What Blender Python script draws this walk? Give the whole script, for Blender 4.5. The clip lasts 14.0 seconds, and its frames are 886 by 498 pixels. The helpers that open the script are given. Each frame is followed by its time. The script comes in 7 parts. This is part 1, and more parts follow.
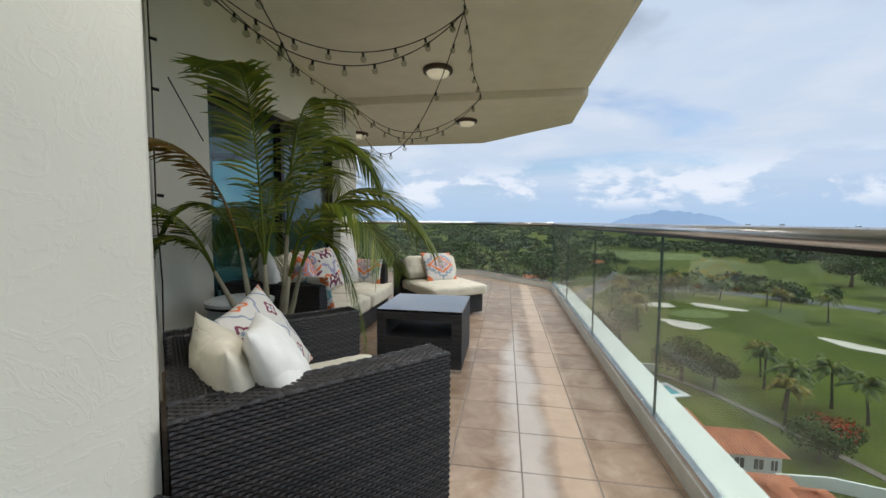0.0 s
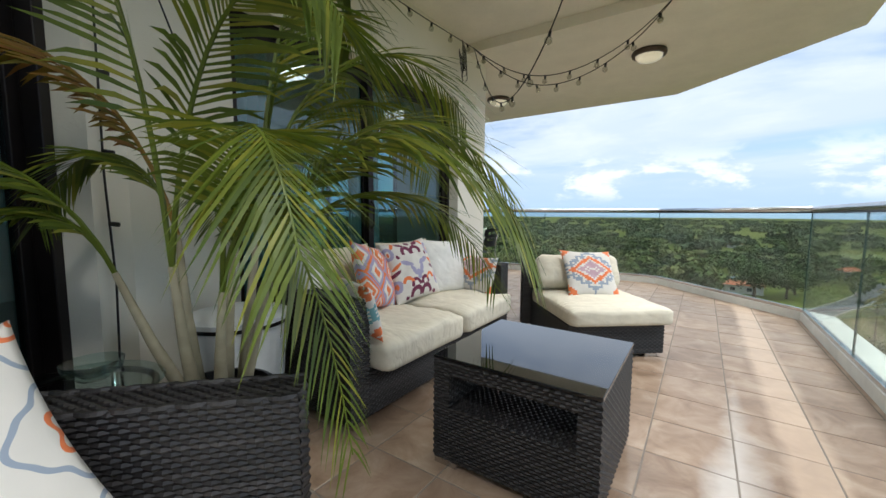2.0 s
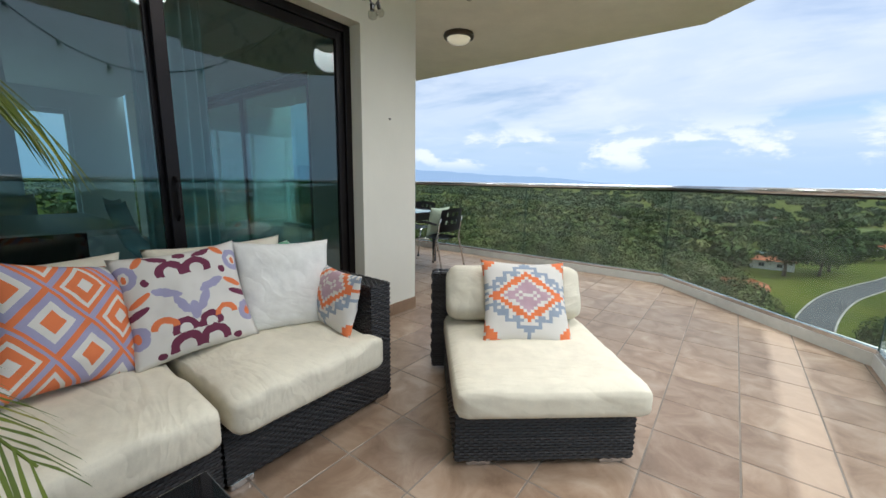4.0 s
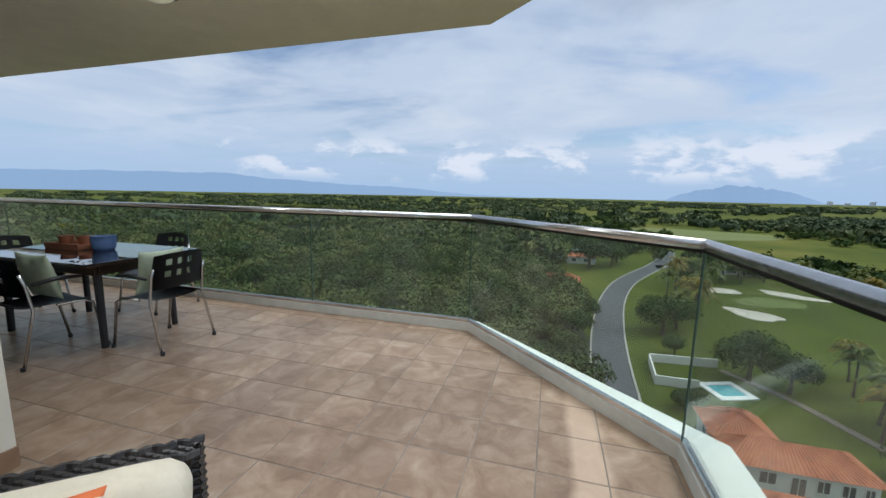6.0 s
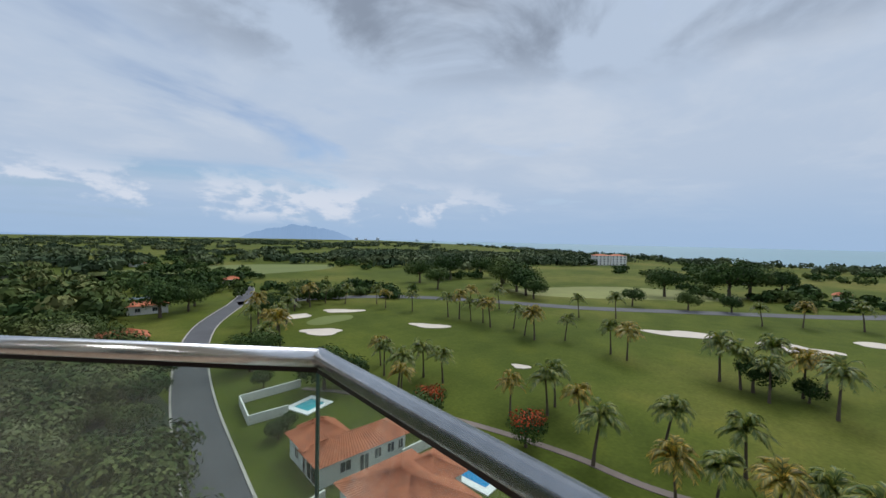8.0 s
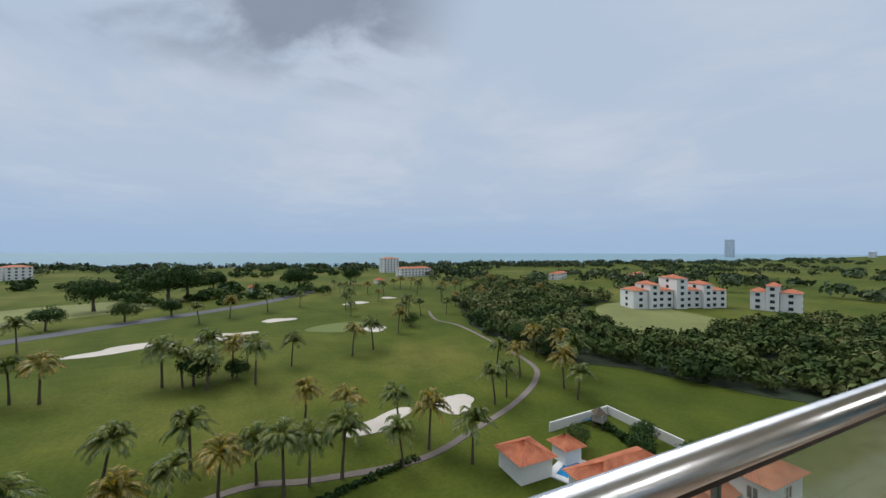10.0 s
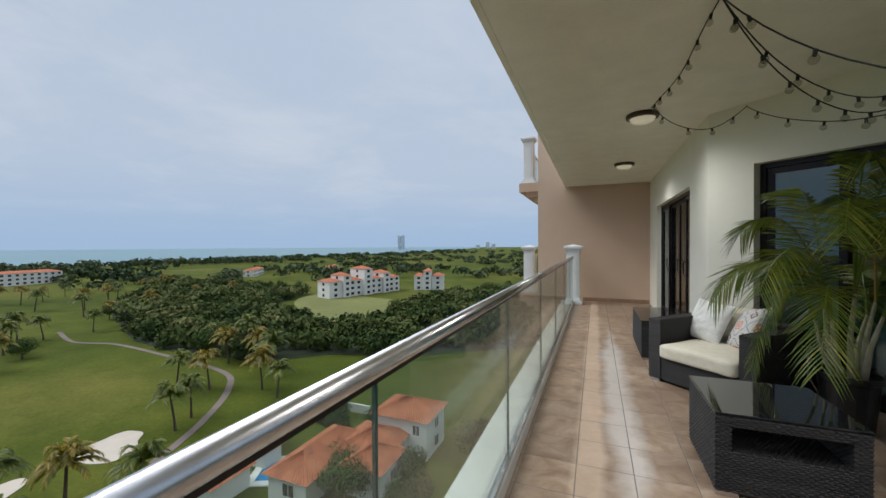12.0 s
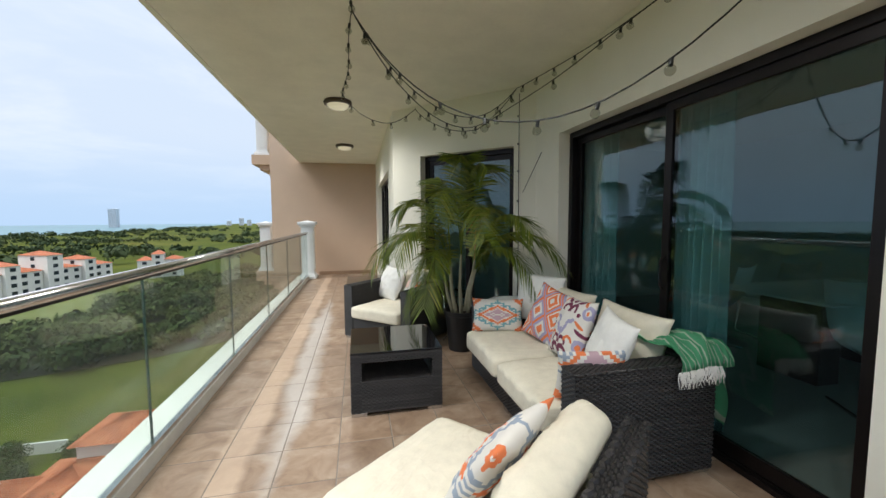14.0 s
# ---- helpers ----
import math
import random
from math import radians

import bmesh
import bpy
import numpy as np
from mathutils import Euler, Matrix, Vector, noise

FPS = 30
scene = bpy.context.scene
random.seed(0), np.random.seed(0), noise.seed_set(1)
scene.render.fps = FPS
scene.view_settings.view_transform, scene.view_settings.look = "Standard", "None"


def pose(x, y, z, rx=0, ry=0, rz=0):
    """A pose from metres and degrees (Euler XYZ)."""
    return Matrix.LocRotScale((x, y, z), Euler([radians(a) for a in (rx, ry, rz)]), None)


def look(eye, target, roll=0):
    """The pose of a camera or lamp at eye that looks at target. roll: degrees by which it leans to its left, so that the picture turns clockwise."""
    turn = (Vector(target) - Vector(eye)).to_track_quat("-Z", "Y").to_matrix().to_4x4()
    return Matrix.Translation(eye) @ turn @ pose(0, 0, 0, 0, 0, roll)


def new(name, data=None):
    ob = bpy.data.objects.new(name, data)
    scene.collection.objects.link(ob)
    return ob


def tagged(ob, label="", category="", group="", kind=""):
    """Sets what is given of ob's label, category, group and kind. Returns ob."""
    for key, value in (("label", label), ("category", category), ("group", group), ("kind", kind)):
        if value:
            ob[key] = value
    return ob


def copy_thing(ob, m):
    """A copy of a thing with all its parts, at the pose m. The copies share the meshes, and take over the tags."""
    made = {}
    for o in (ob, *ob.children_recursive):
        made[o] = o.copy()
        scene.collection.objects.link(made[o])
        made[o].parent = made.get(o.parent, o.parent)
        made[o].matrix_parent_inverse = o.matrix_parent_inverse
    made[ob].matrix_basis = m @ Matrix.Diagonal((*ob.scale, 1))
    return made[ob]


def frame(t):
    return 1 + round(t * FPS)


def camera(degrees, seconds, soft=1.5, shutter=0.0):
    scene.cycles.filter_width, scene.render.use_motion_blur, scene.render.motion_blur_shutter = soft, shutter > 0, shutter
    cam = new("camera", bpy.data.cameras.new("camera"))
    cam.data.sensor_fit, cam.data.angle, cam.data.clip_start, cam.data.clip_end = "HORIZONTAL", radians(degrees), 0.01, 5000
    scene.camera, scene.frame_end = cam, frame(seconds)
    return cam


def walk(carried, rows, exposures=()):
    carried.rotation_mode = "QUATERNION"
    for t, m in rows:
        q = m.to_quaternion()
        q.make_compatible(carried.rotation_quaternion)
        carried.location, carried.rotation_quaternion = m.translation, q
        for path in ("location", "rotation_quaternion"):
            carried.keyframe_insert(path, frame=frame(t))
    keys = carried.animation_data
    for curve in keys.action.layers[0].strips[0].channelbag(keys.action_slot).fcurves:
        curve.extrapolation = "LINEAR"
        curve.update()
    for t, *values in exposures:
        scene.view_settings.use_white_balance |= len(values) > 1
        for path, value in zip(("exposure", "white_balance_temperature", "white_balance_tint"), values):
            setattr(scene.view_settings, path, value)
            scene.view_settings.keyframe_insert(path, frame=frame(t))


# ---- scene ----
cam = camera(98.6, 14.0)
# seconds, eye, a point looked at, lean
PATH = [
    (0, (0.385, 0.242, 1.152), (0.063, 2.210, 1.006), 0.48),
    (0.5, (0.378, 0.626, 1.125), (-0.146, 2.550, 0.970), 0.62),
    (1, (0.355, 1.004, 1.094), (-0.398, 2.849, 0.927), 0.42),
    (1.5, (0.346, 1.382, 1.065), (-0.593, 3.138, 0.887), 0.27),
    (2, (0.305, 1.780, 1.054), (-0.814, 3.427, 0.867), 0.41),
    (4.5, (0.341, 3.771, 1.205), (-0.839, 5.342, 0.832), 0.73),
    (5, (0.372, 4.165, 1.255), (-0.705, 5.809, 0.882), 0.88),
    (5.5, (0.442, 4.525, 1.270), (-0.387, 6.315, 0.943), 1.25),
    (6, (0.483, 4.877, 1.337), (-0.055, 6.781, 1.049), 1.15),
    (6.5, (0.531, 5.207, 1.382), (0.373, 7.187, 1.149), 1.29),
    (7, (0.624, 5.522, 1.415), (0.954, 7.488, 1.246), 1.13),
    (7.5, (0.690, 5.778, 1.434), (1.488, 7.609, 1.325), 1.02),
    (8, (0.732, 5.917, 1.466), (2.072, 7.400, 1.415), 1.18),
    (8.5, (0.828, 5.949, 1.459), (2.583, 6.909, 1.445), 0.67),
    (9, (0.829, 5.986, 1.457), (2.807, 6.282, 1.461), 0.42),
    (11.5, (0.830, 6.190, 1.421), (1.837, 4.462, 1.410), -0.07),
    (12, (0.700, 6.216, 1.414), (1.444, 4.360, 1.393), -0.24),
    (12.5, (0.552, 6.251, 1.415), (1.031, 4.310, 1.367), -0.14),
    (13, (0.374, 6.299, 1.408), (0.586, 4.312, 1.329), -0.18),
    (13.5, (0.206, 6.336, 1.396), (0.119, 4.341, 1.286), -0.07),
    (14, (0.005, 6.362, 1.406), (-0.430, 4.415, 1.255), -0.28),
]
walk(cam, [(t, look(eye, at, lean)) for t, eye, at, lean in PATH], [(t, ev, kelvin, 10) for t, ev, kelvin in ((0, 0.36, 6050), (2, 0.74, 6000), (5, 0.44, 5900), (6.5, 0.14, 5900), (7.5, 0.06, 5900), (9, 0.02, 5920), (11.5, 0.0, 5950), (12.5, 0.15, 6050), (13.5, 0.42, 6150), (14, 0.62, 6150))])

# ---- light ----
world = bpy.data.worlds.new("world")
scene.world = world
world.use_nodes = True
wn, wl = world.node_tree.nodes, world.node_tree.links
wn.clear()
SUN_EL, SUN_AZ = 52.0, 72.0   # degrees up, degrees from north (+y) towards +x


def wnode(kind, **values):
    n = wn.new(kind)
    for k, v in values.items():
        if k == "operation":
            n.operation = v
        else:
            n.inputs[int(k[1:])].default_value = v
    return n


def wmath(op, a, b=None):
    n = wn.new("ShaderNodeMath")
    n.operation = op
    for i, v in enumerate((a, b)):
        if v is None:
            continue
        if isinstance(v, (int, float)):
            n.inputs[i].default_value = v
        else:
            wl.new(v, n.inputs[i])
    return n.outputs[0]


sky = wn.new("ShaderNodeTexSky")
sky.sky_type = "NISHITA"
sky.sun_disc = False
sky.sun_elevation, sky.sun_rotation = radians(SUN_EL), radians(SUN_AZ)
coord = wn.new("ShaderNodeTexCoord")
axes = wn.new("ShaderNodeSeparateXYZ")
wl.new(coord.outputs["Generated"], axes.inputs[0])
WX, WY, WZ = axes.outputs
up = wmath("MAXIMUM", WZ, 0.0)
# a cloud deck seen in perspective
deck = wn.new("ShaderNodeCombineXYZ")
lift = wmath("ADD", up, 0.10)
wl.new(wmath("DIVIDE", WX, lift), deck.inputs[0])
wl.new(wmath("DIVIDE", WY, lift), deck.inputs[1])


def wnoise(vec, scale, detail, rough, dist=0.0, off=(0, 0, 0), stretch=(1, 1, 1)):
    mp = wn.new("ShaderNodeMapping")
    mp.inputs["Location"].default_value = off
    mp.inputs["Scale"].default_value = stretch
    wl.new(vec, mp.inputs["Vector"])
    n = wn.new("ShaderNodeTexNoise")
    n.inputs["Scale"].default_value, n.inputs["Detail"].default_value = scale, detail
    n.inputs["Roughness"].default_value, n.inputs["Distortion"].default_value = rough, dist
    wl.new(mp.outputs[0], n.inputs["Vector"])
    return n.outputs["Fac"]


def wramp(value, a, b):
    n = wn.new("ShaderNodeMapRange")
    n.interpolation_type = "SMOOTHSTEP"
    n.inputs[1].default_value, n.inputs[2].default_value = a, b
    wl.new(value, n.inputs[0])
    return n.outputs[0]


def wmix(fac, a, b):
    n = wn.new("ShaderNodeMix")
    n.data_type = "RGBA"
    for sock, v in ((n.inputs[0], fac), (n.inputs[6], a), (n.inputs[7], b)):
        if isinstance(v, tuple):
            sock.default_value = (*v, 1)
        elif isinstance(v, float):
            sock.default_value = v
        else:
            wl.new(v, sock)
    return n.outputs[2]


skyrgb = wn.new("ShaderNodeVectorMath")
skyrgb.operation = "SCALE"
wl.new(sky.outputs[0], skyrgb.inputs[0])
skyrgb.inputs["Scale"].default_value = 0.115
veil = wnoise(deck.outputs[0], 0.55, 5, 0.55, 0.6, (3.1, 0.4, 0), (1, 1.5, 1))
side = wmath("MAXIMUM", wramp(WX, 0.25, 0.85), wramp(WY, 0.1, -0.5))
cover = wmath("MINIMUM", wmath("ADD", wramp(veil, 0.28, 0.56), wmath("MULTIPLY", side, 0.72)), 1.0)
base = wmix(cover, skyrgb.outputs[0], (0.57, 0.64, 0.73))
thick = wnoise(deck.outputs[0], 0.9, 6, 0.6, 0.3, (7.3, 2.2, 0))
base = wmix(wramp(thick, 0.42, 0.72), base, (0.68, 0.72, 0.77))
# darker heaps high up
dark = wnoise(deck.outputs[0], 1.3, 6, 0.55, 0.4, (1.7, 5.9, 0))
darkfac = wmath("MULTIPLY", wramp(dark, 0.40, 0.57), wramp(WZ, 0.33, 0.47))
base = wmix(wmath("MULTIPLY", wmath("MULTIPLY", darkfac, wramp(WX, -0.1, 0.3)), wmath("MULTIPLY", wramp(WY, -0.45, -0.20), 0.80)), base, (0.25, 0.28, 0.33))
base = wmix(wramp(WZ, 0.60, 0.95), base, (1.7, 1.74, 1.8))
# haze and a low row of cumulus
base = wmix(wramp(WZ, 0.20, -0.01), base, (0.43, 0.56, 0.72))
heap = wnoise(coord.outputs["Generated"], 7.0, 7, 0.58, 0.2, (0.4, 0.2, 0.0), (1, 1, 2.2))
low = wmath("MULTIPLY", wramp(WZ, 0.02, 0.06), wramp(WZ, 0.17, 0.09))
north = wramp(WY, 0.45, 0.85)
heapfac = wmath("MULTIPLY", wmath("MULTIPLY", wramp(heap, 0.49, 0.60), low), north)
base = wmix(heapfac, base, (0.78, 0.80, 0.84))
bg = wn.new("ShaderNodeBackground")
wl.new(base, bg.inputs["Color"])
bg.inputs["Strength"].default_value = 0.84
wout = wn.new("ShaderNodeOutputWorld")
wl.new(bg.outputs[0], wout.inputs[0])

sun_data = bpy.data.lights.new("sun", "SUN")
sun_data.energy, sun_data.angle, sun_data.color = 2.0, radians(32), (1.0, 0.95, 0.87)
sun = new("sun", sun_data)
_az, _el = radians(SUN_AZ), radians(SUN_EL)
sun.matrix_world = look((0, 0, 60), (-math.sin(_az) * 50, -math.cos(_az) * 50, 60 - 50 * math.tan(_el)))

# ---- materials ----
def material(name, rough=0.6, metal=0.0):
    m = bpy.data.materials.new(name)
    m.use_nodes = True
    b = m.node_tree.nodes["Principled BSDF"]
    b.inputs["Roughness"].default_value, b.inputs["Metallic"].default_value = rough, metal
    return m, m.node_tree.nodes, m.node_tree.links, b


def tex(nodes, links, kind, vec, **values):
    n = nodes.new(kind)
    for k, v in values.items():
        n.inputs[k.replace("_", " ")].default_value = v
    if vec is not None:
        links.new(vec, n.inputs["Vector"])
    return n


def ramp(nodes, links, fac, stops):
    n = nodes.new("ShaderNodeValToRGB")
    el = n.color_ramp.elements
    while len(el) < len(stops):
        el.new(0.5)
    for e, (p, c) in zip(el, stops):
        e.position, e.color = p, (*c, 1)
    links.new(fac, n.inputs[0])
    return n.outputs[0]


def mixed(nodes, links, fac, a, b, mode="MIX"):
    n = nodes.new("ShaderNodeMix")
    n.data_type, n.blend_type = "RGBA", mode
    for sock, v in ((n.inputs[0], fac), (n.inputs[6], a), (n.inputs[7], b)):
        if isinstance(v, tuple):
            sock.default_value = (*v, 1)
        elif isinstance(v, (int, float)):
            sock.default_value = v
        else:
            links.new(v, sock)
    return n.outputs[2]


def bump(nodes, links, bsdf, height, strength, dist):
    n = nodes.new("ShaderNodeBump")
    n.inputs["Strength"].default_value, n.inputs["Distance"].default_value = strength, dist
    links.new(height, n.inputs["Height"])
    links.new(n.outputs[0], bsdf.inputs["Normal"])


def plain(name, colour, rough=0.6, metal=0.0, grain=30.0, vary=0.12, relief=0.15, depth=0.002, coat=0.0):
    """A surface of one colour with stains at a large and grain at a small scale."""
    m, n, l, b = material(name, rough, metal)
    co = n.new("ShaderNodeTexCoord").outputs["Object"]
    big = tex(n, l, "ShaderNodeTexNoise", co, Scale=grain * 0.08, Detail=4, Roughness=0.6)
    fine = tex(n, l, "ShaderNodeTexNoise", co, Scale=grain, Detail=5, Roughness=0.6)
    dark = tuple(c * (1 - vary) for c in colour)
    lite = tuple(min(1, c * (1 + vary * 0.6)) for c in colour)
    c1 = ramp(n, l, big.outputs["Fac"], [(0.3, dark), (0.7, lite)])
    c2 = ramp(n, l, fine.outputs["Fac"], [(0.3, (1 - vary, 1 - vary, 1 - vary)), (0.7, (1, 1, 1))])
    l.new(mixed(n, l, 0.6, c1, c2, "MULTIPLY"), b.inputs["Base Color"])
    if relief:
        bump(n, l, b, fine.outputs["Fac"], relief, depth)
    b.inputs["Coat Weight"].default_value = coat
    return m


def wall_paint(name, colour):
    """Trowelled and painted plaster with chips and faint stains."""
    m, n, l, b = material(name, 0.75)
    co = n.new("ShaderNodeTexCoord").outputs["Object"]
    big = tex(n, l, "ShaderNodeTexNoise", co, Scale=0.9, Detail=5, Roughness=0.65)
    c1 = ramp(n, l, big.outputs["Fac"], [(0.25, tuple(c * 0.9 for c in colour)), (0.7, colour)])
    l.new(c1, b.inputs["Base Color"])
    sweep = tex(n, l, "ShaderNodeTexNoise", co, Scale=7, Detail=6, Roughness=0.55, Distortion=2.2)
    ridges = ramp(n, l, sweep.outputs["Fac"], [(0.47, (0, 0, 0)), (0.5, (1, 1, 1)), (0.56, (0.3, 0.3, 0.3))])
    fine = tex(n, l, "ShaderNodeTexNoise", co, Scale=70, Detail=4)
    bump(n, l, b, mixed(n, l, 0.35, ridges, fine.outputs["Fac"]), 0.17, 0.005)
    return m


PLASTER = wall_paint("plaster_cream", (0.85, 0.82, 0.71))
PEACH = wall_paint("plaster_peach", (0.60, 0.44, 0.32))
SOFFIT = plain("soffit_paint", (0.86, 0.82, 0.71), 0.85, grain=40, vary=0.06, relief=0.08)
WHITE = plain("white_paint", (0.78, 0.80, 0.80), 0.5, grain=25, vary=0.08)
CURB = plain("curb_paint", (0.66, 0.67, 0.63), 0.55, grain=14, vary=0.2, relief=0.2)
DARKFRAME = plain("dark_anodised_frame", (0.018, 0.014, 0.014), 0.35, 0.6, grain=60, vary=0.2, relief=0.03)
STEEL = plain("brushed_steel", (0.66, 0.66, 0.66), 0.27, 1.0, grain=20, vary=0.25, relief=0.05, depth=0.0005)
CHROME = plain("dull_chrome", (0.62, 0.62, 0.62), 0.25, 1.0, grain=40, vary=0.1, relief=0.0)
GROUT = plain("grout", (0.25, 0.215, 0.18), 0.9, grain=60, vary=0.25)


def clear_glass(name, tint, rough=0.0, gloss=1.0, film=0.0):
    m = bpy.data.materials.new(name)
    m.use_nodes = True
    n, l = m.node_tree.nodes, m.node_tree.links
    n.clear()
    out = n.new("ShaderNodeOutputMaterial")
    thru = n.new("ShaderNodeBsdfTransparent")
    thru.inputs[0].default_value = (*tint, 1)
    refl = n.new("ShaderNodeBsdfGlossy")
    refl.inputs["Roughness"].default_value = rough
    facing = n.new("ShaderNodeLayerWeight")
    facing.inputs["Blend"].default_value = 0.5
    power = n.new("ShaderNodeMath")
    power.operation = "POWER"
    power.inputs[1].default_value = 4.5
    l.new(facing.outputs["Facing"], power.inputs[0])
    fres = n.new("ShaderNodeMath")
    fres.operation = "MULTIPLY_ADD"
    fres.inputs[1].default_value, fres.inputs[2].default_value = 0.8, 0.04 * gloss
    fres.use_clamp = True
    l.new(power.outputs[0], fres.inputs[0])
    mix = n.new("ShaderNodeMixShader")
    l.new(fres.outputs[0], mix.inputs[0])
    l.new(thru.outputs[0], mix.inputs[1])
    l.new(refl.outputs[0], mix.inputs[2])
    if film:
        # a thin film of dust and dried spray
        dust_and_sun = n.new("ShaderNodeBsdfDiffuse")
        dust_and_sun.inputs[0].default_value = (0.75, 0.78, 0.76, 1)
        co = n.new("ShaderNodeTexCoord").outputs["Object"]
        spots = tex(n, l, "ShaderNodeTexNoise", co, Scale=2.2, Detail=6, Roughness=0.65)
        amount = n.new("ShaderNodeMapRange")
        amount.inputs[1].default_value, amount.inputs[2].default_value = 0.3, 0.75
        amount.inputs[3].default_value, amount.inputs[4].default_value = film * 0.3, film * 1.7
        l.new(spots.outputs["Fac"], amount.inputs[0])
        both = n.new("ShaderNodeMixShader")
        l.new(amount.outputs[0], both.inputs[0])
        l.new(mix.outputs[0], both.inputs[1])
        l.new(dust_and_sun.outputs[0], both.inputs[2])
        l.new(both.outputs[0], out.inputs[0])
    else:
        l.new(mix.outputs[0], out.inputs[0])
    return m


RAIL_GLASS = clear_glass("rail_glass", (0.88, 0.94, 0.915), 0.0, 0.6, 0.036)
DOOR_GLASS = clear_glass("tinted_door_glass", (0.54, 0.71, 0.72), 0.0, 2.1)
GLASS_EDGE = plain("glass_edge_green", (0.03, 0.07, 0.06), 0.15, grain=30)


# ---- mesh helpers ----
def part(name, bm, mat, parent=None, label="", smooth=False):
    """Links a bmesh as one mesh object, under a thing or a part."""
    me = bpy.data.meshes.new(name)
    bm.normal_update()
    bm.to_mesh(me)
    bm.free()
    if mat:
        for m in (mat if isinstance(mat, (list, tuple)) else (mat,)):
            me.materials.append(m)
    if smooth:
        for p in me.polygons:
            p.use_smooth = True
    ob = new(name, me)
    if parent:
        ob.parent = parent
    if label:
        ob["label"] = label
    return ob


def box(x0, y0, z0, x1, y1, z1, bevel=0.0, seg=2, bm=None):
    bm = bm or bmesh.new()
    m = Matrix.LocRotScale(((x0 + x1) / 2, (y0 + y1) / 2, (z0 + z1) / 2), None, (abs(x1 - x0), abs(y1 - y0), abs(z1 - z0)))
    vs = bmesh.ops.create_cube(bm, size=1.0, matrix=m)["verts"]
    if bevel:
        es = list({e for v in vs for e in v.link_edges})
        bmesh.ops.bevel(bm, geom=es, offset=bevel, segments=seg, affect="EDGES", profile=0.5)
    return bm


def prism(points, z0, z1, bm=None):
    bm = bm or bmesh.new()
    lo = [bm.verts.new((x, y, z0)) for x, y in points]
    hi = [bm.verts.new((x, y, z1)) for x, y in points]
    n = len(points)
    bm.faces.new(lo[::-1])
    bm.faces.new(hi)
    for i in range(n):
        bm.faces.new((lo[i], lo[(i + 1) % n], hi[(i + 1) % n], hi[i]))
    bmesh.ops.recalc_face_normals(bm, faces=bm.faces[:])
    return bm


def slab(a, b, thick, z0, z1, bm=None, side=1):
    """An upright slab from plan point a to b, its thickness to the left (side 1) or right (-1) of that way."""
    a, b = Vector(a), Vector(b)
    d = (b - a).normalized()
    nrm = Vector((-d.y, d.x)) * thick * side
    return prism([a, b, b + nrm, a + nrm], z0, z1, bm)


def tube(points, r, n=8, bm=None, closed=False):
    """A round bar along points; r may be one number or one for each point."""
    bm = bm or bmesh.new()
    pts = [Vector(p) for p in points]
    rs = r if isinstance(r, (list, tuple)) else [r] * len(pts)
    rings, ref = [], None
    for i, p in enumerate(pts):
        d = (pts[min(i + 1, len(pts) - 1)] - pts[max(i - 1, 0)]).normalized()
        if ref is None:
            ref = Vector((0, 0, 1)) if abs(d.z) < 0.9 else Vector((1, 0, 0))
        u = (ref - d * ref.dot(d)).normalized()
        ref = u
        w = d.cross(u)
        rings.append([bm.verts.new(p + (u * math.cos(2 * math.pi * k / n) + w * math.sin(2 * math.pi * k / n)) * rs[i]) for k in range(n)])
    for a, b in zip(rings, rings[1:]):
        for k in range(n):
            bm.faces.new((a[k], a[(k + 1) % n], b[(k + 1) % n], b[k]))
    bm.faces.new(rings[0][::-1])
    bm.faces.new(rings[-1])
    return bm


def lathe(profile, n=24, bm=None, at=(0, 0, 0)):
    """Turns (radius, height) pairs round the upright axis."""
    bm = bm or bmesh.new()
    rings = []
    for r, z in profile:
        if r < 1e-5:
            rings.append([bm.verts.new((at[0], at[1], at[2] + z))])
        else:
            rings.append([bm.verts.new((at[0] + r * math.cos(2 * math.pi * k / n), at[1] + r * math.sin(2 * math.pi * k / n), at[2] + z)) for k in range(n)])
    for a, b in zip(rings, rings[1:]):
        for k in range(n):
            f = {a[k % len(a)], a[(k + 1) % len(a)], b[(k + 1) % len(b)], b[k % len(b)]}
            if len(f) > 2:
                q = []
                for v in (a[k % len(a)], a[(k + 1) % len(a)], b[(k + 1) % len(b)], b[k % len(b)]):
                    if v not in q:
                        q.append(v)
                bm.faces.new(q)
    bmesh.ops.recalc_face_normals(bm, faces=bm.faces[:])
    return bm


def empty(name, m=None):
    ob = new(name)
    ob.empty_display_size = 0.1
    if m is not None:
        ob.matrix_basis = m
    return ob


def structure(ob, label="", category=""):
    return tagged(ob, label, category, kind="structure")


# ---- plan of the balcony ----
RX = 1.20                              # railing line
C2, C1 = Vector((1.20, 6.95)), Vector((-0.24, 8.44))
FAR = Vector((-8.6, 8.60))             # far end of the north railing
K1, K2 = Vector((-0.488, 1.06)), Vector((-1.92, 2.44))
YS = -3.95                             # south end wall
PIL = (5.335, 5.93)                     # pier between door and corner
CEIL, CEIL2 = 2.88, 2.78
SLAB_X = 1.42
GROUND = -28.0

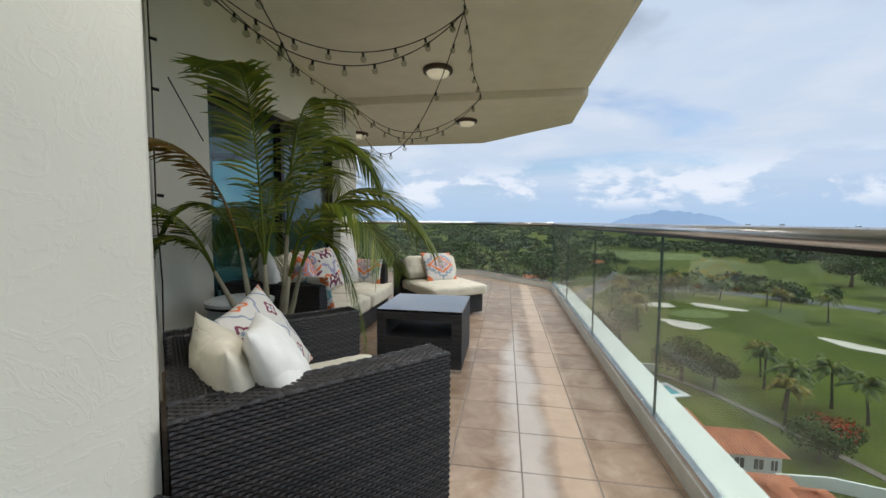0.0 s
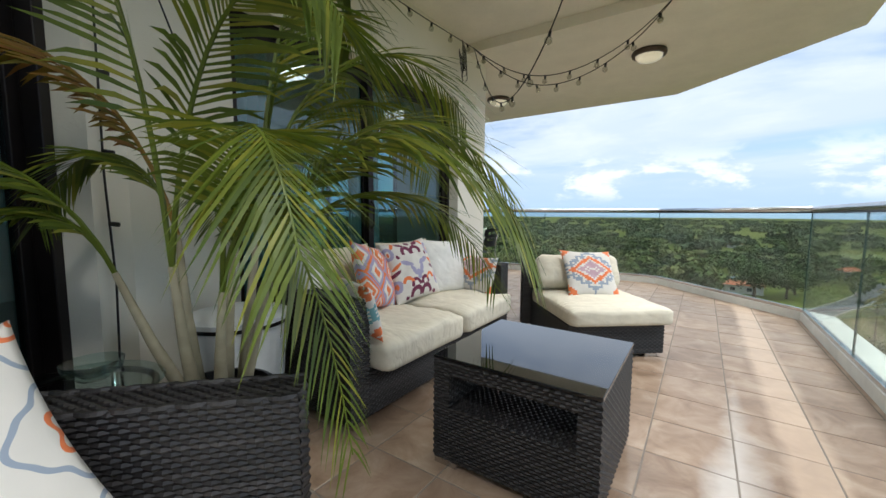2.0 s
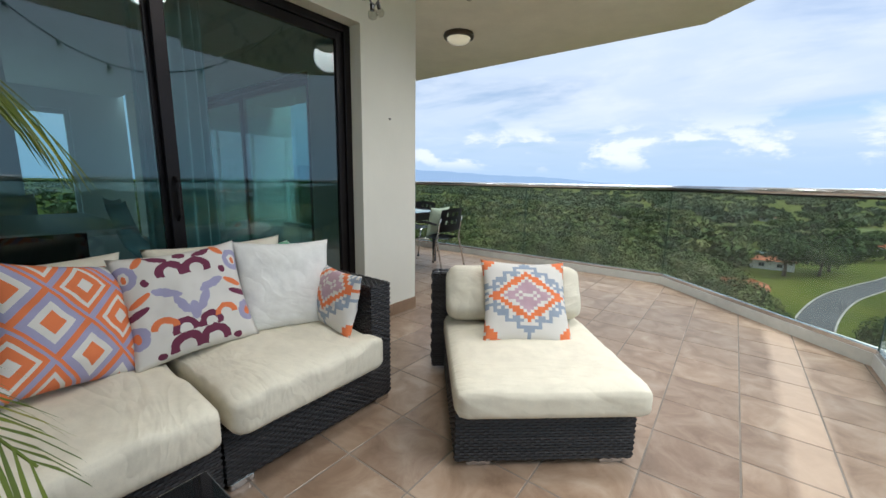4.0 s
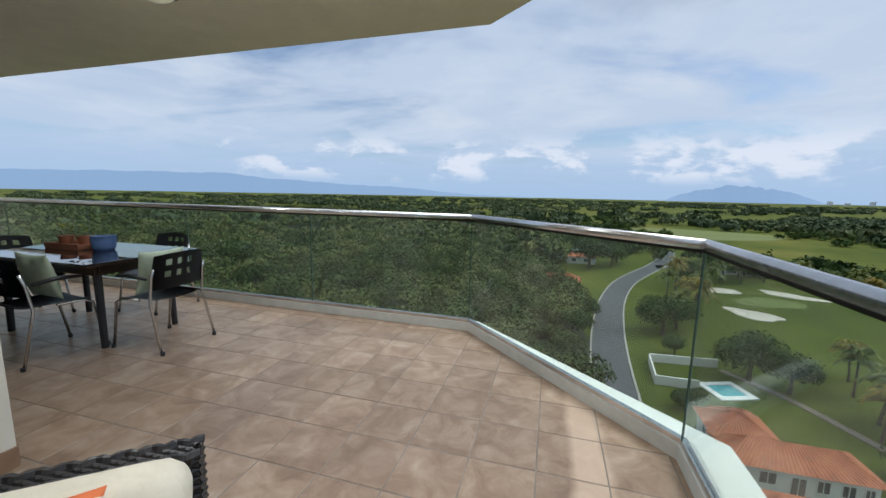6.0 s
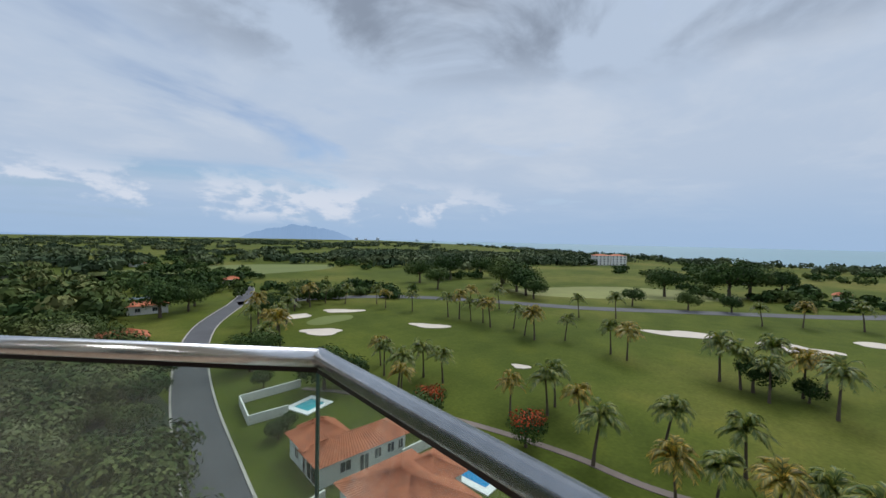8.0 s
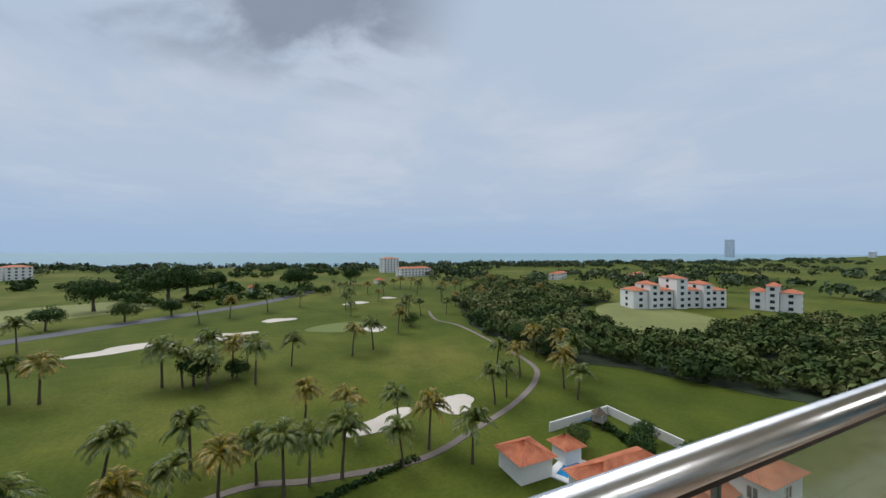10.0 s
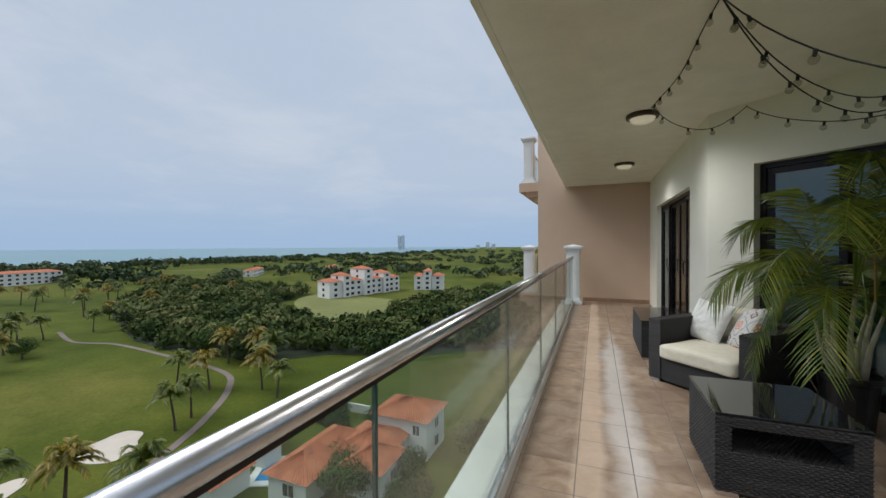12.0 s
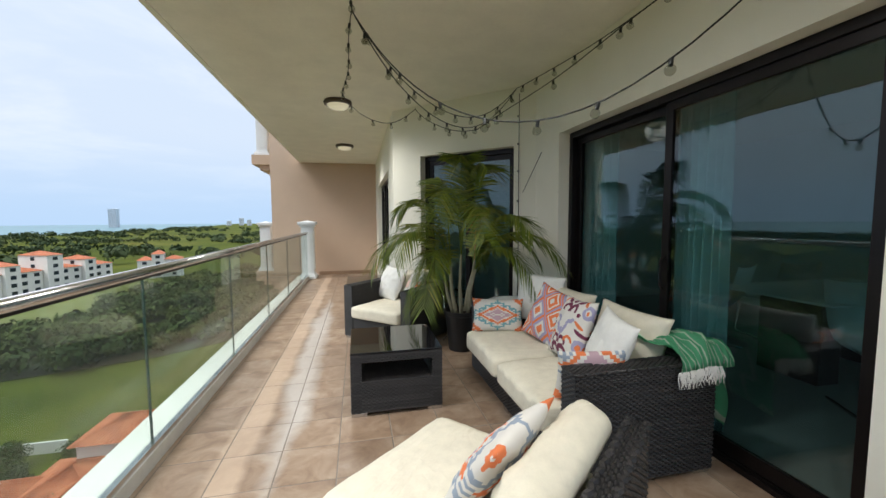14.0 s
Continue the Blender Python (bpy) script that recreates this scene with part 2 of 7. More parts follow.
# ---- floor, soffit, walls ----
edge = [(SLAB_X, -4.5), (SLAB_X, 7.04), (-0.16, 8.64), (-8.8, 8.86), (-8.8, 2.0), (-9.5, 2.0), (-9.5, -4.5)]
floor = structure(part("floor", prism(edge, -0.30, -0.0022), GROUT), "grey grout bed under the tiled balcony floor", "floor")
near = [(SLAB_X, -4.5), (SLAB_X - 0.02, 5.50), (-9.5, 5.50), (-9.5, -4.5)]
ceiling = structure(part("ceiling", prism(near, CEIL, CEIL + 0.32), SOFFIT), "cream painted concrete balcony soffit", "ceiling")
far = [(SLAB_X - 0.02, 5.50), (1.43, 6.93), (-0.12, 8.36), (-8.8, 8.50), (-8.8, 5.50)]
structure(part("ceiling", prism(far, CEIL2, CEIL + 0.32), SOFFIT), "lower cream soffit past the beam", "ceiling")
# drip edge along the slabs
bm = box(SLAB_X - 0.07, -4.5, CEIL - 0.012, SLAB_X - 0.045, 5.50, CEIL + 0.001)
structure(part("trim", bm, SOFFIT), "drip edge under the balcony slab", "trim")

DOOR_H = 2.24
WALL_T = 0.22


def wall_run(name, a, b, openings, label, mat=PLASTER, top=CEIL + 0.1, thick=WALL_T):
    """A wall from a to b, its room side to the left of that way, with openings (from, to, height)."""
    a, b = Vector(a), Vector(b)
    d = (b - a).normalized()
    bm = bmesh.new()
    s = 0.0
    for s0, s1, h in openings:
        if s0 - s > 0.01:
            slab(a + d * s, a + d * s0, thick, -0.02, top, bm)
        slab(a + d * s0, a + d * s1, thick, h, top, bm)
        s = s1
    if (b - a).length - s > 0.01:
        slab(a + d * s, b, thick, -0.02, top, bm)
    bmesh.ops.remove_doubles(bm, verts=bm.verts[:], dist=0.0005)
    return structure(part(name, bm, mat), label, "wall")


wall_run("wall_west", (-0.488, YS), K1, [(1.10, 4.10, 2.2)], "cream rough plaster wall with a sliding door")
wall_run("wall_diagonal", K1, K2, [(0.45, 1.735, DOOR_H)], "cream rough plaster wall with a window door")
wall_run("wall_lounge", K2, (-1.92, PIL[1]), [(0.50, PIL[0] - K2.y, DOOR_H)], "cream plaster wall with a wide sliding door", thick=0.26)
wall_run("wall_dining", (-2.18, PIL[1]), (-8.8, PIL[1]), [(0.94, 3.94, 2.2)], "cream plaster wall behind the dining corner")
wall_run("wall_south", (2.1, YS), (-0.70, YS), [], "peach rendered end wall", PEACH, top=5.8)

# rooms behind the doors, closed all round
ROOM = plain("room_paint", (0.70, 0.72, 0.70), 0.8, grain=20, vary=0.08)
ROOM_FLOOR = plain("room_floor", (0.34, 0.33, 0.31), 0.35, grain=8, vary=0.2)
structure(part("floor", box(-9.4, -4.4, 0.004, -2.2, 5.7, 0.012), ROOM_FLOOR), "dark polished floor of the room inside", "floor")
structure(part("ceiling", box(-9.5, -4.4, 2.62, -2.19, 5.72, 2.66), ROOM), "pale ceiling of the room inside", "ceiling")
bm = box(-9.5, -4.4, -0.02, -9.3, 1.4, 2.9)
box(-9.5, 1.4, 2.3, -9.3, 5.0, 2.9, bm=bm)
box(-9.5, 1.4, -0.02, -9.3, 5.0, 0.1, bm=bm)
box(-9.5, 5.0, -0.02, -9.3, 5.8, 2.9, bm=bm)
structure(part("wall_room_back", bm, ROOM), "pale back wall of the room inside with a wide window", "wall")
backwin = structure(new("window_1"), "white framed window across the room inside", "window")
for yy in (1.4, 2.3, 3.2, 4.1, 4.94):
    part("window_frame", box(-9.45, yy, 0.1, -9.38, yy + 0.06, 2.3, 0.004), WHITE, backwin)
part("window_frame", box(-9.45, 1.46, 2.22, -9.38, 4.94, 2.3, 0.004), WHITE, backwin)
back_sky = bpy.data.lights.new("window_daylight", "AREA")
back_sky.shape, back_sky.size, back_sky.size_y, back_sky.energy, back_sky.color = "RECTANGLE", 3.4, 2.1, 5.0, (0.86, 0.94, 1.0)
new("window_daylight", back_sky).matrix_world = look((-9.36, 3.2, 1.2), (0, 3.2, 1.2))
structure(part("wall_room_south", box(-9.5, -4.5, -0.02, -0.5, -4.3, 2.9), ROOM), "pale side wall of the room inside", "wall")
structure(part("wall_room_middle", box(-9.3, 0.30, -0.02, -0.75, 0.42, 2.62), ROOM), "pale wall between the rooms inside", "wall")
# Added partition: stops the back window shining through the angled wall's door.
structure(part("wall_room_hall", box(-6.3, 0.42, -0.02, -6.2, 4.0, 2.62), ROOM), "pale partition added inside to block the bright back window", "wall")
structure(part("wall_dining_end", box(-8.8, 5.9, -0.02, -8.6, 8.9, 2.9), PLASTER), "cream plaster wall closing the dining corner", "wall")

# skirting tiles at the walls
SKIRT = plain("skirting_tile", (0.33, 0.21, 0.13), 0.45, grain=12, vary=0.2)


def skirting(a, b, h=0.10):
    a, b = Vector(a), Vector(b)
    n = max(1, round((b - a).length / 0.335))
    run = structure(new("baseboard"), "brown stone-look tile skirting", "baseboard")
    for i in range(n):
        p, q = a.lerp(b, i / n), a.lerp(b, (i + 1) / n)
        d = (q - p).normalized() * 0.002
        part("tile", slab(p + d, q - d, 0.012, 0.0, h, side=-1), SKIRT, run)


skirting((-1.92, PIL[0] + 0.01), (-1.92, PIL[1]))
skirting(K1 + (K2 - K1).normalized() * 1.75, K2)
skirting(K2, (-1.92, K2.y + 0.49))
skirting(K1, K1 + (K2 - K1).normalized() * 0.44)
skirting((-0.488, 0.16), K1)
skirting((1.0, YS), (-0.48, YS), 0.09)
skirting((-1.93, PIL[1]), (-3.1, PIL[1]))


# ---- railing ----
def railing(name, pts, label, joints):
    """Kerb, clamped glass panels and a round steel handrail along pts; joints: for each run, the plan points between panels."""
    rail = structure(new(name), label, "railing")
    runs = list(zip(pts, pts[1:]))
    for i, (a, b) in enumerate(runs):
        d = (b - a).normalized()
        nrm = Vector((-d.y, d.x))            # inward is left
        q = [a + nrm * 0.025, b + nrm * 0.025, b - nrm * 0.06, a - nrm * 0.06]
        for k, (p0, p1) in enumerate(((a, runs[i - 1] if i else None), (b, runs[i + 1] if i + 1 < len(runs) else None))):
            if p1 is None:
                continue
            e = (p1[1] - p1[0]).normalized()
            half = (d + e).normalized() if k else (d + e).normalized()
            m = Vector((-half.y, half.x))
            s = 1 / max(0.3, m.dot(nrm))
            q[0 if k == 0 else 1] = p0 + m * 0.025 * s
            q[3 if k == 0 else 2] = p0 - m * 0.06 * s
        part("kerb", prism(q, -0.01, 0.085), CURB, rail)
        inner = [q[0].lerp(q[3], 0.10), q[1].lerp(q[2], 0.10), q[1].lerp(q[2], 0.50), q[0].lerp(q[3], 0.50)]
        part("glass_channel", prism(inner, 0.085, 0.118), STEEL, rail)
        stops = [a, *joints[i], b]
        for u, v in zip(stops, stops[1:]):
            u2, v2 = u + d * 0.006, v - d * 0.006
            pane = part("glass_panel", slab(u2 + nrm * 0.005, v2 + nrm * 0.005, 0.010, 0.118, 1.10, side=-1), RAIL_GLASS, rail)
            pane.visible_shadow = False
        for u in joints[i] + ([a + d * 0.004] if i else []):
            part("glass_joint", slab(u - d * 0.004 + nrm * 0.006, u + d * 0.004 + nrm * 0.006, 0.012, 0.118, 1.10, side=-1), GLASS_EDGE, rail)
    for a, b in runs:
        d = (b - a).normalized()
        bm = tube([(*(a - d * 0.012), 1.119), (*(b + d * 0.012), 1.119)], 0.0275, 20)
        part("handrail", bm, STEEL, rail, "round brushed steel handrail", smooth=True)
        part("rail_slot", slab(a + Vector((-d.y, d.x)) * 0.009, b + Vector((-d.y, d.x)) * 0.009, 0.018, 1.080, 1.096, side=-1), DARKFRAME, rail)
    return rail


def along(a, b, step, first):
    d, out, s = (b - a).normalized(), [], first
    while s < (b - a).length - 0.2:
        out.append(a + d * s)
        s += step
    return out


R0 = Vector((RX, -3.26))
railing("railing", [R0, C2, C1, FAR], "glass balcony railing with a round steel handrail on a pale kerb",
        [along(R0, C2, 1.51, 1.13), [], along(C1, FAR, 1.77, 1.80)])
# outer ledge of the slab past the glass
LEDGE = plain("ledge_paint", (0.80, 0.80, 0.74), 0.6, grain=10, vary=0.12)
bm = bmesh.new()
for a, b, c, d in (((1.25, -4.5), (1.25, 6.97), (1.46, 7.06), (1.46, -4.5)), ((1.25, 6.97), (-0.23, 8.47), (-0.17, 8.58), (1.46, 7.06)),
                   ((-0.23, 8.47), (-8.7, 8.69), (-8.7, 8.80), (-0.17, 8.58))):
    prism([a, b, c, d][::-1], -0.32, 0.05, bm)
structure(part("trim", bm, LEDGE), "white painted slab ledge past the glass", "ledge")


# ---- sliding doors ----
def sliding_door(name, a, b, height, leaves, label, inset=0.10, handle=True):
    """A dark framed glass door between plan points a and b (room to the left of the way)."""
    a, b = Vector(a), Vector(b)
    L = (b - a).length
    ang = math.atan2((b - a).y, (b - a).x)
    door = structure(new(name), label, "sliding door")
    door.matrix_basis = Matrix.Translation((a.x, a.y, 0)) @ Matrix.Rotation(ang, 4, "Z")
    y0 = inset
    fw = 0.055
    bm = box(0, y0, 0.0, fw, y0 + 0.11, height, 0.004)
    part("frame_post", bm, DARKFRAME, door)
    part("frame_post", box(L - fw, y0, 0.0, L, y0 + 0.11, height, 0.004), DARKFRAME, door)
    part("frame_head", box(fw, y0, height - fw, L - fw, y0 + 0.11, height, 0.004), DARKFRAME, door)
    sill = box(fw, y0 - 0.01, 0.0, L - fw, y0 + 0.12, 0.035, 0.004)
    for k in range(3):
        box(fw, y0 + 0.012 + 0.036 * k, 0.035, L - fw, y0 + 0.02 + 0.036 * k, 0.048, bm=sill)
    part("track_sill", sill, DARKFRAME, door)
    w = (L - 2 * fw) / len(leaves)
    for k, off in enumerate(leaves):
        x0, x1 = fw + k * w - (0.02 if k else 0), fw + (k + 1) * w + (0.02 if k + 1 < len(leaves) else 0)
        yy = y0 + 0.018 + 0.042 * off
        leaf = box(x0, yy, 0.05, x0 + 0.06, yy + 0.034, height - fw, 0.003)
        box(x1 - 0.06, yy, 0.05, x1, yy + 0.034, height - fw, 0.003, bm=leaf)
        box(x0 + 0.06, yy, 0.05, x1 - 0.06, yy + 0.034, 0.13, 0.003, bm=leaf)
        box(x0 + 0.06, yy, height - fw - 0.06, x1 - 0.06, yy + 0.034, height - fw, 0.003, bm=leaf)
        lf = part("door_leaf", leaf, DARKFRAME, door)
        pane = part("pane", box(x0 + 0.06, yy + 0.013, 0.13, x1 - 0.06, yy + 0.021, height - fw - 0.06), DOOR_GLASS, lf, "dark tinted glass pane")
        pane.visible_shadow = False
        if handle:
            hx = x1 - 0.03 if k == 0 else x0 + 0.03
            part("handle", tube([(hx, yy - 0.002, 0.92), (hx, yy - 0.03, 0.95), (hx, yy - 0.03, 1.12), (hx, yy - 0.002, 1.15)], 0.008, 8), DARKFRAME, lf)
    return door


dn = (K2 - K1).normalized()
sliding_door("door_1", (-0.488, YS + 1.10), (-0.488, YS + 4.10), 2.2, (0, 1, 1, 0), "dark framed sliding glass door with closed shutters behind", 0.08)
sliding_door("door_2", K1 + dn * 0.45, K1 + dn * 1.735, DOOR_H, (0, 1), "dark framed glass door in the angled wall", 0.11)
sliding_door("door_3", (-1.92, K2.y + 0.50), (-1.92, PIL[0]), DOOR_H, (1, 0), "wide dark framed sliding door with tinted glass", 0.11)
sliding_door("door_4", (-3.12, PIL[1]), (-6.12, PIL[1]), 2.2, (1, 0), "dark framed sliding door by the dining corner", 0.08)

# dark shutter slats behind the first door
shutter = tagged(new("shutter"), "dark closed vertical shutter behind the sliding door", "shutter")
for k in range(16):
    part("slat", box(-0.86, YS + 1.17 + k * 0.18, 0.05, -0.80, YS + 1.33 + k * 0.18, 2.14, 0.01), DARKFRAME, shutter)


# ---- curtains inside ----
def curtain(x, y0, y1, z0, z1, label):
    bm = bmesh.new()
    n, rows = 120, 8
    grid = []
    for j in range(rows + 1):
        v = j / rows
        row = []
        for i in range(n + 1):
            u = i / n
            amp = 0.035 + 0.012 * math.sin(7 * u + 3)
            yy = y0 + (y1 - y0) * u + 0.015 * math.sin(u * 9 + v * 2)
            row.append(bm.verts.new((x + amp * math.sin(2 * math.pi * 7 * u + 0.6 * math.sin(5 * u + v)), yy, z0 + (z1 - z0) * v)))
        grid.append(row)
    for a, b in zip(grid, grid[1:]):
        for i in range(n):
            bm.faces.new((a[i], a[i + 1], b[i + 1], b[i]))
    bmesh.ops.solidify(bm, geom=bm.faces[:], thickness=0.004)
    ob = tagged(new("curtain"), label, "curtain")
    part("cloth", bm, CURTAIN, ob, smooth=True)
    part("rod", tube([(x, y0 - 0.06, z1 + 0.015), (x, y1 + 0.06, z1 + 0.015)], 0.012, 8), DARKFRAME, ob)
    return ob


CURTAIN = plain("curtain_cloth", (0.62, 0.84, 0.84), 0.85, grain=120, vary=0.12)
curtain(-2.25, 4.05, 4.44, 0.03, 2.5, "pale teal curtain gathered behind the glass")
curtain(-2.25, 2.83, 3.37, 0.03, 2.5, "pale teal curtain gathered beside the frame")



# ---- furniture seen dimly inside ----
def shell_chair(m, label):
    c = tagged(empty("shell_chair", m), label, "chair", "chairs in the room inside")
    bm = bmesh.new()
    g = []
    prof = [(-0.24, 0.45), (-0.10, 0.44), (0.06, 0.445), (0.18, 0.47), (0.25, 0.56), (0.30, 0.72), (0.34, 0.90)]
    for y, z in prof:
        g.append([bm.verts.new((0.23 * u, y, z + 0.03 * u * u)) for u in (-1, -0.6, -0.2, 0.2, 0.6, 1)])
    for a, b in zip(g, g[1:]):
        for i in range(5):
            bm.faces.new((a[i], a[i + 1], b[i + 1], b[i]))
    bmesh.ops.solidify(bm, geom=bm.faces[:], thickness=0.03)
    part("shell", bm, WHITE, c, "pale padded shell", smooth=True)
    for sx in (-1, 1):
        part("leg", tube([(sx * 0.2, -0.2, 0.42), (sx * 0.2, -0.26, 0.05), (sx * 0.2, -0.22, 0.015), (sx * 0.2, 0.26, 0.015)], 0.013, 8), CHROME, c, smooth=True)
    return c


sc = shell_chair(pose(-3.55, 4.55, 0.012, 0, 0, 150), "white padded chair with chrome cantilever legs inside")
for x, y, rz in ((-4.6, 4.75, 185), (-3.7, 3.0, 20), (-4.7, 2.9, -10), (-5.5, 3.8, 90)):
    copy_thing(sc, pose(x, y, 0.012, 0, 0, rz))
it = tagged(empty("glass_dining_table", pose(-4.3, 3.8, 0.012)), "glass topped dining table in the room inside", "dining table")
part("tabletop", box(-0.9, -0.5, 0.73, 0.9, 0.5, 0.745, 0.004), WHITE, it)
for sx in (-1, 1):
    part("pedestal", box(sx * 0.5 - 0.12, -0.25, 0, sx * 0.5 + 0.12, 0.25, 0.73, 0.01), DARKFRAME, it)


# ---- south end: piers and the neighbouring balconies ----
def pier(x, y, z, h, label):
    p = tagged(empty("balcony_pier", pose(x, y, z)), label, "pier")
    part("base", box(-0.20, -0.20, 0, 0.20, 0.20, 0.07, 0.008), WHITE, p)
    part("plinth", box(-0.165, -0.165, 0.07, 0.165, 0.165, 0.12, 0.008), WHITE, p)
    shaft = box(-0.14, -0.14, 0.12, 0.14, 0.14, h - 0.16, 0.006)
    for sx in (-1, 1):
        box(sx * 0.14, -0.09, 0.22, sx * 0.152, 0.09, h - 0.26, 0.004, 1, bm=shaft)
        box(-0.09, sx * 0.14, 0.22, 0.09, sx * 0.152, h - 0.26, 0.004, 1, bm=shaft)
    part("shaft", shaft, WHITE, p)
    part("neck", box(-0.17, -0.17, h - 0.16, 0.17, 0.17, h - 0.11, 0.01), WHITE, p)
    part("cap", box(-0.21, -0.21, h - 0.11, 0.21, 0.21, h - 0.04, 0.012), WHITE, p)
    top = bmesh.new()
    lo = [top.verts.new((sx * 0.17, sy * 0.17, h - 0.04)) for sx, sy in ((-1, -1), (1, -1), (1, 1), (-1, 1))]
    apex = top.verts.new((0, 0, h))
    for i in range(4):
        top.faces.new((lo[i], lo[(i + 1) % 4], apex))
    top.faces.new(lo[::-1])
    part("cap_top", top, WHITE, p)
    return p


pier(1.20, -3.46, 0.0, 1.42, "white moulded pier at the end of the glass railing")
pier(2.55, -5.35, 0.0, 1.40, "white moulded pier of the next balcony")
pier(2.55, -5.35, 3.22, 1.40, "white moulded pier on the balcony above")
for z in (0.0, 3.22):
    nb = tagged(new("neighbour_balcony"), "peach rendered balcony of the next flat with glass railing", "balcony")
    bm = prism([(2.1, -9.5), (2.80, -9.5), (2.80, -5.1), (2.1, -5.1)], z - 0.26, z, bmesh.new())
    prism([(2.1, -9.5), (2.62, -9.5), (2.62, -5.2), (2.1, -5.2)], z - 0.40, z - 0.26, bm)
    prism([(2.1, -9.5), (2.40, -9.5), (2.40, -5.3), (2.1, -5.3)], z - 0.55, z - 0.40, bm)
    part("slab", bm, PEACH, nb)
    g = part("glass_panel", box(2.54, -9.4, z + 0.1, 2.552, -5.55, z + 1.05), RAIL_GLASS, nb)
    g.visible_shadow = False
    part("handrail", tube([(2.55, -9.4, z + 1.08), (2.55, -5.5, z + 1.08)], 0.03, 12), STEEL, nb, smooth=True)
part_wall = part("wall_neighbour", box(-1.0, -10, -3.5, 2.1, -4.42, 5.8), PEACH)
structure(part_wall, "peach rendered flank of the next flat", "wall")
band = part("trim", box(1.38, -4.43, 2.95, 2.115, -4.18, 3.12), PEACH)
structure(band, "rendered string course on the end wall", "trim")
bm = box(-9.6, -10, -28, 1.3, -4.5, -3.5)
box(-9.6, -4.5, -28, 1.3, 6.8, -0.35, bm=bm)
structure(part("wall_tower", bm, PEACH), "peach rendered tower below the balcony", "building")

# ---- woven furniture ----
def strand_material():
    m, n, l, b = material("woven_strand", 0.42)
    info = n.new("ShaderNodeNewGeometry")
    co = n.new("ShaderNodeTexCoord").outputs["Object"]
    noise_ = tex(n, l, "ShaderNodeTexNoise", co, Scale=6, Detail=4)
    c = ramp(n, l, info.outputs["Random Per Island"], [(0.0, (0.014, 0.013, 0.014)), (0.6, (0.024, 0.022, 0.023)), (1.0, (0.040, 0.036, 0.036))])
    l.new(mixed(n, l, 0.5, c, ramp(n, l, noise_.outputs["Fac"], [(0.3, (0.6, 0.6, 0.6)), (0.7, (1.2, 1.2, 1.2))]), "MULTIPLY"), b.inputs["Base Color"])
    fine = tex(n, l, "ShaderNodeTexNoise", co, Scale=160, Detail=3)
    bump(n, l, b, fine.outputs["Fac"], 0.2, 0.001)
    return m


STRAND = strand_material()
CORE = plain("woven_core", (0.012, 0.011, 0.011), 0.7, grain=40)
CREAM = plain("cream_canvas", (0.74, 0.69, 0.56), 0.9, grain=160, vary=0.08, relief=0.25, depth=0.0015)
WHITECLOTH = plain("white_cotton", (0.80, 0.79, 0.75), 0.9, grain=180, vary=0.07, relief=0.25, depth=0.0015)


def crumple(m, scale, strength, depth):
    """Adds soft folds and pulled creases to a cloth."""
    n, l = m.node_tree.nodes, m.node_tree.links
    fine = n["Principled BSDF"].inputs["Normal"].links[0].from_node
    co = n.new("ShaderNodeTexCoord").outputs["Object"]
    mp = n.new("ShaderNodeMapping")
    mp.inputs["Scale"].default_value = (1.0, 2.1, 1.3)
    mp.inputs["Rotation"].default_value = (0.2, 0.3, 0.5)
    l.new(co, mp.inputs["Vector"])
    fold = tex(n, l, "ShaderNodeTexNoise", mp.outputs[0], Scale=scale, Detail=3, Roughness=0.5, Distortion=1.3).outputs["Fac"]
    edge = n.new("ShaderNodeMath")
    edge.operation = "PINGPONG"
    edge.inputs[1].default_value = 0.11
    l.new(fold, edge.inputs[0])
    b = n.new("ShaderNodeBump")
    b.inputs["Strength"].default_value, b.inputs["Distance"].default_value = strength, depth
    l.new(edge.outputs[0], b.inputs["Height"])
    l.new(b.outputs[0], fine.inputs["Normal"])


crumple(CREAM, 1.7, 0.5, 0.07)
crumple(WHITECLOTH, 1.9, 0.5, 0.07)
BLACKGLASS = plain("dark_glass_top", (0.012, 0.012, 0.013), 0.03, grain=10, vary=0.1, relief=0.0, coat=0.6)


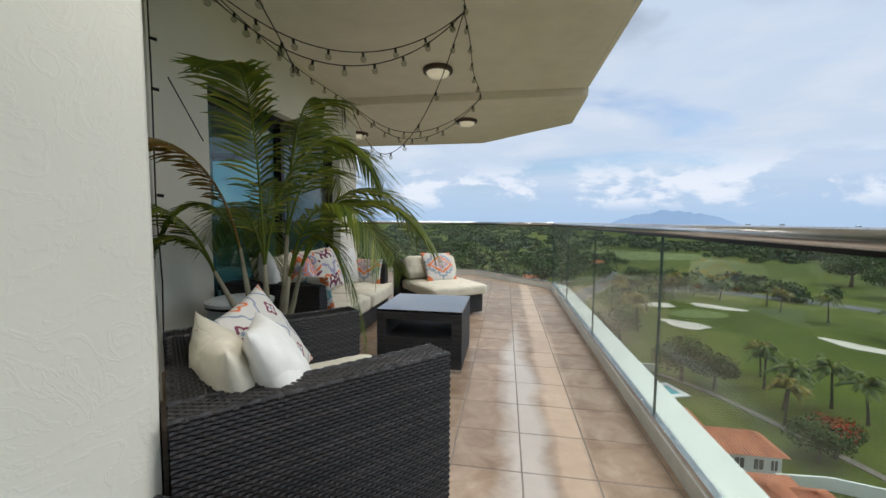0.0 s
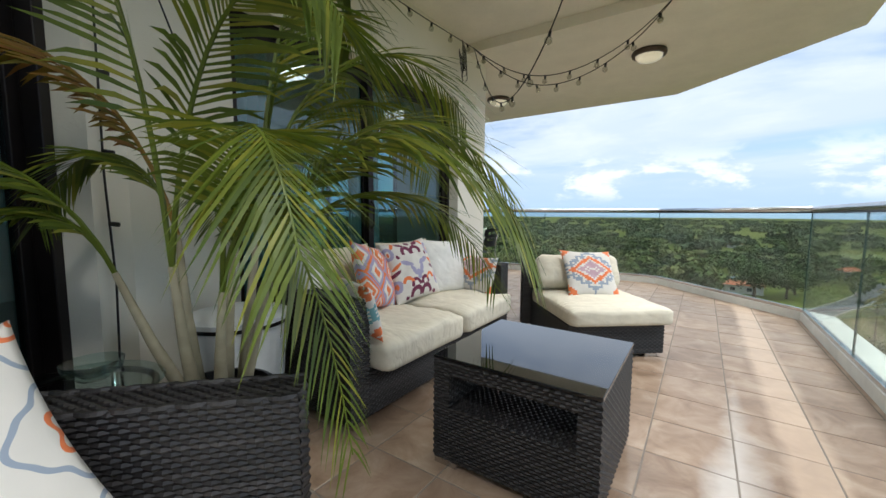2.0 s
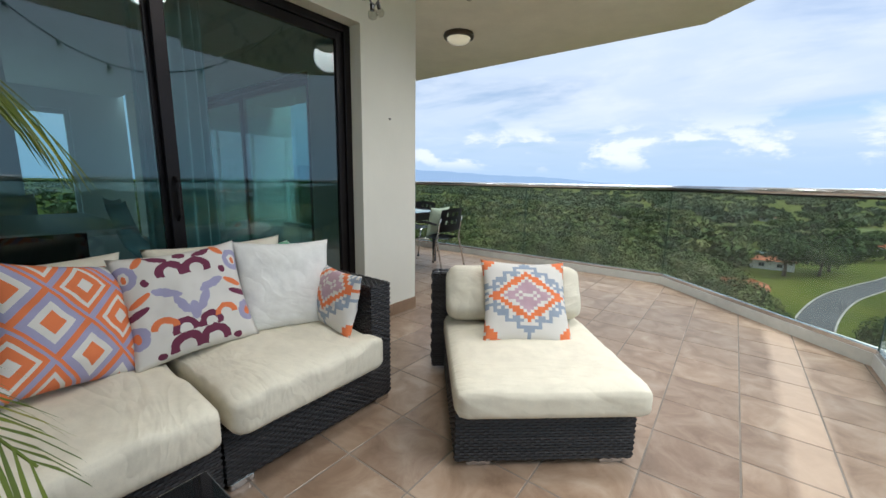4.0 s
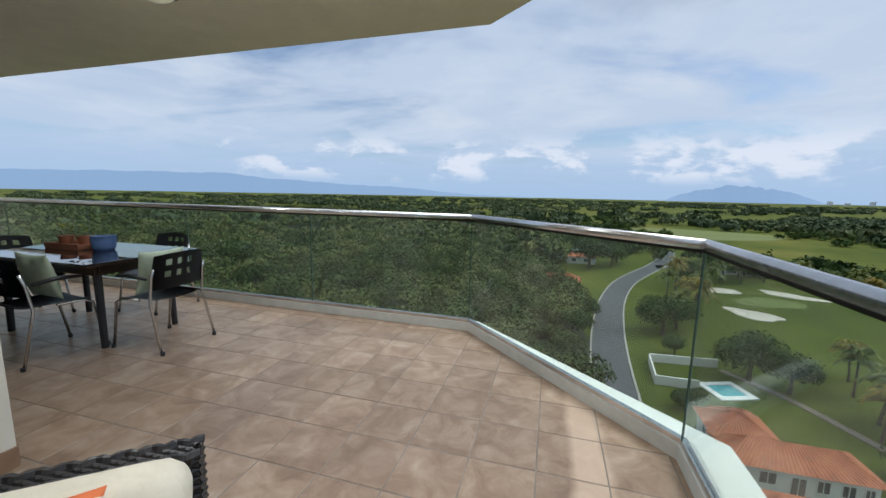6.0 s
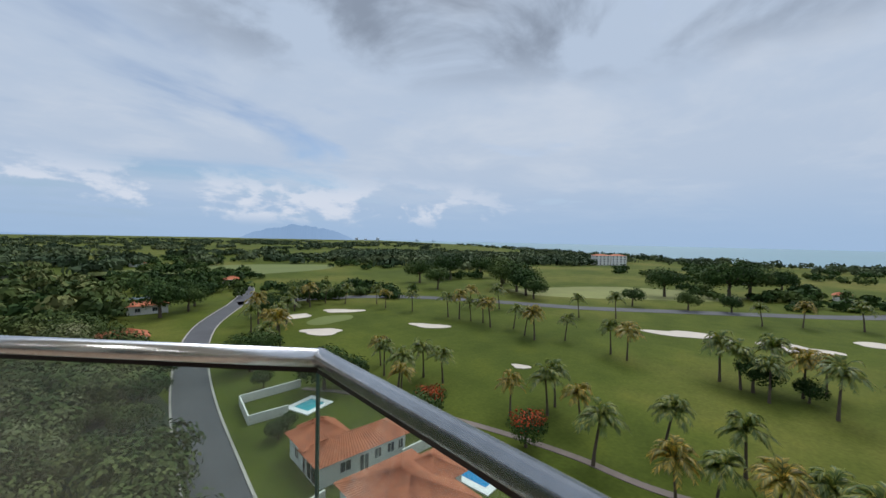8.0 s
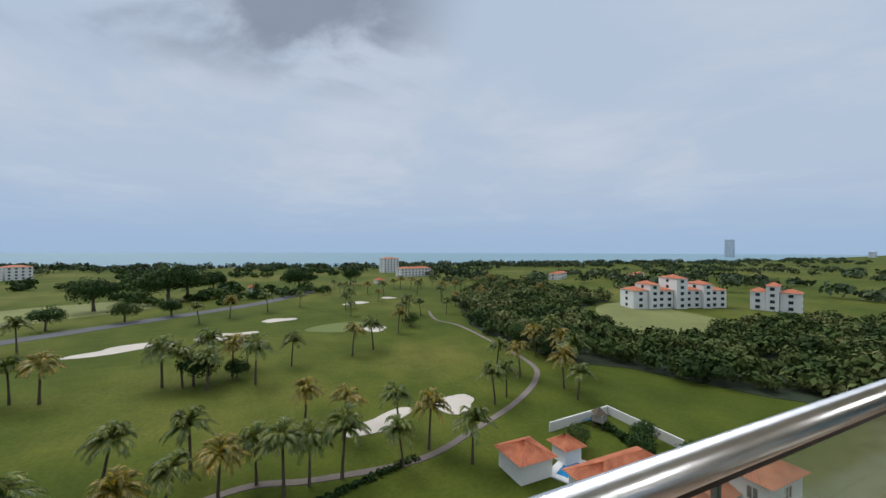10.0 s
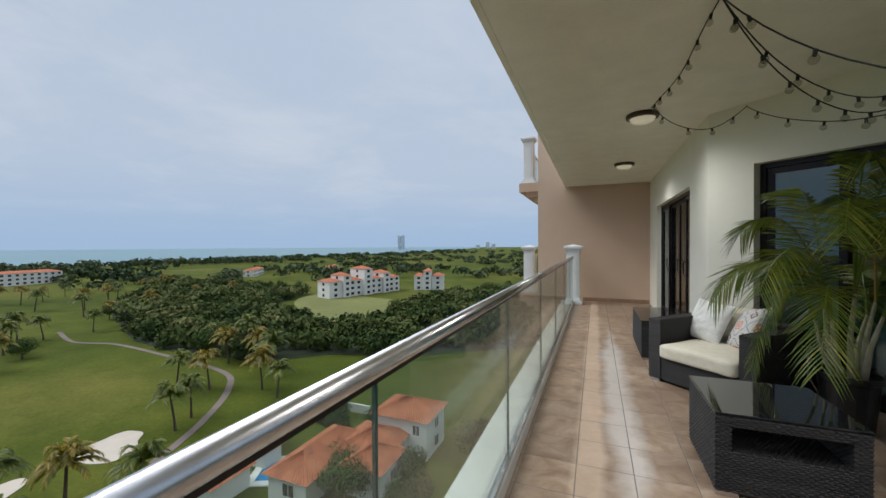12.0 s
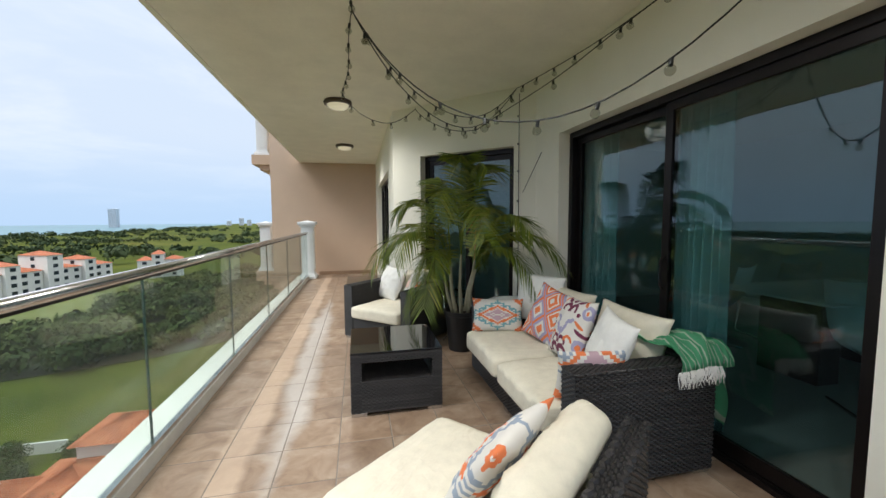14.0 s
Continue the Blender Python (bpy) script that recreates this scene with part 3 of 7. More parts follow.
class Weave:
    """Gathers woven faces: rows of half-round strands that pass in front of and behind upright ribs."""

    def __init__(self):
        self.v, self.f, self.cv, self.cf = [], [], [], []

    def panel(self, o, u, v, width, height, row=0.0125, rib=0.038, amp=0.0028):
        o, u, v = np.array(o, float), np.array(u, float), np.array(v, float)
        nrm = np.cross(u, v)
        nr, ns = max(1, int(height / row)), max(2, int(round(width / rib)) * 2)
        row = height / nr
        s = np.linspace(0, width, ns + 1)
        wave = np.sin(np.arange(ns + 1) * math.pi / 1.0 + math.pi / 2)
        for r in range(nr):
            d = amp * wave * (1 if r % 2 else -1)
            base = len(self.v)
            mid = (r + 0.5) * row
            for dv, dn_ in ((-0.56 * row, -0.0018), (0.0, 0.0016), (0.56 * row, -0.0018)):
                pts = o + np.outer(s, u) + (mid + dv) * v + np.outer(d + dn_, nrm)
                self.v.extend(map(tuple, pts))
            k = ns + 1
            for j in range(2):
                for i in range(ns):
                    a = base + j * k + i
                    self.f.append((a, a + 1, a + k + 1, a + k))

    def block(self, x0, y0, z0, x1, y1, z1, faces="xXyYZ"):
        ex, ey, ez = (1, 0, 0), (0, 1, 0), (0, 0, 1)
        nx, ny = (-1, 0, 0), (0, -1, 0)
        w, d, h = x1 - x0, y1 - y0, z1 - z0
        if "y" in faces:
            self.panel((x0, y0, z0), ex, ez, w, h)
        if "Y" in faces:
            self.panel((x1, y1, z0), nx, ez, w, h)
        if "x" in faces:
            self.panel((x0, y1, z0), ny, ez, d, h)
        if "X" in faces:
            self.panel((x1, y0, z0), ey, ez, d, h)
        if "Z" in faces:
            if w > d:
                self.panel((x0, y0, z1), ex, ey, w, d)
            else:
                self.panel((x1, y0, z1), ey, nx, d, w)
        self.core(x0 + 0.004, y0 + 0.004, z0, x1 - 0.004, y1 - 0.004, z1 - 0.004)

    def core(self, x0, y0, z0, x1, y1, z1):
        b = len(self.cv)
        self.cv += [(x, y, z) for z in (z0, z1) for x, y in ((x0, y0), (x1, y0), (x1, y1), (x0, y1))]
        self.cf += [tuple(b + i for i in q) for q in ((3, 2, 1, 0), (4, 5, 6, 7), (0, 1, 5, 4), (1, 2, 6, 5), (2, 3, 7, 6), (3, 0, 4, 7))]

    def braid(self, pts, r=0.012):
        """A thick plaited edge along pts."""
        pts = [np.array(p, float) for p in pts]
        for a, b in zip(pts, pts[1:]):
            n = max(1, int(np.linalg.norm(b - a) / 0.03))
            for i in range(n):
                p, q = a + (b - a) * i / n, a + (b - a) * (i + 1.25) / n
                d = (q - p) / np.linalg.norm(q - p)
                side = np.cross(d, (0, 0, 1.0))
                if np.linalg.norm(side) < 0.3:
                    side = np.array((1.0, 0, 0))
                side /= np.linalg.norm(side)
                up_ = np.cross(side, d)
                sgn = 1 if i % 2 else -1
                base = len(self.v)
                for t_, c in ((0, -0.5 * sgn), (0.5, 0.0), (1, 0.5 * sgn)):
                    o = p + (q - p) * t_ + side * c * r
                    w = r * (0.8 if t_ != 0.5 else 1.1)
                    for k in range(6):
                        an = 2 * math.pi * k / 6
                        self.v.append(tuple(o + (side * math.cos(an) + up_ * math.sin(an)) * w))
                for j in range(2):
                    for k in range(6):
                        a0 = base + j * 6
                        self.f.append((a0 + k, a0 + (k + 1) % 6, a0 + 6 + (k + 1) % 6, a0 + 6 + k))

    def done(self, name, parent, label=""):
        core = bpy.data.meshes.new(name)
        core.from_pydata(self.cv, [], self.cf)
        core.materials.append(CORE)
        ob = new(name, core)
        ob.parent = parent
        me = bpy.data.meshes.new("weave")
        me.from_pydata(self.v, [], self.f)
        me.materials.append(STRAND)
        weave = new("weave", me)
        weave.parent = ob
        tagged(weave, "dark flat resin strands", kind="stuff")
        return ob


def soft_box(w, d, h, r=0.05, puff=0.02, crease=0.006, seed=0, n=14):
    """A stuffed cushion: a rounded, slightly swollen block on z = 0 with shallow creases."""
    bm = bmesh.new()
    bmesh.ops.create_cube(bm, size=2.0)
    bmesh.ops.subdivide_edges(bm, edges=bm.edges[:], cuts=n, use_grid_fill=True)
    for v in bm.verts:
        x, y, z = v.co
        p = Vector((x * w / 2, y * d / 2, z * h / 2))
        q = Vector((max(-w / 2 + r, min(w / 2 - r, p.x)), max(-d / 2 + r, min(d / 2 - r, p.y)), max(-h / 2 + r * 0.9, min(h / 2 - r * 0.9, p.z))))
        off = p - q
        if off.length > 1e-6:
            p = q + off.normalized() * min(off.length, r)
        if z > 0.3:
            p.z += puff * (1 - x * x) * (1 - y * y)
        k = noise.noise(Vector((p.x * 6 + seed, p.y * 3.1, seed))) + 0.5 * noise.noise(Vector((p.x * 14, p.y * 17 + seed, seed + 3)))
        ridge = 1 - abs(noise.noise(Vector((p.x * 4 + seed * 2, p.y * 9, seed))))
        p.z += crease * k * (1 if z > 0 else 0.2) + crease * 1.2 * max(0, ridge - 0.8) * 4 * (1 if z > 0 else 0)
        v.co = p + Vector((0, 0, h / 2))
    return bm


def pillow_mesh(w, h, t, seed=0, slump=0.0, n=26):
    """A stuffed square pillow with pinched corners and a seam, standing in the x-z plane, its face to -y."""
    bm = bmesh.new()
    sides = []
    for s in (-1, 1):
        g = []
        for j in range(n + 1):
            row = []
            for i in range(n + 1):
                a, b = 2 * i / n - 1, 2 * j / n - 1
                x = a * (1 - 0.085 * (1 - b * b) * abs(a) ** 3)
                z = b * (1 - 0.085 * (1 - a * a) * abs(b) ** 3)
                th = ((1 - a * a) ** 0.55) * ((1 - b * b) ** 0.55)
                wr = noise.noise(Vector((x * 2.6 + seed, z * 2.6, seed))) * 0.16 + 0.10 * noise.noise(Vector((x * 6, z * 6 + seed, s * 3.0)))
                tug = 0.05 * math.sin(9 * (abs(a) - abs(b)) + seed) * (abs(a * b)) ** 0.5
                y = s * t / 2 * th * (1 + wr + tug)
                row.append(bm.verts.new((x * w / 2, y - slump * (z * 0.5) ** 2, z * h / 2 + h / 2)))
            g.append(row)
        sides.append(g)
        for j in range(n):
            for i in range(n):
                q = (g[j][i], g[j][i + 1], g[j + 1][i + 1], g[j + 1][i])
                bm.faces.new(q if s < 0 else q[::-1])
    bmesh.ops.remove_doubles(bm, verts=bm.verts[:], dist=1e-5)
    bmesh.ops.recalc_face_normals(bm, faces=bm.faces[:])
    return bm


def pillow(w, h, t, mat, m, label, seed=0, slump=0.0, piping=None):
    ob = part("pillow", pillow_mesh(w, h, t, seed, slump), mat, None, smooth=True)
    ob.matrix_basis = m
    return tagged(ob, label, "pillow")


# -- printed cloths --
class Calc:
    """Small arithmetic on shader sockets."""

    def __init__(self, n, l):
        self.n, self.l = n, l

    def __call__(self, op, a, b=0.0, c=None):
        k = self.n.new("ShaderNodeMath")
        k.operation = op
        for i, v in enumerate((a, b) if c is None else (a, b, c)):
            if isinstance(v, (int, float)):
                k.inputs[i].default_value = v
            else:
                self.l.new(v, k.inputs[i])
        return k.outputs[0]

    def steps(self, fac, stops):
        c = ramp(self.n, self.l, fac, stops)
        self.n[-1].color_ramp.interpolation = "CONSTANT"
        return c


def cloth(name, w, h, paint):
    m, n, l, b = material(name, 0.9)
    co = n.new("ShaderNodeTexCoord").outputs["Object"]
    ax = n.new("ShaderNodeSeparateXYZ")
    l.new(co, ax.inputs[0])
    calc = Calc(n, l)
    x = calc("DIVIDE", ax.outputs[0], w)
    z = calc("SUBTRACT", calc("DIVIDE", ax.outputs[2], h), 0.5)
    col = paint(calc, n, l, x, z, co)
    threads = tex(n, l, "ShaderNodeTexNoise", co, Scale=260, Detail=2)
    worn = tex(n, l, "ShaderNodeTexNoise", co, Scale=11, Detail=4)
    col = mixed(n, l, 0.25, col, ramp(n, l, worn.outputs["Fac"], [(0.3, (0.8, 0.8, 0.8)), (0.7, (1, 1, 1))]), "MULTIPLY")
    l.new(col, b.inputs["Base Color"])
    bump(n, l, b, threads.outputs["Fac"], 0.3, 0.001)
    return m


OFFWHITE, ORANGE, MAUVE, BLUEGREY, PLUM, LAVENDER, TEAL = (0.70, 0.67, 0.62), (0.75, 0.20, 0.07), (0.50, 0.34, 0.39), (0.30, 0.35, 0.43), (0.16, 0.03, 0.07), (0.36, 0.34, 0.50), (0.18, 0.38, 0.42)


def stepped(calc, v, k):
    return calc("DIVIDE", calc("FLOOR", calc("ADD", calc("MULTIPLY", calc("ABSOLUTE", v), k), 0.5)), k)


def kilim(rim):
    """A stepped diamond, wider than high, in a toothed band, with corner wedges and small hooks."""
    def paint(calc, n, l, x, z, co):
        xs, zs = stepped(calc, x, 26), stepped(calc, z, 30)
        d = calc("ADD", calc("MULTIPLY", xs, 0.80), calc("MULTIPLY", zs, 1.12))
        col = calc.steps(d, [(0.0, OFFWHITE), (0.035, MAUVE), (0.075, OFFWHITE), (0.10, MAUVE), (0.19, OFFWHITE), (0.235, ORANGE), (0.315, OFFWHITE), (0.345, rim), (0.445, OFFWHITE)])
        diff = calc("SUBTRACT", xs, zs)
        block = calc("MULTIPLY", calc("GREATER_THAN", calc("FRACT", calc("MULTIPLY", diff, 5.2)), 0.62), calc("MULTIPLY", calc("GREATER_THAN", d, 0.365), calc("LESS_THAN", d, 0.425)))
        col = mixed(n, l, block, col, OFFWHITE)
        tooth = calc("MULTIPLY", calc("GREATER_THAN", calc("FRACT", calc("MULTIPLY", diff, 5.2)), 0.5), calc("MULTIPLY", calc("GREATER_THAN", d, 0.44), calc("LESS_THAN", d, 0.49)))
        col = mixed(n, l, tooth, col, rim)
        far = calc("ADD", calc("SUBTRACT", 0.5, xs), calc("MULTIPLY", calc("SUBTRACT", 0.5, zs), 0.85))
        col = mixed(n, l, calc("LESS_THAN", far, 0.24), col, ORANGE)
        col = mixed(n, l, calc("MULTIPLY", calc("GREATER_THAN", far, 0.10), calc("LESS_THAN", far, 0.13)), col, OFFWHITE)
        hook = calc("MULTIPLY", calc("MULTIPLY", calc("GREATER_THAN", xs, 0.10), calc("LESS_THAN", xs, 0.26)), calc("MULTIPLY", calc("GREATER_THAN", zs, 0.36), calc("LESS_THAN", zs, 0.45)))
        pick = calc("GREATER_THAN", calc("FRACT", calc("ADD", calc("MULTIPLY", xs, 13.0), calc("MULTIPLY", zs, 15.0))), 0.5)
        return mixed(n, l, calc("MULTIPLY", hook, pick), col, rim)
    return paint


def lattice(calc, n, l, x, z, co):
    k = 1.9
    a = calc("ABSOLUTE", calc("SUBTRACT", calc("FRACT", calc("MULTIPLY", calc("ADD", calc("MULTIPLY", x, 1.25), z), k)), 0.5))
    b = calc("ABSOLUTE", calc("SUBTRACT", calc("FRACT", calc("MULTIPLY", calc("SUBTRACT", calc("MULTIPLY", x, 1.25), z), k)), 0.5))
    m = calc("MAXIMUM", a, b)
    one = calc.steps(m, [(0.0, OFFWHITE), (0.12, ORANGE), (0.27, OFFWHITE), (0.34, ORANGE), (0.44, LAVENDER)])
    two = calc.steps(m, [(0.0, ORANGE), (0.17, OFFWHITE), (0.30, LAVENDER), (0.43, ORANGE)])
    pick = calc("GREATER_THAN", calc("FRACT", calc("MULTIPLY", calc("FLOOR", calc("MULTIPLY", calc("ADD", calc("MULTIPLY", x, 1.25), z), k)), 0.5)), 0.25)
    return mixed(n, l, pick, one, two)


def ikat(calc, n, l, x, z, co):
    """A mirrored print of palmettes, scrolls and leaves with ragged dyed edges."""
    rag = tex(n, l, "ShaderNodeTexNoise", co, Scale=38, Detail=2).outputs["Fac"]
    wob = calc("MULTIPLY", calc("SUBTRACT", rag, 0.5), 0.035)
    u, v = calc("ADD", calc("ABSOLUTE", x), wob), calc("SUBTRACT", z, wob)
    out = OFFWHITE

    def turned(cx, cz, deg):
        c, s = math.cos(radians(deg)), math.sin(radians(deg))
        du, dv = calc("SUBTRACT", u, cx), calc("SUBTRACT", v, cz)
        return calc("ADD", calc("MULTIPLY", du, c), calc("MULTIPLY", dv, s)), calc("SUBTRACT", calc("MULTIPLY", dv, c), calc("MULTIPLY", du, s))

    for cx, cz, ra, rb, deg, colour in ((0.17, 0.10, 0.11, 0.038, 22, LAVENDER), (0.085, -0.03, 0.035, 0.10, -28, LAVENDER), (0.0, -0.10, 0.045, 0.08, 0, LAVENDER), (0.42, 0.30, 0.085, 0.105, 0, LAVENDER),
                                        (0.42, 0.30, 0.035, 0.055, 0, OFFWHITE), (0.42, 0.29, 0.018, 0.035, 0, ORANGE), (0.43, -0.22, 0.085, 0.10, 0, LAVENDER), (0.43, -0.22, 0.028, 0.045, 0, ORANGE),
                                        (0.36, 0.08, 0.09, 0.026, -32, ORANGE), (0.40, -0.03, 0.10, 0.028, -25, PLUM), (0.30, 0.22, 0.030, 0.035, 0, PLUM), (0.0, 0.42, 0.05, 0.03, 0, PLUM), (0.18, 0.42, 0.09, 0.024, 20, PLUM),
                                        (0.31, 0.42, 0.065, 0.028, -50, ORANGE), (0.30, -0.42, 0.035, 0.03, 0, PLUM)):
        p, q = turned(cx, cz, deg)
        p, q = calc("DIVIDE", p, ra), calc("DIVIDE", q, rb)
        out = mixed(n, l, calc("LESS_THAN", calc("ADD", calc("MULTIPLY", p, p), calc("MULTIPLY", q, q)), 1.0), out, colour)
    for cx, cz, r, w, cut, colour in ((0.10, 0.27, 0.085, 0.030, -0.03, PLUM), (0.10, -0.24, 0.075, 0.026, -0.03, PLUM), (0.11, -0.40, 0.10, 0.034, -0.02, PLUM), (0.24, -0.20, 0.075, 0.026, 0.0, ORANGE)):
        p, q = turned(cx, cz, 0)
        ring = calc("ABSOLUTE", calc("SUBTRACT", calc("SQRT", calc("ADD", calc("MULTIPLY", p, p), calc("MULTIPLY", q, q))), r))
        out = mixed(n, l, calc("MULTIPLY", calc("LESS_THAN", ring, w), calc("GREATER_THAN", q, cut)), out, colour)
    return out


def floret(calc, n, l, x, z, co):
    def flower(px, pz, k):
        u = calc("SUBTRACT", calc("FRACT", calc("ADD", calc("MULTIPLY", x, k), px)), 0.5)
        w = calc("SUBTRACT", calc("FRACT", calc("ADD", calc("MULTIPLY", z, k), pz)), 0.5)
        r = calc("SQRT", calc("ADD", calc("MULTIPLY", u, u), calc("MULTIPLY", w, w)))
        th = calc("ARCTAN2", w, u)
        return r, calc("COSINE", calc("MULTIPLY", th, 4.0)), calc("COSINE", calc("MULTIPLY", th, 10.0))
    r, c4, c10 = flower(0.5, 0.5, 1.9)
    ring = calc("SUBTRACT", r, calc("ADD", 0.40, calc("ADD", calc("MULTIPLY", c4, 0.045), calc("MULTIPLY", c10, 0.012))))
    out = mixed(n, l, calc("LESS_THAN", calc("ABSOLUTE", ring), 0.022), OFFWHITE, BLUEGREY)
    petal = calc("SUBTRACT", r, calc("ADD", 0.17, calc("MULTIPLY", c4, -0.045)))
    out = mixed(n, l, calc("LESS_THAN", calc("ABSOLUTE", petal), 0.025), out, ORANGE)
    inner = calc("SUBTRACT", r, calc("ADD", 0.06, calc("MULTIPLY", c4, -0.015)))
    out = mixed(n, l, calc("LESS_THAN", calc("ABSOLUTE", inner), 0.016), out, ORANGE)
    r2, d4, d10 = flower(0.0, 0.0, 1.9)
    dia = calc("SUBTRACT", r2, calc("ADD", 0.115, calc("MULTIPLY", d4, 0.03)))
    out = mixed(n, l, calc("LESS_THAN", calc("ABSOLUTE", dia), 0.03), out, (0.22, 0.06, 0.10))
    return mixed(n, l, calc("LESS_THAN", r2, 0.04), out, BLUEGREY)


KILIM = cloth("kilim_cloth", 0.47, 0.47, kilim(BLUEGREY))
KILIM2 = cloth("kilim_cloth_small", 0.46, 0.30, kilim(TEAL))
LATTICE = cloth("lattice_cloth", 0.46, 0.46, lattice)
IKAT = cloth("ikat_cloth", 0.46, 0.46, ikat)
FLORET = cloth("floret_cloth", 0.46, 0.46, floret)


def feet(thing, spots, w=0.10, d=0.05, h=0.03):
    for x, y in spots:
        part("foot", box(x - w / 2, y - d / 2, 0, x + w / 2, y + d / 2, h, 0.003), CHROME, thing, "brushed metal foot")


# -- armchair: local x across, front to -y --
def armchair(m, label):
    c = tagged(empty("armchair", m), label, "armchair")
    W, D = 0.98, 0.90
    for x0, x1 in ((-W / 2, -W / 2 + 0.13), (W / 2 - 0.13, W / 2)):
        wv = Weave()
        wv.block(x0, -D / 2, 0.03, x1, D / 2, 0.635)
        xe = (x0 + 0.006, x1 - 0.006)
        for xx in xe:
            wv.braid([(xx, -D / 2 + 0.004, 0.633), (xx, D / 2 - 0.004, 0.633)], 0.009)
        wv.done("arm", c)
    wv = Weave()
    wv.block(-W / 2 + 0.13, D / 2 - 0.14, 0.03, W / 2 - 0.13, D / 2, 0.635, "yYZ")
    wv.braid([(-W / 2 + 0.13, D / 2 - 0.01, 0.633), (W / 2 - 0.13, D / 2 - 0.01, 0.633)], 0.009)
    wv.done("backrest", c)
    wv = Weave()
    wv.block(-W / 2 + 0.13, -D / 2 + 0.01, 0.03, W / 2 - 0.13, D / 2 - 0.14, 0.255, "yZ")
    wv.done("seat_base", c)
    feet(c, [(-W / 2 + 0.06, -D / 2 + 0.03), (W / 2 - 0.06, -D / 2 + 0.03), (-W / 2 + 0.06, D / 2 - 0.03), (W / 2 - 0.06, D / 2 - 0.03)])
    return c


def seat_cushion(w, d, h, m, label, seed, crease=0.005, cat="cushion", puff=0.02):
    ob = part("seat_cushion", soft_box(w, d, h, 0.045, puff, crease, seed), CREAM, None, smooth=True)
    ob.matrix_basis = m
    return tagged(ob, label, cat)


CH = Matrix.Translation((-0.485, 1.71, 0)) @ Matrix.Rotation(radians(136.0), 4, "Z")
armchair(CH, "dark woven resin armchair with metal feet by the angled wall")
seat_cushion(0.71, 0.80, 0.14, CH @ pose(0, -0.10, 0.258), "cream canvas seat cushion in the woven armchair", 3)
pillow(0.64, 0.42, 0.19, CREAM, CH @ pose(-0.10, 0.20, 0.375, -18, 0, 3), "plump cream back cushion in the woven armchair", 5)
pillow(0.47, 0.47, 0.15, FLORET, CH @ pose(0.10, -0.02, 0.395, -30, -12, -38), "white pillow printed with grey scrolls and orange flowers", 8)
pillow(0.45, 0.45, 0.17, WHITECLOTH, CH @ pose(-0.27, 0.02, 0.40, -26, 4, -14), "plain white pillow in the woven armchair", 11)

# -- low chest beside the armchair --
def chest(m, w, d, h, label):
    c = tagged(empty("side_chest", m), label, "side table")
    wv = Weave()
    wv.block(-w / 2, -d / 2, 0.03, w / 2, d / 2, h - 0.012)
    wv.done("body", c)
    part("glass_top", box(-w / 2 - 0.004, -d / 2 - 0.004, h - 0.008, w / 2 + 0.004, d / 2 + 0.004, h, 0.002), BLACKGLASS, c, "dark glass top")
    feet(c, [(sx * (w / 2 - 0.06), sy * (d / 2 - 0.04)) for sx in (-1, 1) for sy in (-1, 1)])
    return c


chest(pose(-0.13, 0.42, 0), 0.62, 1.16, 0.48, "dark woven side table with a dark glass top behind the armchair")


# -- coffee table: open shelf facing north and south --
def coffee_table(label):
    x0, x1, y0, y1, h = -0.585, 0.075, 3.03, 3.67, 0.472
    c = tagged(empty("coffee_table", pose((x0 + x1) / 2, (y0 + y1) / 2, 0)), label, "coffee table")
    w, d = (x1 - x0) / 2, (y1 - y0) / 2
    for a, b in ((-w, -w + 0.075), (w - 0.075, w)):
        wv = Weave()
        wv.block(a, -d, 0.03, b, d, h - 0.02)
        wv.done("side", c)
    wv = Weave()
    wv.block(-w + 0.075, -d, 0.03, w - 0.075, d, 0.26, "yYZ")
    wv.done("base", c)
    wv = Weave()
    wv.block(-w + 0.075, -d, h - 0.075, w - 0.075, d, h - 0.02, "yY")
    wv.done("top_frame", c)
    part("glass_top", box(-w - 0.003, -d - 0.003, h - 0.014, w + 0.003, d + 0.003, h, 0.003), BLACKGLASS, c, "dark mirror-like glass top")
    feet(c, [(sx * (w - 0.055), sy * (d - 0.03)) for sx in (-1, 1) for sy in (-1, 1)], 0.11)
    return c


coffee_table("square dark woven coffee table with a dark glass top")


# -- two-seat sofa in two modules, front to +x --
def sofa(label):
    c = tagged(empty("sofa", pose(-1.46, 3.845, 0)), label, "sofa")
    L, F, B = 0.875, 0.43, -0.42
    for y0, y1 in ((-L, -L + 0.13), (L - 0.13, L)):
        wv = Weave()
        wv.block(B, y0, 0.03, F, y1, 0.635)
        for yy in (y0 + 0.006, y1 - 0.006):
            wv.braid([(B, yy, 0.633), (F - 0.004, yy, 0.633)], 0.009)
        wv.done("arm", c)
    for y0, y1 in ((-L + 0.13, 0.025), (0.035, L - 0.13)):
        wv = Weave()
        wv.block(B, y0, 0.03, B + 0.13, y1, 0.635, "xXZ")
        wv.done("backrest", c)
        wv = Weave()
        wv.block(B + 0.13, y0, 0.03, F, y1, 0.255, "XZyY")
        wv.done("seat_base", c)
    feet(c, [(F - 0.05, y) for y in (-L + 0.06, -0.03, 0.09, L - 0.06)] + [(B + 0.05, y) for y in (-L + 0.06, L - 0.06)], 0.10, 0.09)
    return c


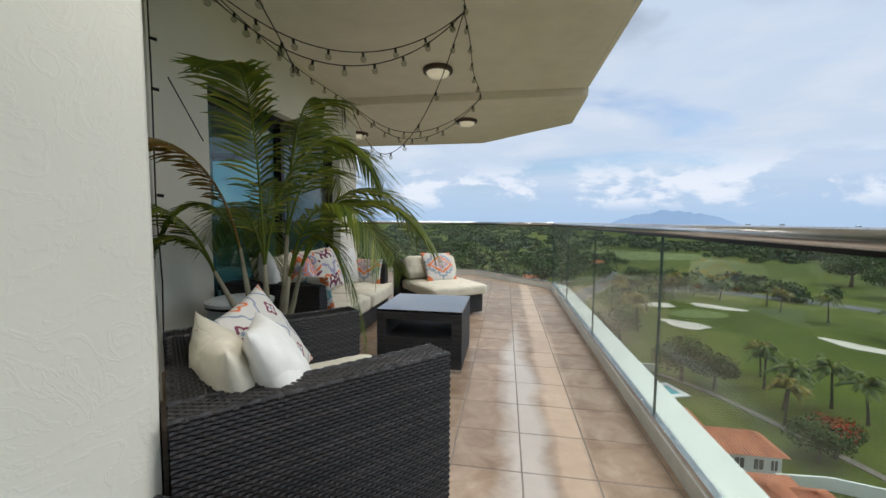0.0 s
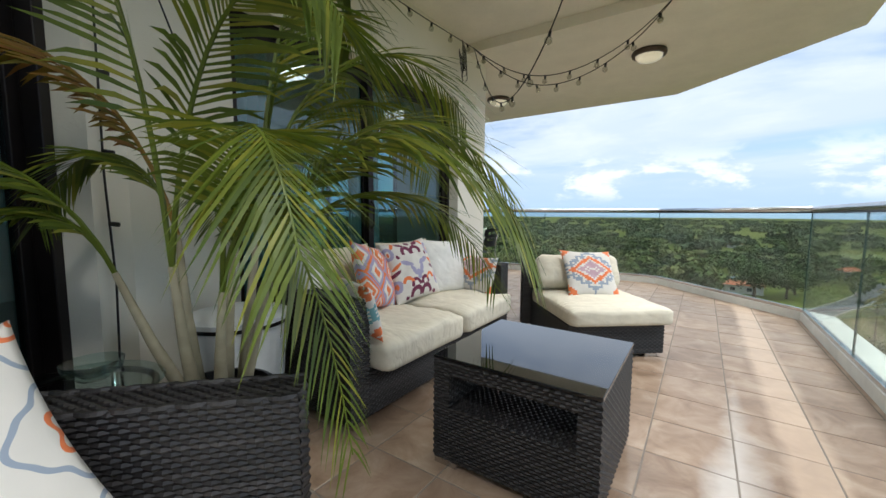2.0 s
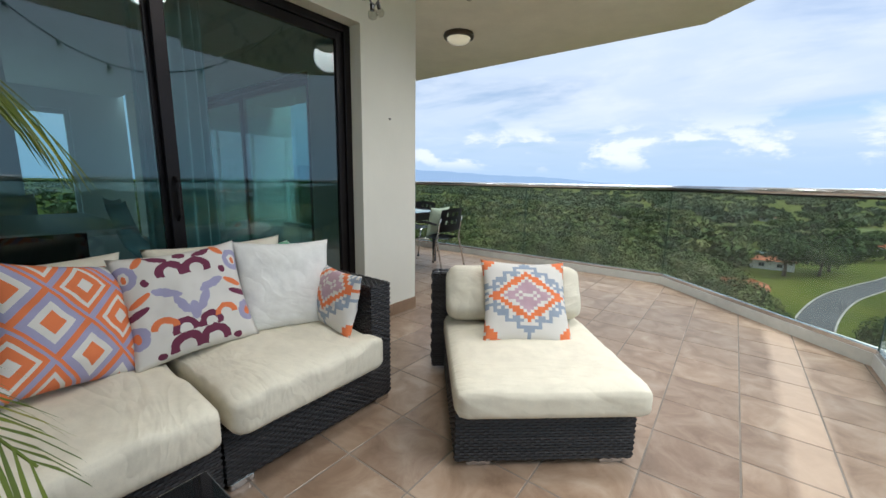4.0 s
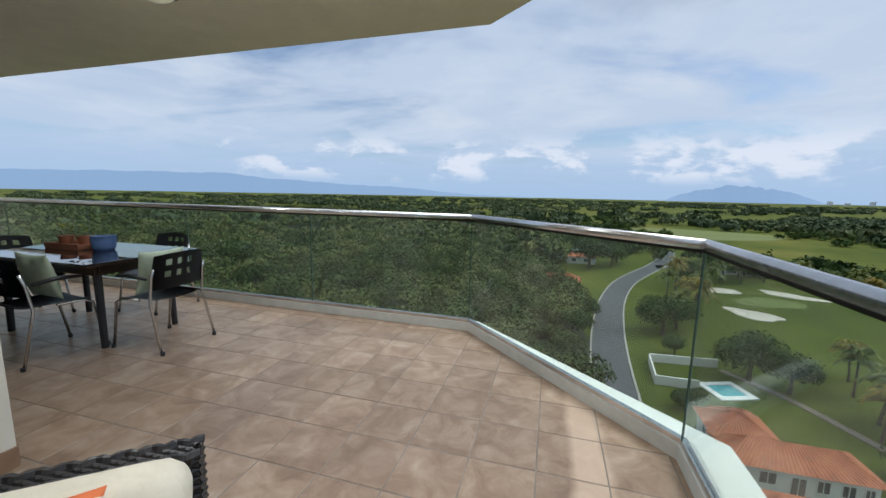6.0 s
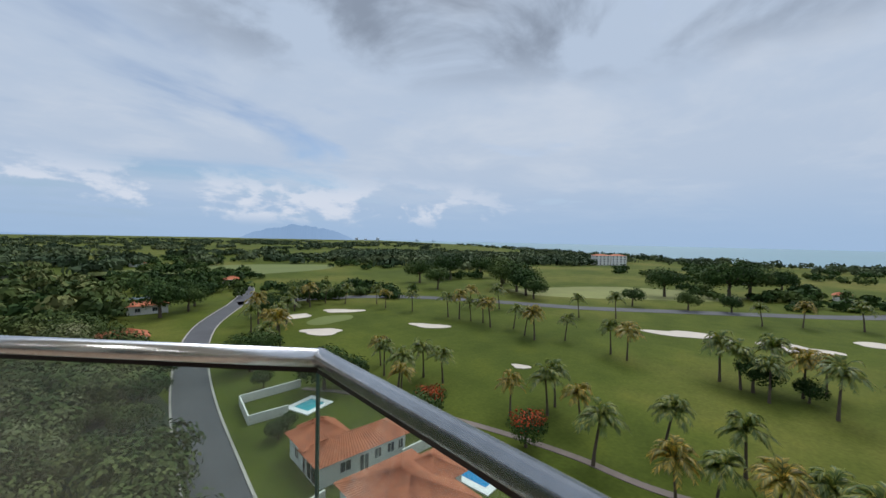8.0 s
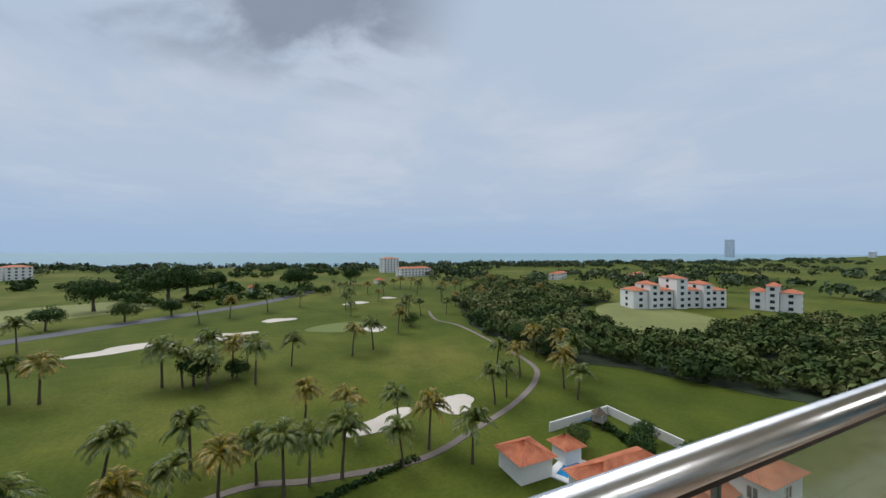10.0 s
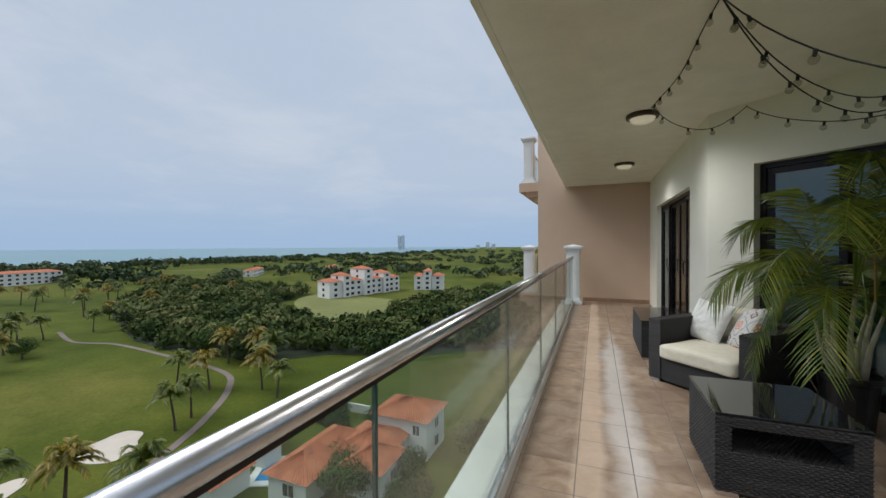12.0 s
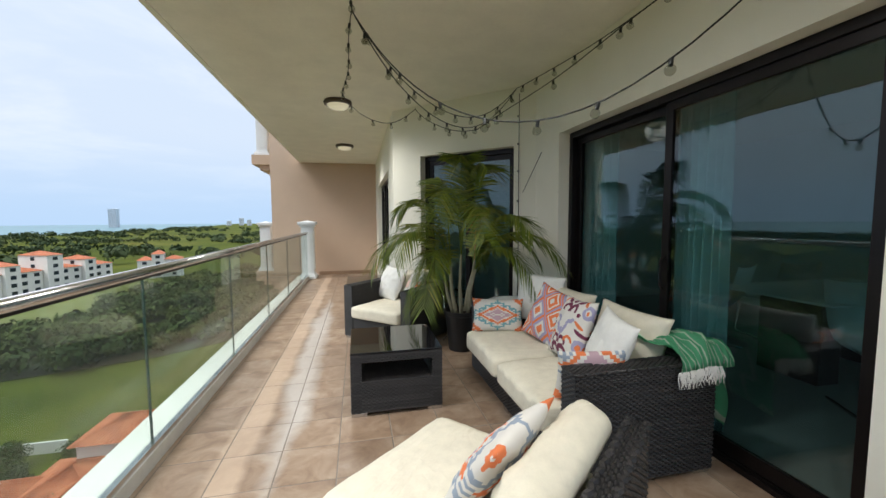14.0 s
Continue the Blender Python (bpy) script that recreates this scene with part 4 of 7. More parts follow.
sofa("dark woven resin two-seat sofa in front of the wide glass door")
seat_cushion(0.78, 0.735, 0.15, pose(-1.31, 3.485, 0.258), "creased cream canvas seat cushion on the sofa", 21, 0.016)
seat_cushion(0.78, 0.705, 0.15, pose(-1.31, 4.235, 0.258), "rumpled cream canvas seat cushion on the sofa", 27, 0.020)
pillow(0.66, 0.44, 0.20, CREAM, pose(-1.66, 3.49, 0.40, -14, 0, 90), "plump cream back cushion on the sofa", 31)
pillow(0.66, 0.44, 0.20, CREAM, pose(-1.66, 4.22, 0.40, -14, 0, 90), "sagging cream back cushion on the sofa", 33)
pillow(0.46, 0.46, 0.15, WHITECLOTH, pose(-1.56, 3.20, 0.46, -10, 4, 128), "white pillow in the sofa corner", 35)
pillow(0.46, 0.30, 0.14, KILIM2, pose(-1.19, 3.22, 0.41, -16, 0, 160), "small kilim pillow in teal and orange against the sofa arm", 37)
pillow(0.46, 0.46, 0.16, LATTICE, pose(-1.40, 3.60, 0.42, -22, 12, 106), "pillow printed with an orange and lavender diamond lattice", 39)
pillow(0.46, 0.46, 0.16, IKAT, pose(-1.38, 3.97, 0.42, -22, -4, 84), "pillow printed in plum, lavender and orange ikat", 41)
pillow(0.48, 0.46, 0.15, WHITECLOTH, pose(-1.37, 4.36, 0.405, -20, 3, 74), "white pillow leaning near the sofa arm", 43)
pillow(0.40, 0.31, 0.13, KILIM, pose(-1.24, 4.50, 0.40, -14, 0, -10), "white pillow with an orange kilim print against the sofa arm", 45)


# -- armless lounge chair, local front to -y --
LM = Matrix.Translation((-0.43, 5.07, 0)) @ Matrix.Rotation(radians(40.0), 4, "Z")
lounge = tagged(empty("lounge_chair", LM), "armless dark woven lounge chair with a low back", "lounge chair")
wv = Weave()
wv.block(-0.38, -0.42, 0.03, 0.36, 0.40, 0.25, "xXyYZ")
wv.done("seat_base", lounge)
wv = Weave()
wv.block(-0.455, 0.40, 0.03, 0.365, 0.48, 0.615)
for yy in (0.406, 0.474):
    wv.braid([(-0.45, yy, 0.615), (0.36, yy, 0.615)], 0.013)
wv.braid([(-0.452, 0.44, 0.05), (-0.452, 0.44, 0.615)], 0.010)
wv.braid([(0.352, 0.44, 0.05), (0.352, 0.44, 0.615)], 0.010)
wv.done("backrest", lounge)
feet(lounge, [(sx * 0.28, sy) for sx in (-1, 1) for sy in (-0.38, 0.43)])
seat_cushion(0.78, 0.88, 0.13, LM @ pose(0, -0.055, 0.252), "smooth cream canvas seat cushion on the lounge chair", 51, 0.004)
back_cushion = part("back_cushion", soft_box(0.75, 0.30, 0.15, 0.07, 0.03, 0.016, 53), CREAM, None, smooth=True)
back_cushion.matrix_basis = LM @ pose(-0.01, 0.325, 0.505, 62)
tagged(back_cushion, "crumpled cream back cushion on the lounge chair", "cushion")
pillow(0.45, 0.45, 0.13, KILIM, LM @ pose(0.0, -0.07, 0.372, -36, 2, -1), "square kilim pillow with an orange and mauve diamond", 55)


# -- green throw over the sofa corner --
m_, n_, l_, b_ = material("green_throw", 0.95)
co_ = n_.new("ShaderNodeTexCoord").outputs["Object"]
st_ = tex(n_, l_, "ShaderNodeTexWave", co_, Scale=12.0, Distortion=0.4)
l_.new(ramp(n_, l_, st_.outputs["Fac"], [(0.0, (0.12, 0.46, 0.24)), (0.86, (0.14, 0.50, 0.27)), (0.93, (0.60, 0.72, 0.60))]), b_.inputs["Base Color"])
fz_ = tex(n_, l_, "ShaderNodeTexNoise", co_, Scale=220)
bump(n_, l_, b_, fz_.outputs["Fac"], 0.4, 0.002)
THROW = m_
throw = tagged(new("throw_blanket"), "green striped cotton throw with white fringe over the sofa arm", "blanket")
bm = bmesh.new()
rows = []
prof = [(-0.30, 0.655), (-0.23, 0.662), (-0.16, 0.672), (-0.09, 0.68), (-0.03, 0.685), (0.03, 0.678), (0.08, 0.66), (0.112, 0.64), (0.122, 0.60)]
for j, (yy, zz) in enumerate(prof):
    row = []
    for i in range(29):
        u = i / 28
        fold = 0.022 * math.sin(u * 17 + j * 0.45) + 0.016 * math.sin(u * 31 - j * 0.9) + 0.03 * noise.noise(Vector((u * 5, j * 0.7, 2.0)))
        heap = 0.05 * math.exp(-((u - 0.45) / 0.22) ** 2)
        row.append(bm.verts.new((-1.97 + u * 0.34 + 0.02 * math.sin(j * 0.8), 4.62 + yy + 0.3 * abs(fold) * (j > 6), zz + (abs(fold) + heap + 0.010) * (1 if j < 7 else 0.3))))
    rows.append(row)
for a, b in zip(rows, rows[1:]):
    for i in range(28):
        bm.faces.new((a[i], a[i + 1], b[i + 1], b[i]))
edge_pts = [v.co.copy() for v in rows[-1][8:]]
tail = []
for j in range(9):
    v_ = j / 8
    tail.append([bm.verts.new((-1.90 - 0.05 * u + 0.012 * math.sin(7 * v_ + 5 * u), 4.75 - 0.22 * u + 0.02 * math.sin(11 * u + 2 * v_), 0.66 - 0.36 * v_ * (1 - 0.25 * u))) for u in [k / 6 for k in range(7)]])
for a, b in zip(tail, tail[1:]):
    for i in range(6):
        bm.faces.new((a[i], a[i + 1], b[i + 1], b[i]))
bmesh.ops.solidify(bm, geom=bm.faces[:], thickness=0.006)
part("cloth", bm, THROW, throw, smooth=True)
bm = bmesh.new()
random.seed(4)
for p in edge_pts:
    for k in range(4):
        q = p + Vector((random.uniform(-0.01, 0.01), 0, 0))
        tube([q, q + Vector((random.uniform(-0.015, 0.015), 0.008, -0.035)), q + Vector((random.uniform(-0.03, 0.03), 0.012, -0.075 + random.uniform(-0.02, 0.02)))], [0.0035, 0.0035, 0.0015], 4, bm)
part("fringe", bm, WHITECLOTH, throw, "white knotted fringe")


# ---- potted palm ----
def leaf_material(name, stops, rough=0.45, scale=6.0):
    m, n, l, b = material(name, rough)
    info = n.new("ShaderNodeNewGeometry")
    co = n.new("ShaderNodeTexCoord").outputs["Object"]
    big = tex(n, l, "ShaderNodeTexNoise", co, Scale=scale, Detail=3)
    c1 = ramp(n, l, info.outputs["Random Per Island"], stops)
    c2 = ramp(n, l, big.outputs["Fac"], [(0.3, (0.65, 0.65, 0.65)), (0.7, (1.25, 1.25, 1.1))])
    l.new(mixed(n, l, 0.7, c1, c2, "MULTIPLY"), b.inputs["Base Color"])
    thin = n.new("ShaderNodeBsdfTranslucent")
    both = n.new("ShaderNodeMixShader")
    both.inputs[0].default_value = 0.34
    l.new(b.inputs["Base Color"].links[0].from_socket, thin.inputs["Color"])
    l.new(b.outputs[0], both.inputs[1])
    l.new(thin.outputs[0], both.inputs[2])
    l.new(both.outputs[0], n["Material Output"].inputs[0])
    return m


FROND = leaf_material("palm_leaflet", [(0.0, (0.07, 0.115, 0.014)), (0.55, (0.15, 0.20, 0.02)), (1.0, (0.32, 0.31, 0.04))])
FROND_DRY = leaf_material("palm_leaflet_dry", [(0.0, (0.14, 0.14, 0.02)), (0.5, (0.34, 0.20, 0.04)), (1.0, (0.22, 0.09, 0.03))])
CANE = plain("palm_cane", (0.42, 0.38, 0.26), 0.6, grain=18, vary=0.4)
POT = plain("black_plastic_pot", (0.012, 0.012, 0.013), 0.4, grain=30)
SOIL = plain("dark_soil", (0.03, 0.022, 0.015), 0.95, grain=60, vary=0.4, relief=0.8, depth=0.01)


def frond(bm, start, az, rise, reach, tip, pairs=30, leaflet=0.30, wide=0.020, rnd=random, lift=0.18):
    """An arching palm frond: a stalk with curved, drooping leaflets on both sides."""
    s = Vector(start)
    d = Vector((math.cos(az), math.sin(az), 0))
    side = Vector((-d.y, d.x, 0))
    c1 = s + d * reach * 0.18 + Vector((0, 0, rise))
    c2 = s + d * reach * 0.70 + Vector((0, 0, rise * 1.12))
    e = s + d * reach + Vector((0, 0, tip))

    def at(t):
        a = 1 - t
        return s * a ** 3 + c1 * 3 * a * a * t + c2 * 3 * a * t * t + e * t ** 3
    pts = [at(k / 14) for k in range(15)]
    tube(pts, [wide * 0.42 * (1 - k / 15) + 0.0018 for k in range(15)], 5, bm)
    for k in range(pairs):
        t = 0.17 + 0.83 * (k + 0.5) / pairs
        p = at(t)
        tan = (at(min(1, t + 0.01)) - at(t - 0.01)).normalized()
        up_ = side.cross(tan)
        ln = leaflet * (0.45 + 0.55 * math.sin(math.pi * min(1, max(0, (t - 0.12) / 0.9))) ** 0.7) * rnd.uniform(0.82, 1.12)
        for sg in (-1, 1):
            dirv = (side * sg * 0.80 + tan * (0.50 + 0.65 * t) + up_ * (lift + rnd.uniform(-0.08, 0.08))).normalized()
            w = tan * wide * 0.5
            sag = rnd.uniform(0.10, 0.38)
            ring = []
            for f, wf in ((0.0, 0.45), (0.35, 1.0), (0.7, 0.75)):
                c = p + dirv * ln * f + Vector((0, 0, -ln * sag * f * f * 1.1))
                ring.append((bm.verts.new(c - w * wf), bm.verts.new(c + w * wf)))
            end = bm.verts.new(p + dirv * ln * 0.97 + Vector((0, 0, -ln * sag * 1.1)))
            for (a0, a1), (b0, b1) in zip(ring, ring[1:]):
                bm.faces.new((a0, a1, b1, b0))
            bm.faces.new((ring[-1][0], ring[-1][1], end))


palm = tagged(empty("potted_palm", pose(-1.08, 2.40, 0)), "tall areca palm in a black plastic pot, some fronds yellowing", "potted plant")
part("pot", lathe([(0, 0.0), (0.135, 0.0), (0.14, 0.02), (0.175, 0.38), (0.19, 0.39), (0.192, 0.43), (0.178, 0.432), (0.17, 0.39), (0, 0.385)], 32), POT, palm, smooth=False)
part("soil", lathe([(0, 0.40), (0.10, 0.398), (0.168, 0.392)], 20), SOIL, palm)
rnd = random.Random(12)
canes = []
# lean azimuth in degrees, lean, height of each cane
for k, (az, lean_, tall) in enumerate(((40, 0.12, 0.46), (225, 0.20, 0.46), (190, 0.08, 0.58), (300, 0.08, 0.50), (75, 0.08, 0.66), (130, 0.10, 0.50), (345, 0.10, 0.42))):
    a = radians(az)
    b0 = Vector((0.085 * math.cos(a), 0.085 * math.sin(a), 0.39))
    top = b0 + Vector((lean_ * math.cos(a), lean_ * math.sin(a), tall))
    mid = b0.lerp(top, 0.5) + Vector((0.012, -0.010, 0))
    part("cane", tube([b0, b0.lerp(mid, 0.5), mid, top], [0.024, 0.021, 0.017, 0.010], 9), CANE, palm, smooth=True)
    canes.append(top)
spec = [  # cane, azimuth degrees, rise, reach, tip height above the start, leaflet, lift, dry
    (3, 285, 0.92, 0.34, 1.02, 0.34, 0.55, False), (0, 18, 0.52, 0.86, 0.15, 0.36, 0.15, False), (0, 44, 0.62, 0.88, 0.24, 0.36, 0.15, False), (6, 345, 0.52, 0.66, 0.16, 0.32, 0.15, False),
    (6, 14, 0.36, 0.46, -0.42, 0.25, 0.05, False), (1, 252, 0.46, 0.78, 0.16, 0.27, 0.20, False), (1, 240, 0.28, 0.50, -0.10, 0.20, 0.10, False), (2, 246, 0.62, 0.66, 0.50, 0.24, 0.35, True),
    (5, 112, 0.62, 0.80, 0.40, 0.36, 0.20, False), (5, 136, 0.48, 0.92, 0.10, 0.35, 0.10, False), (4, 86, 0.60, 0.98, 0.22, 0.38, 0.15, False),
    (4, 62, 0.72, 0.88, 0.42, 0.38, 0.20, False), (0, 64, 0.38, 0.98, -0.15, 0.33, 0.05, False), (4, 100, 0.88, 0.55, 0.80, 0.38, 0.35, False),
    (3, 14, 0.78, 0.62, 0.60, 0.36, 0.30, False), (5, 160, 0.42, 0.66, 0.08, 0.30, 0.10, False), (5, 122, 0.34, 0.80, -0.22, 0.31, 0.05, False), (2, 225, 0.34, 0.42, 0.05, 0.22, 0.12, False),
    (4, 75, 0.95, 0.38, 0.92, 0.36, 0.50, False)]
for k, (cane, az, rise, reach, tip, leaflet, lift_, dry) in enumerate(spec):
    bm = bmesh.new()
    frond(bm, canes[cane], radians(az), rise, reach, tip, 50, leaflet, 0.0165, rnd, lift_)
    part("frond", bm, FROND_DRY if dry else FROND, palm, "yellowed dry frond" if dry else "")

# white lidded bin between palm and sofa
binn = tagged(empty("round_bin", pose(-1.51, 2.71, 0)), "white round bin with a flat white lid beside the palm", "bin")
part("body", lathe([(0, 0), (0.175, 0), (0.18, 0.02), (0.215, 0.53), (0, 0.53)], 40), WHITE, binn, smooth=False)
part("band", lathe([(0.212, 0.53), (0.224, 0.53), (0.224, 0.548), (0.212, 0.548)], 40), DARKFRAME, binn, "thin dark rubber band")
part("lid", lathe([(0, 0.548), (0.226, 0.548), (0.228, 0.57), (0.20, 0.582), (0, 0.588)], 40), WHITE, binn)

# round glass side table
TABLEGLASS = clear_glass("table_glass", (0.80, 0.88, 0.87))
gt = tagged(empty("glass_side_table", pose(-1.13, 2.05, 0)), "small round glass table with bent dark metal legs", "side table")
part("glass_top", lathe([(0, 0.548), (0.205, 0.548), (0.21, 0.553), (0.205, 0.558), (0, 0.558)], 40), TABLEGLASS, gt)
ringpts = [(0.185 * math.cos(2 * math.pi * k / 32), 0.185 * math.sin(2 * math.pi * k / 32), 0.535) for k in range(33)]
part("ring", tube(ringpts, 0.010, 8), DARKFRAME, gt, smooth=True)
for k in range(3):
    a = 2 * math.pi * k / 3 + 0.3
    c, s = math.cos(a), math.sin(a)
    part("leg", tube([(0.185 * c, 0.185 * s, 0.535), (0.175 * c, 0.175 * s, 0.30), (0.10 * c, 0.10 * s, 0.16), (0.13 * c, 0.13 * s, 0.06), (0.20 * c, 0.20 * s, 0.010)], 0.010, 8), CHROME, gt, smooth=True)
dish = tagged(part("glass_dish", lathe([(0, 0.0), (0.035, 0.0), (0.07, 0.03), (0.075, 0.055), (0.07, 0.055), (0.03, 0.01), (0, 0.01)], 28), TABLEGLASS, None, smooth=True), "small clear glass dish on the side table", "dish")
dish.matrix_basis = pose(-1.16, 2.10, 0.559)


# ---- dining corner ----
DARKWOOD = plain("dark_stained_wood", (0.05, 0.022, 0.014), 0.4, grain=14, vary=0.35)
BLACKPLASTIC = plain("black_plastic", (0.015, 0.016, 0.020), 0.45, grain=80, vary=0.1)
SAGE = plain("sage_cloth", (0.42, 0.50, 0.38), 0.95, grain=120)
TERRA = plain("terracotta", (0.32, 0.12, 0.06), 0.8, grain=30, vary=0.25)
BLUEPOT = plain("blue_white_glaze", (0.12, 0.20, 0.42), 0.15, grain=14, vary=0.5)
dt = tagged(empty("dining_table", pose(-3.66, 7.35, 0)), "dark wooden dining table with a pale blue glass top", "dining table")
part("tabletop", box(-0.76, -0.48, 0.715, 0.76, 0.48, 0.735, 0.004), DARKWOOD, dt)
part("glass_top", box(-0.77, -0.49, 0.737, 0.77, 0.49, 0.747, 0.003), BLACKGLASS, dt, "glossy glass top")
for sy in (-1, 1):
    part("apron", box(-0.62, sy * 0.33 - 0.012, 0.62, 0.62, sy * 0.33 + 0.012, 0.715, 0.003), DARKWOOD, dt)
for sx in (-1, 1):
    part("apron", box(sx * 0.62 - 0.012, -0.318, 0.62, sx * 0.62 + 0.012, 0.318, 0.715, 0.003), DARKWOOD, dt)
    for sy in (-1, 1):
        part("leg", tube([(sx * 0.58, sy * 0.30, 0.715), (sx * 0.60, sy * 0.31, 0.0)], [0.032, 0.026], 10), BLACKPLASTIC, dt)


def dining_chair(m, label):
    """A stacking chair with chrome legs, front to -y."""
    c = tagged(empty("dining_chair", m), label, "dining chair", "chairs round the dining table")
    seat = bmesh.new()
    g = []
    for j in range(9):
        row = []
        for i in range(9):
            u, v = i / 4 - 1, j / 4 - 1
            row.append(seat.verts.new((u * 0.23 * (1 - 0.06 * (v + 1)), v * 0.22, 0.44 - 0.018 * (1 - u * u) + 0.02 * max(0, -v) ** 2 * -1)))
        g.append(row)
    for a, b in zip(g, g[1:]):
        for i in range(8):
            seat.faces.new((a[i], a[i + 1], b[i + 1], b[i]))
    bmesh.ops.solidify(seat, geom=seat.faces[:], thickness=0.014)
    part("seat", seat, BLACKPLASTIC, c, smooth=True)
    back = bmesh.new()
    g = []
    for j in range(7):
        row = []
        for i in range(11):
            u, v = i / 5 - 1, j / 6
            row.append(back.verts.new((u * (0.235 - 0.02 * v), 0.245 + 0.06 * v - 0.05 * u * u, 0.52 + 0.30 * v - 0.02 * u * u * v)))
        g.append(row)
    for a, b in zip(g, g[1:]):
        for i in range(10):
            if not (a is not g[0] and 0 < g.index(a) < 5 and g.index(a) % 2 == 0 and i in (3, 5, 7)):
                back.faces.new((a[i], a[i + 1], b[i + 1], b[i]))
    bmesh.ops.solidify(back, geom=back.faces[:], thickness=0.012)
    part("backrest", back, BLACKPLASTIC, c, smooth=False)
    for sx in (-1, 1):
        part("leg", tube([(sx * 0.24, -0.24, 0.0), (sx * 0.235, -0.17, 0.40), (sx * 0.22, -0.12, 0.425), (sx * 0.21, 0.05, 0.425)], 0.011, 8), CHROME, c, smooth=True)
        part("leg", tube([(sx * 0.25, 0.30, 0.0), (sx * 0.235, 0.20, 0.42), (sx * 0.23, 0.225, 0.62), (sx * 0.225, 0.25, 0.70)], 0.011, 8), CHROME, c, smooth=True)
        part("armrest", tube([(sx * 0.25, 0.20, 0.62), (sx * 0.27, 0.05, 0.645), (sx * 0.255, -0.10, 0.63)], [0.013, 0.018, 0.012], 8), BLACKPLASTIC, c, smooth=True)
        for yy in (-0.24, 0.30):
            part("foot_cap", lathe([(0, 0), (0.016, 0), (0.016, 0.03), (0, 0.03)], 10, at=(sx * 0.245, yy, 0)), BLACKPLASTIC, c)
    return c


first = dining_chair(pose(-2.76, 7.31, 0, 0, 0, -90), "black plastic chair with chrome legs at the dining table")
for x, y, rz in ((-3.36, 6.86, 178), (-4.62, 7.35, 90), (-3.75, 8.02, 4)):
    copy_thing(first, pose(x, y, 0, 0, 0, rz))
for x, y, rz in ((-2.90, 7.31, -90), (-3.36, 7.00, 178)):
    pillow(0.40, 0.38, 0.12, SAGE, pose(x, y, 0.45) @ Matrix.Rotation(radians(rz), 4, "Z") @ pose(0, 0.13, 0, -12), "pale sage green pillow on a dining chair", 61)
tray = tagged(empty("wooden_tray", pose(-3.95, 7.45, 0.748)), "brown wooden tray on the dining table", "tray")
part("bottom", box(-0.22, -0.14, 0, 0.22, 0.14, 0.012), TERRA, tray)
for sx in (-1, 1):
    part("rim", box(sx * 0.22 - 0.008, -0.14, 0.012, sx * 0.22 + 0.008, 0.14, 0.05), TERRA, tray)
    part("rim", box(-0.212, sx * 0.132 - 0.008, 0.012, 0.212, sx * 0.132 + 0.008, 0.05), TERRA, tray)
for x, y in ((-4.05, 7.42), (-3.90, 7.48)):
    pp = tagged(empty("small_plant", pose(x, y, 0.76)), "small green plant in a terracotta pot on the tray", "potted plant")
    part("pot", lathe([(0, 0), (0.045, 0), (0.06, 0.09), (0.064, 0.10), (0.05, 0.10), (0, 0.085)], 20), TERRA, pp)
    bm = bmesh.new()
    for k in range(46):
        a, r, z = rnd.uniform(0, 6.28), rnd.uniform(0.0, 0.07), rnd.uniform(0.10, 0.22)
        p = Vector((r * math.cos(a), r * math.sin(a), z))
        d = Vector((math.cos(a), math.sin(a), rnd.uniform(-0.2, 0.8))) * 0.035
        s = Vector((-math.sin(a), math.cos(a), 0)) * 0.013
        v = [bm.verts.new(q) for q in (p, p + d * 0.5 + s, p + d, p + d * 0.5 - s)]
        bm.faces.new(v)
    part("leaves", bm, FROND, pp)
bp = tagged(empty("glazed_planter", pose(-3.55, 7.42, 0.748)), "blue and white glazed planter on the dining table", "planter")
part("body", lathe([(0, 0), (0.075, 0), (0.09, 0.03), (0.098, 0.10), (0.092, 0.128), (0.10, 0.135), (0.088, 0.135), (0.08, 0.10), (0, 0.09)], 28), BLUEPOT, bp, smooth=True)


# ---- ceiling lamps ----
OPAL = plain("opal_glass", (0.80, 0.77, 0.64), 0.25, grain=20, vary=0.05, relief=0.0, coat=0.5)
opal = OPAL.node_tree.nodes["Principled BSDF"]
opal.inputs["Emission Color"].default_value = (1.0, 0.86, 0.58, 1)
opal.inputs["Emission Strength"].default_value = 0.22
BRONZE = plain("dark_bronze", (0.10, 0.075, 0.06), 0.45, 0.7, grain=30)


def ceiling_lamp(x, y, z, label):
    c = tagged(empty("ceiling_lamp", pose(x, y, z)), label, "ceiling lamp", "lamps under the soffit")
    part("rim", lathe([(0.0, 0.0), (0.165, 0.0), (0.172, -0.02), (0.165, -0.045), (0.135, -0.05), (0.130, -0.02)], 36), BRONZE, c, smooth=True)
    part("dome", lathe([(0.133, -0.045), (0.128, -0.065), (0.10, -0.09), (0.05, -0.105), (0, -0.108)], 36), OPAL, c, "pale opal glass dome", smooth=True)
    return c


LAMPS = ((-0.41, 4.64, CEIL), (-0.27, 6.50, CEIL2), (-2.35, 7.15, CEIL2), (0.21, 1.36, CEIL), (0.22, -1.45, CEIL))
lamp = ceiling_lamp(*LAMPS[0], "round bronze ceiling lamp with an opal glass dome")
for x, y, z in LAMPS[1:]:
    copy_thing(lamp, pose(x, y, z))
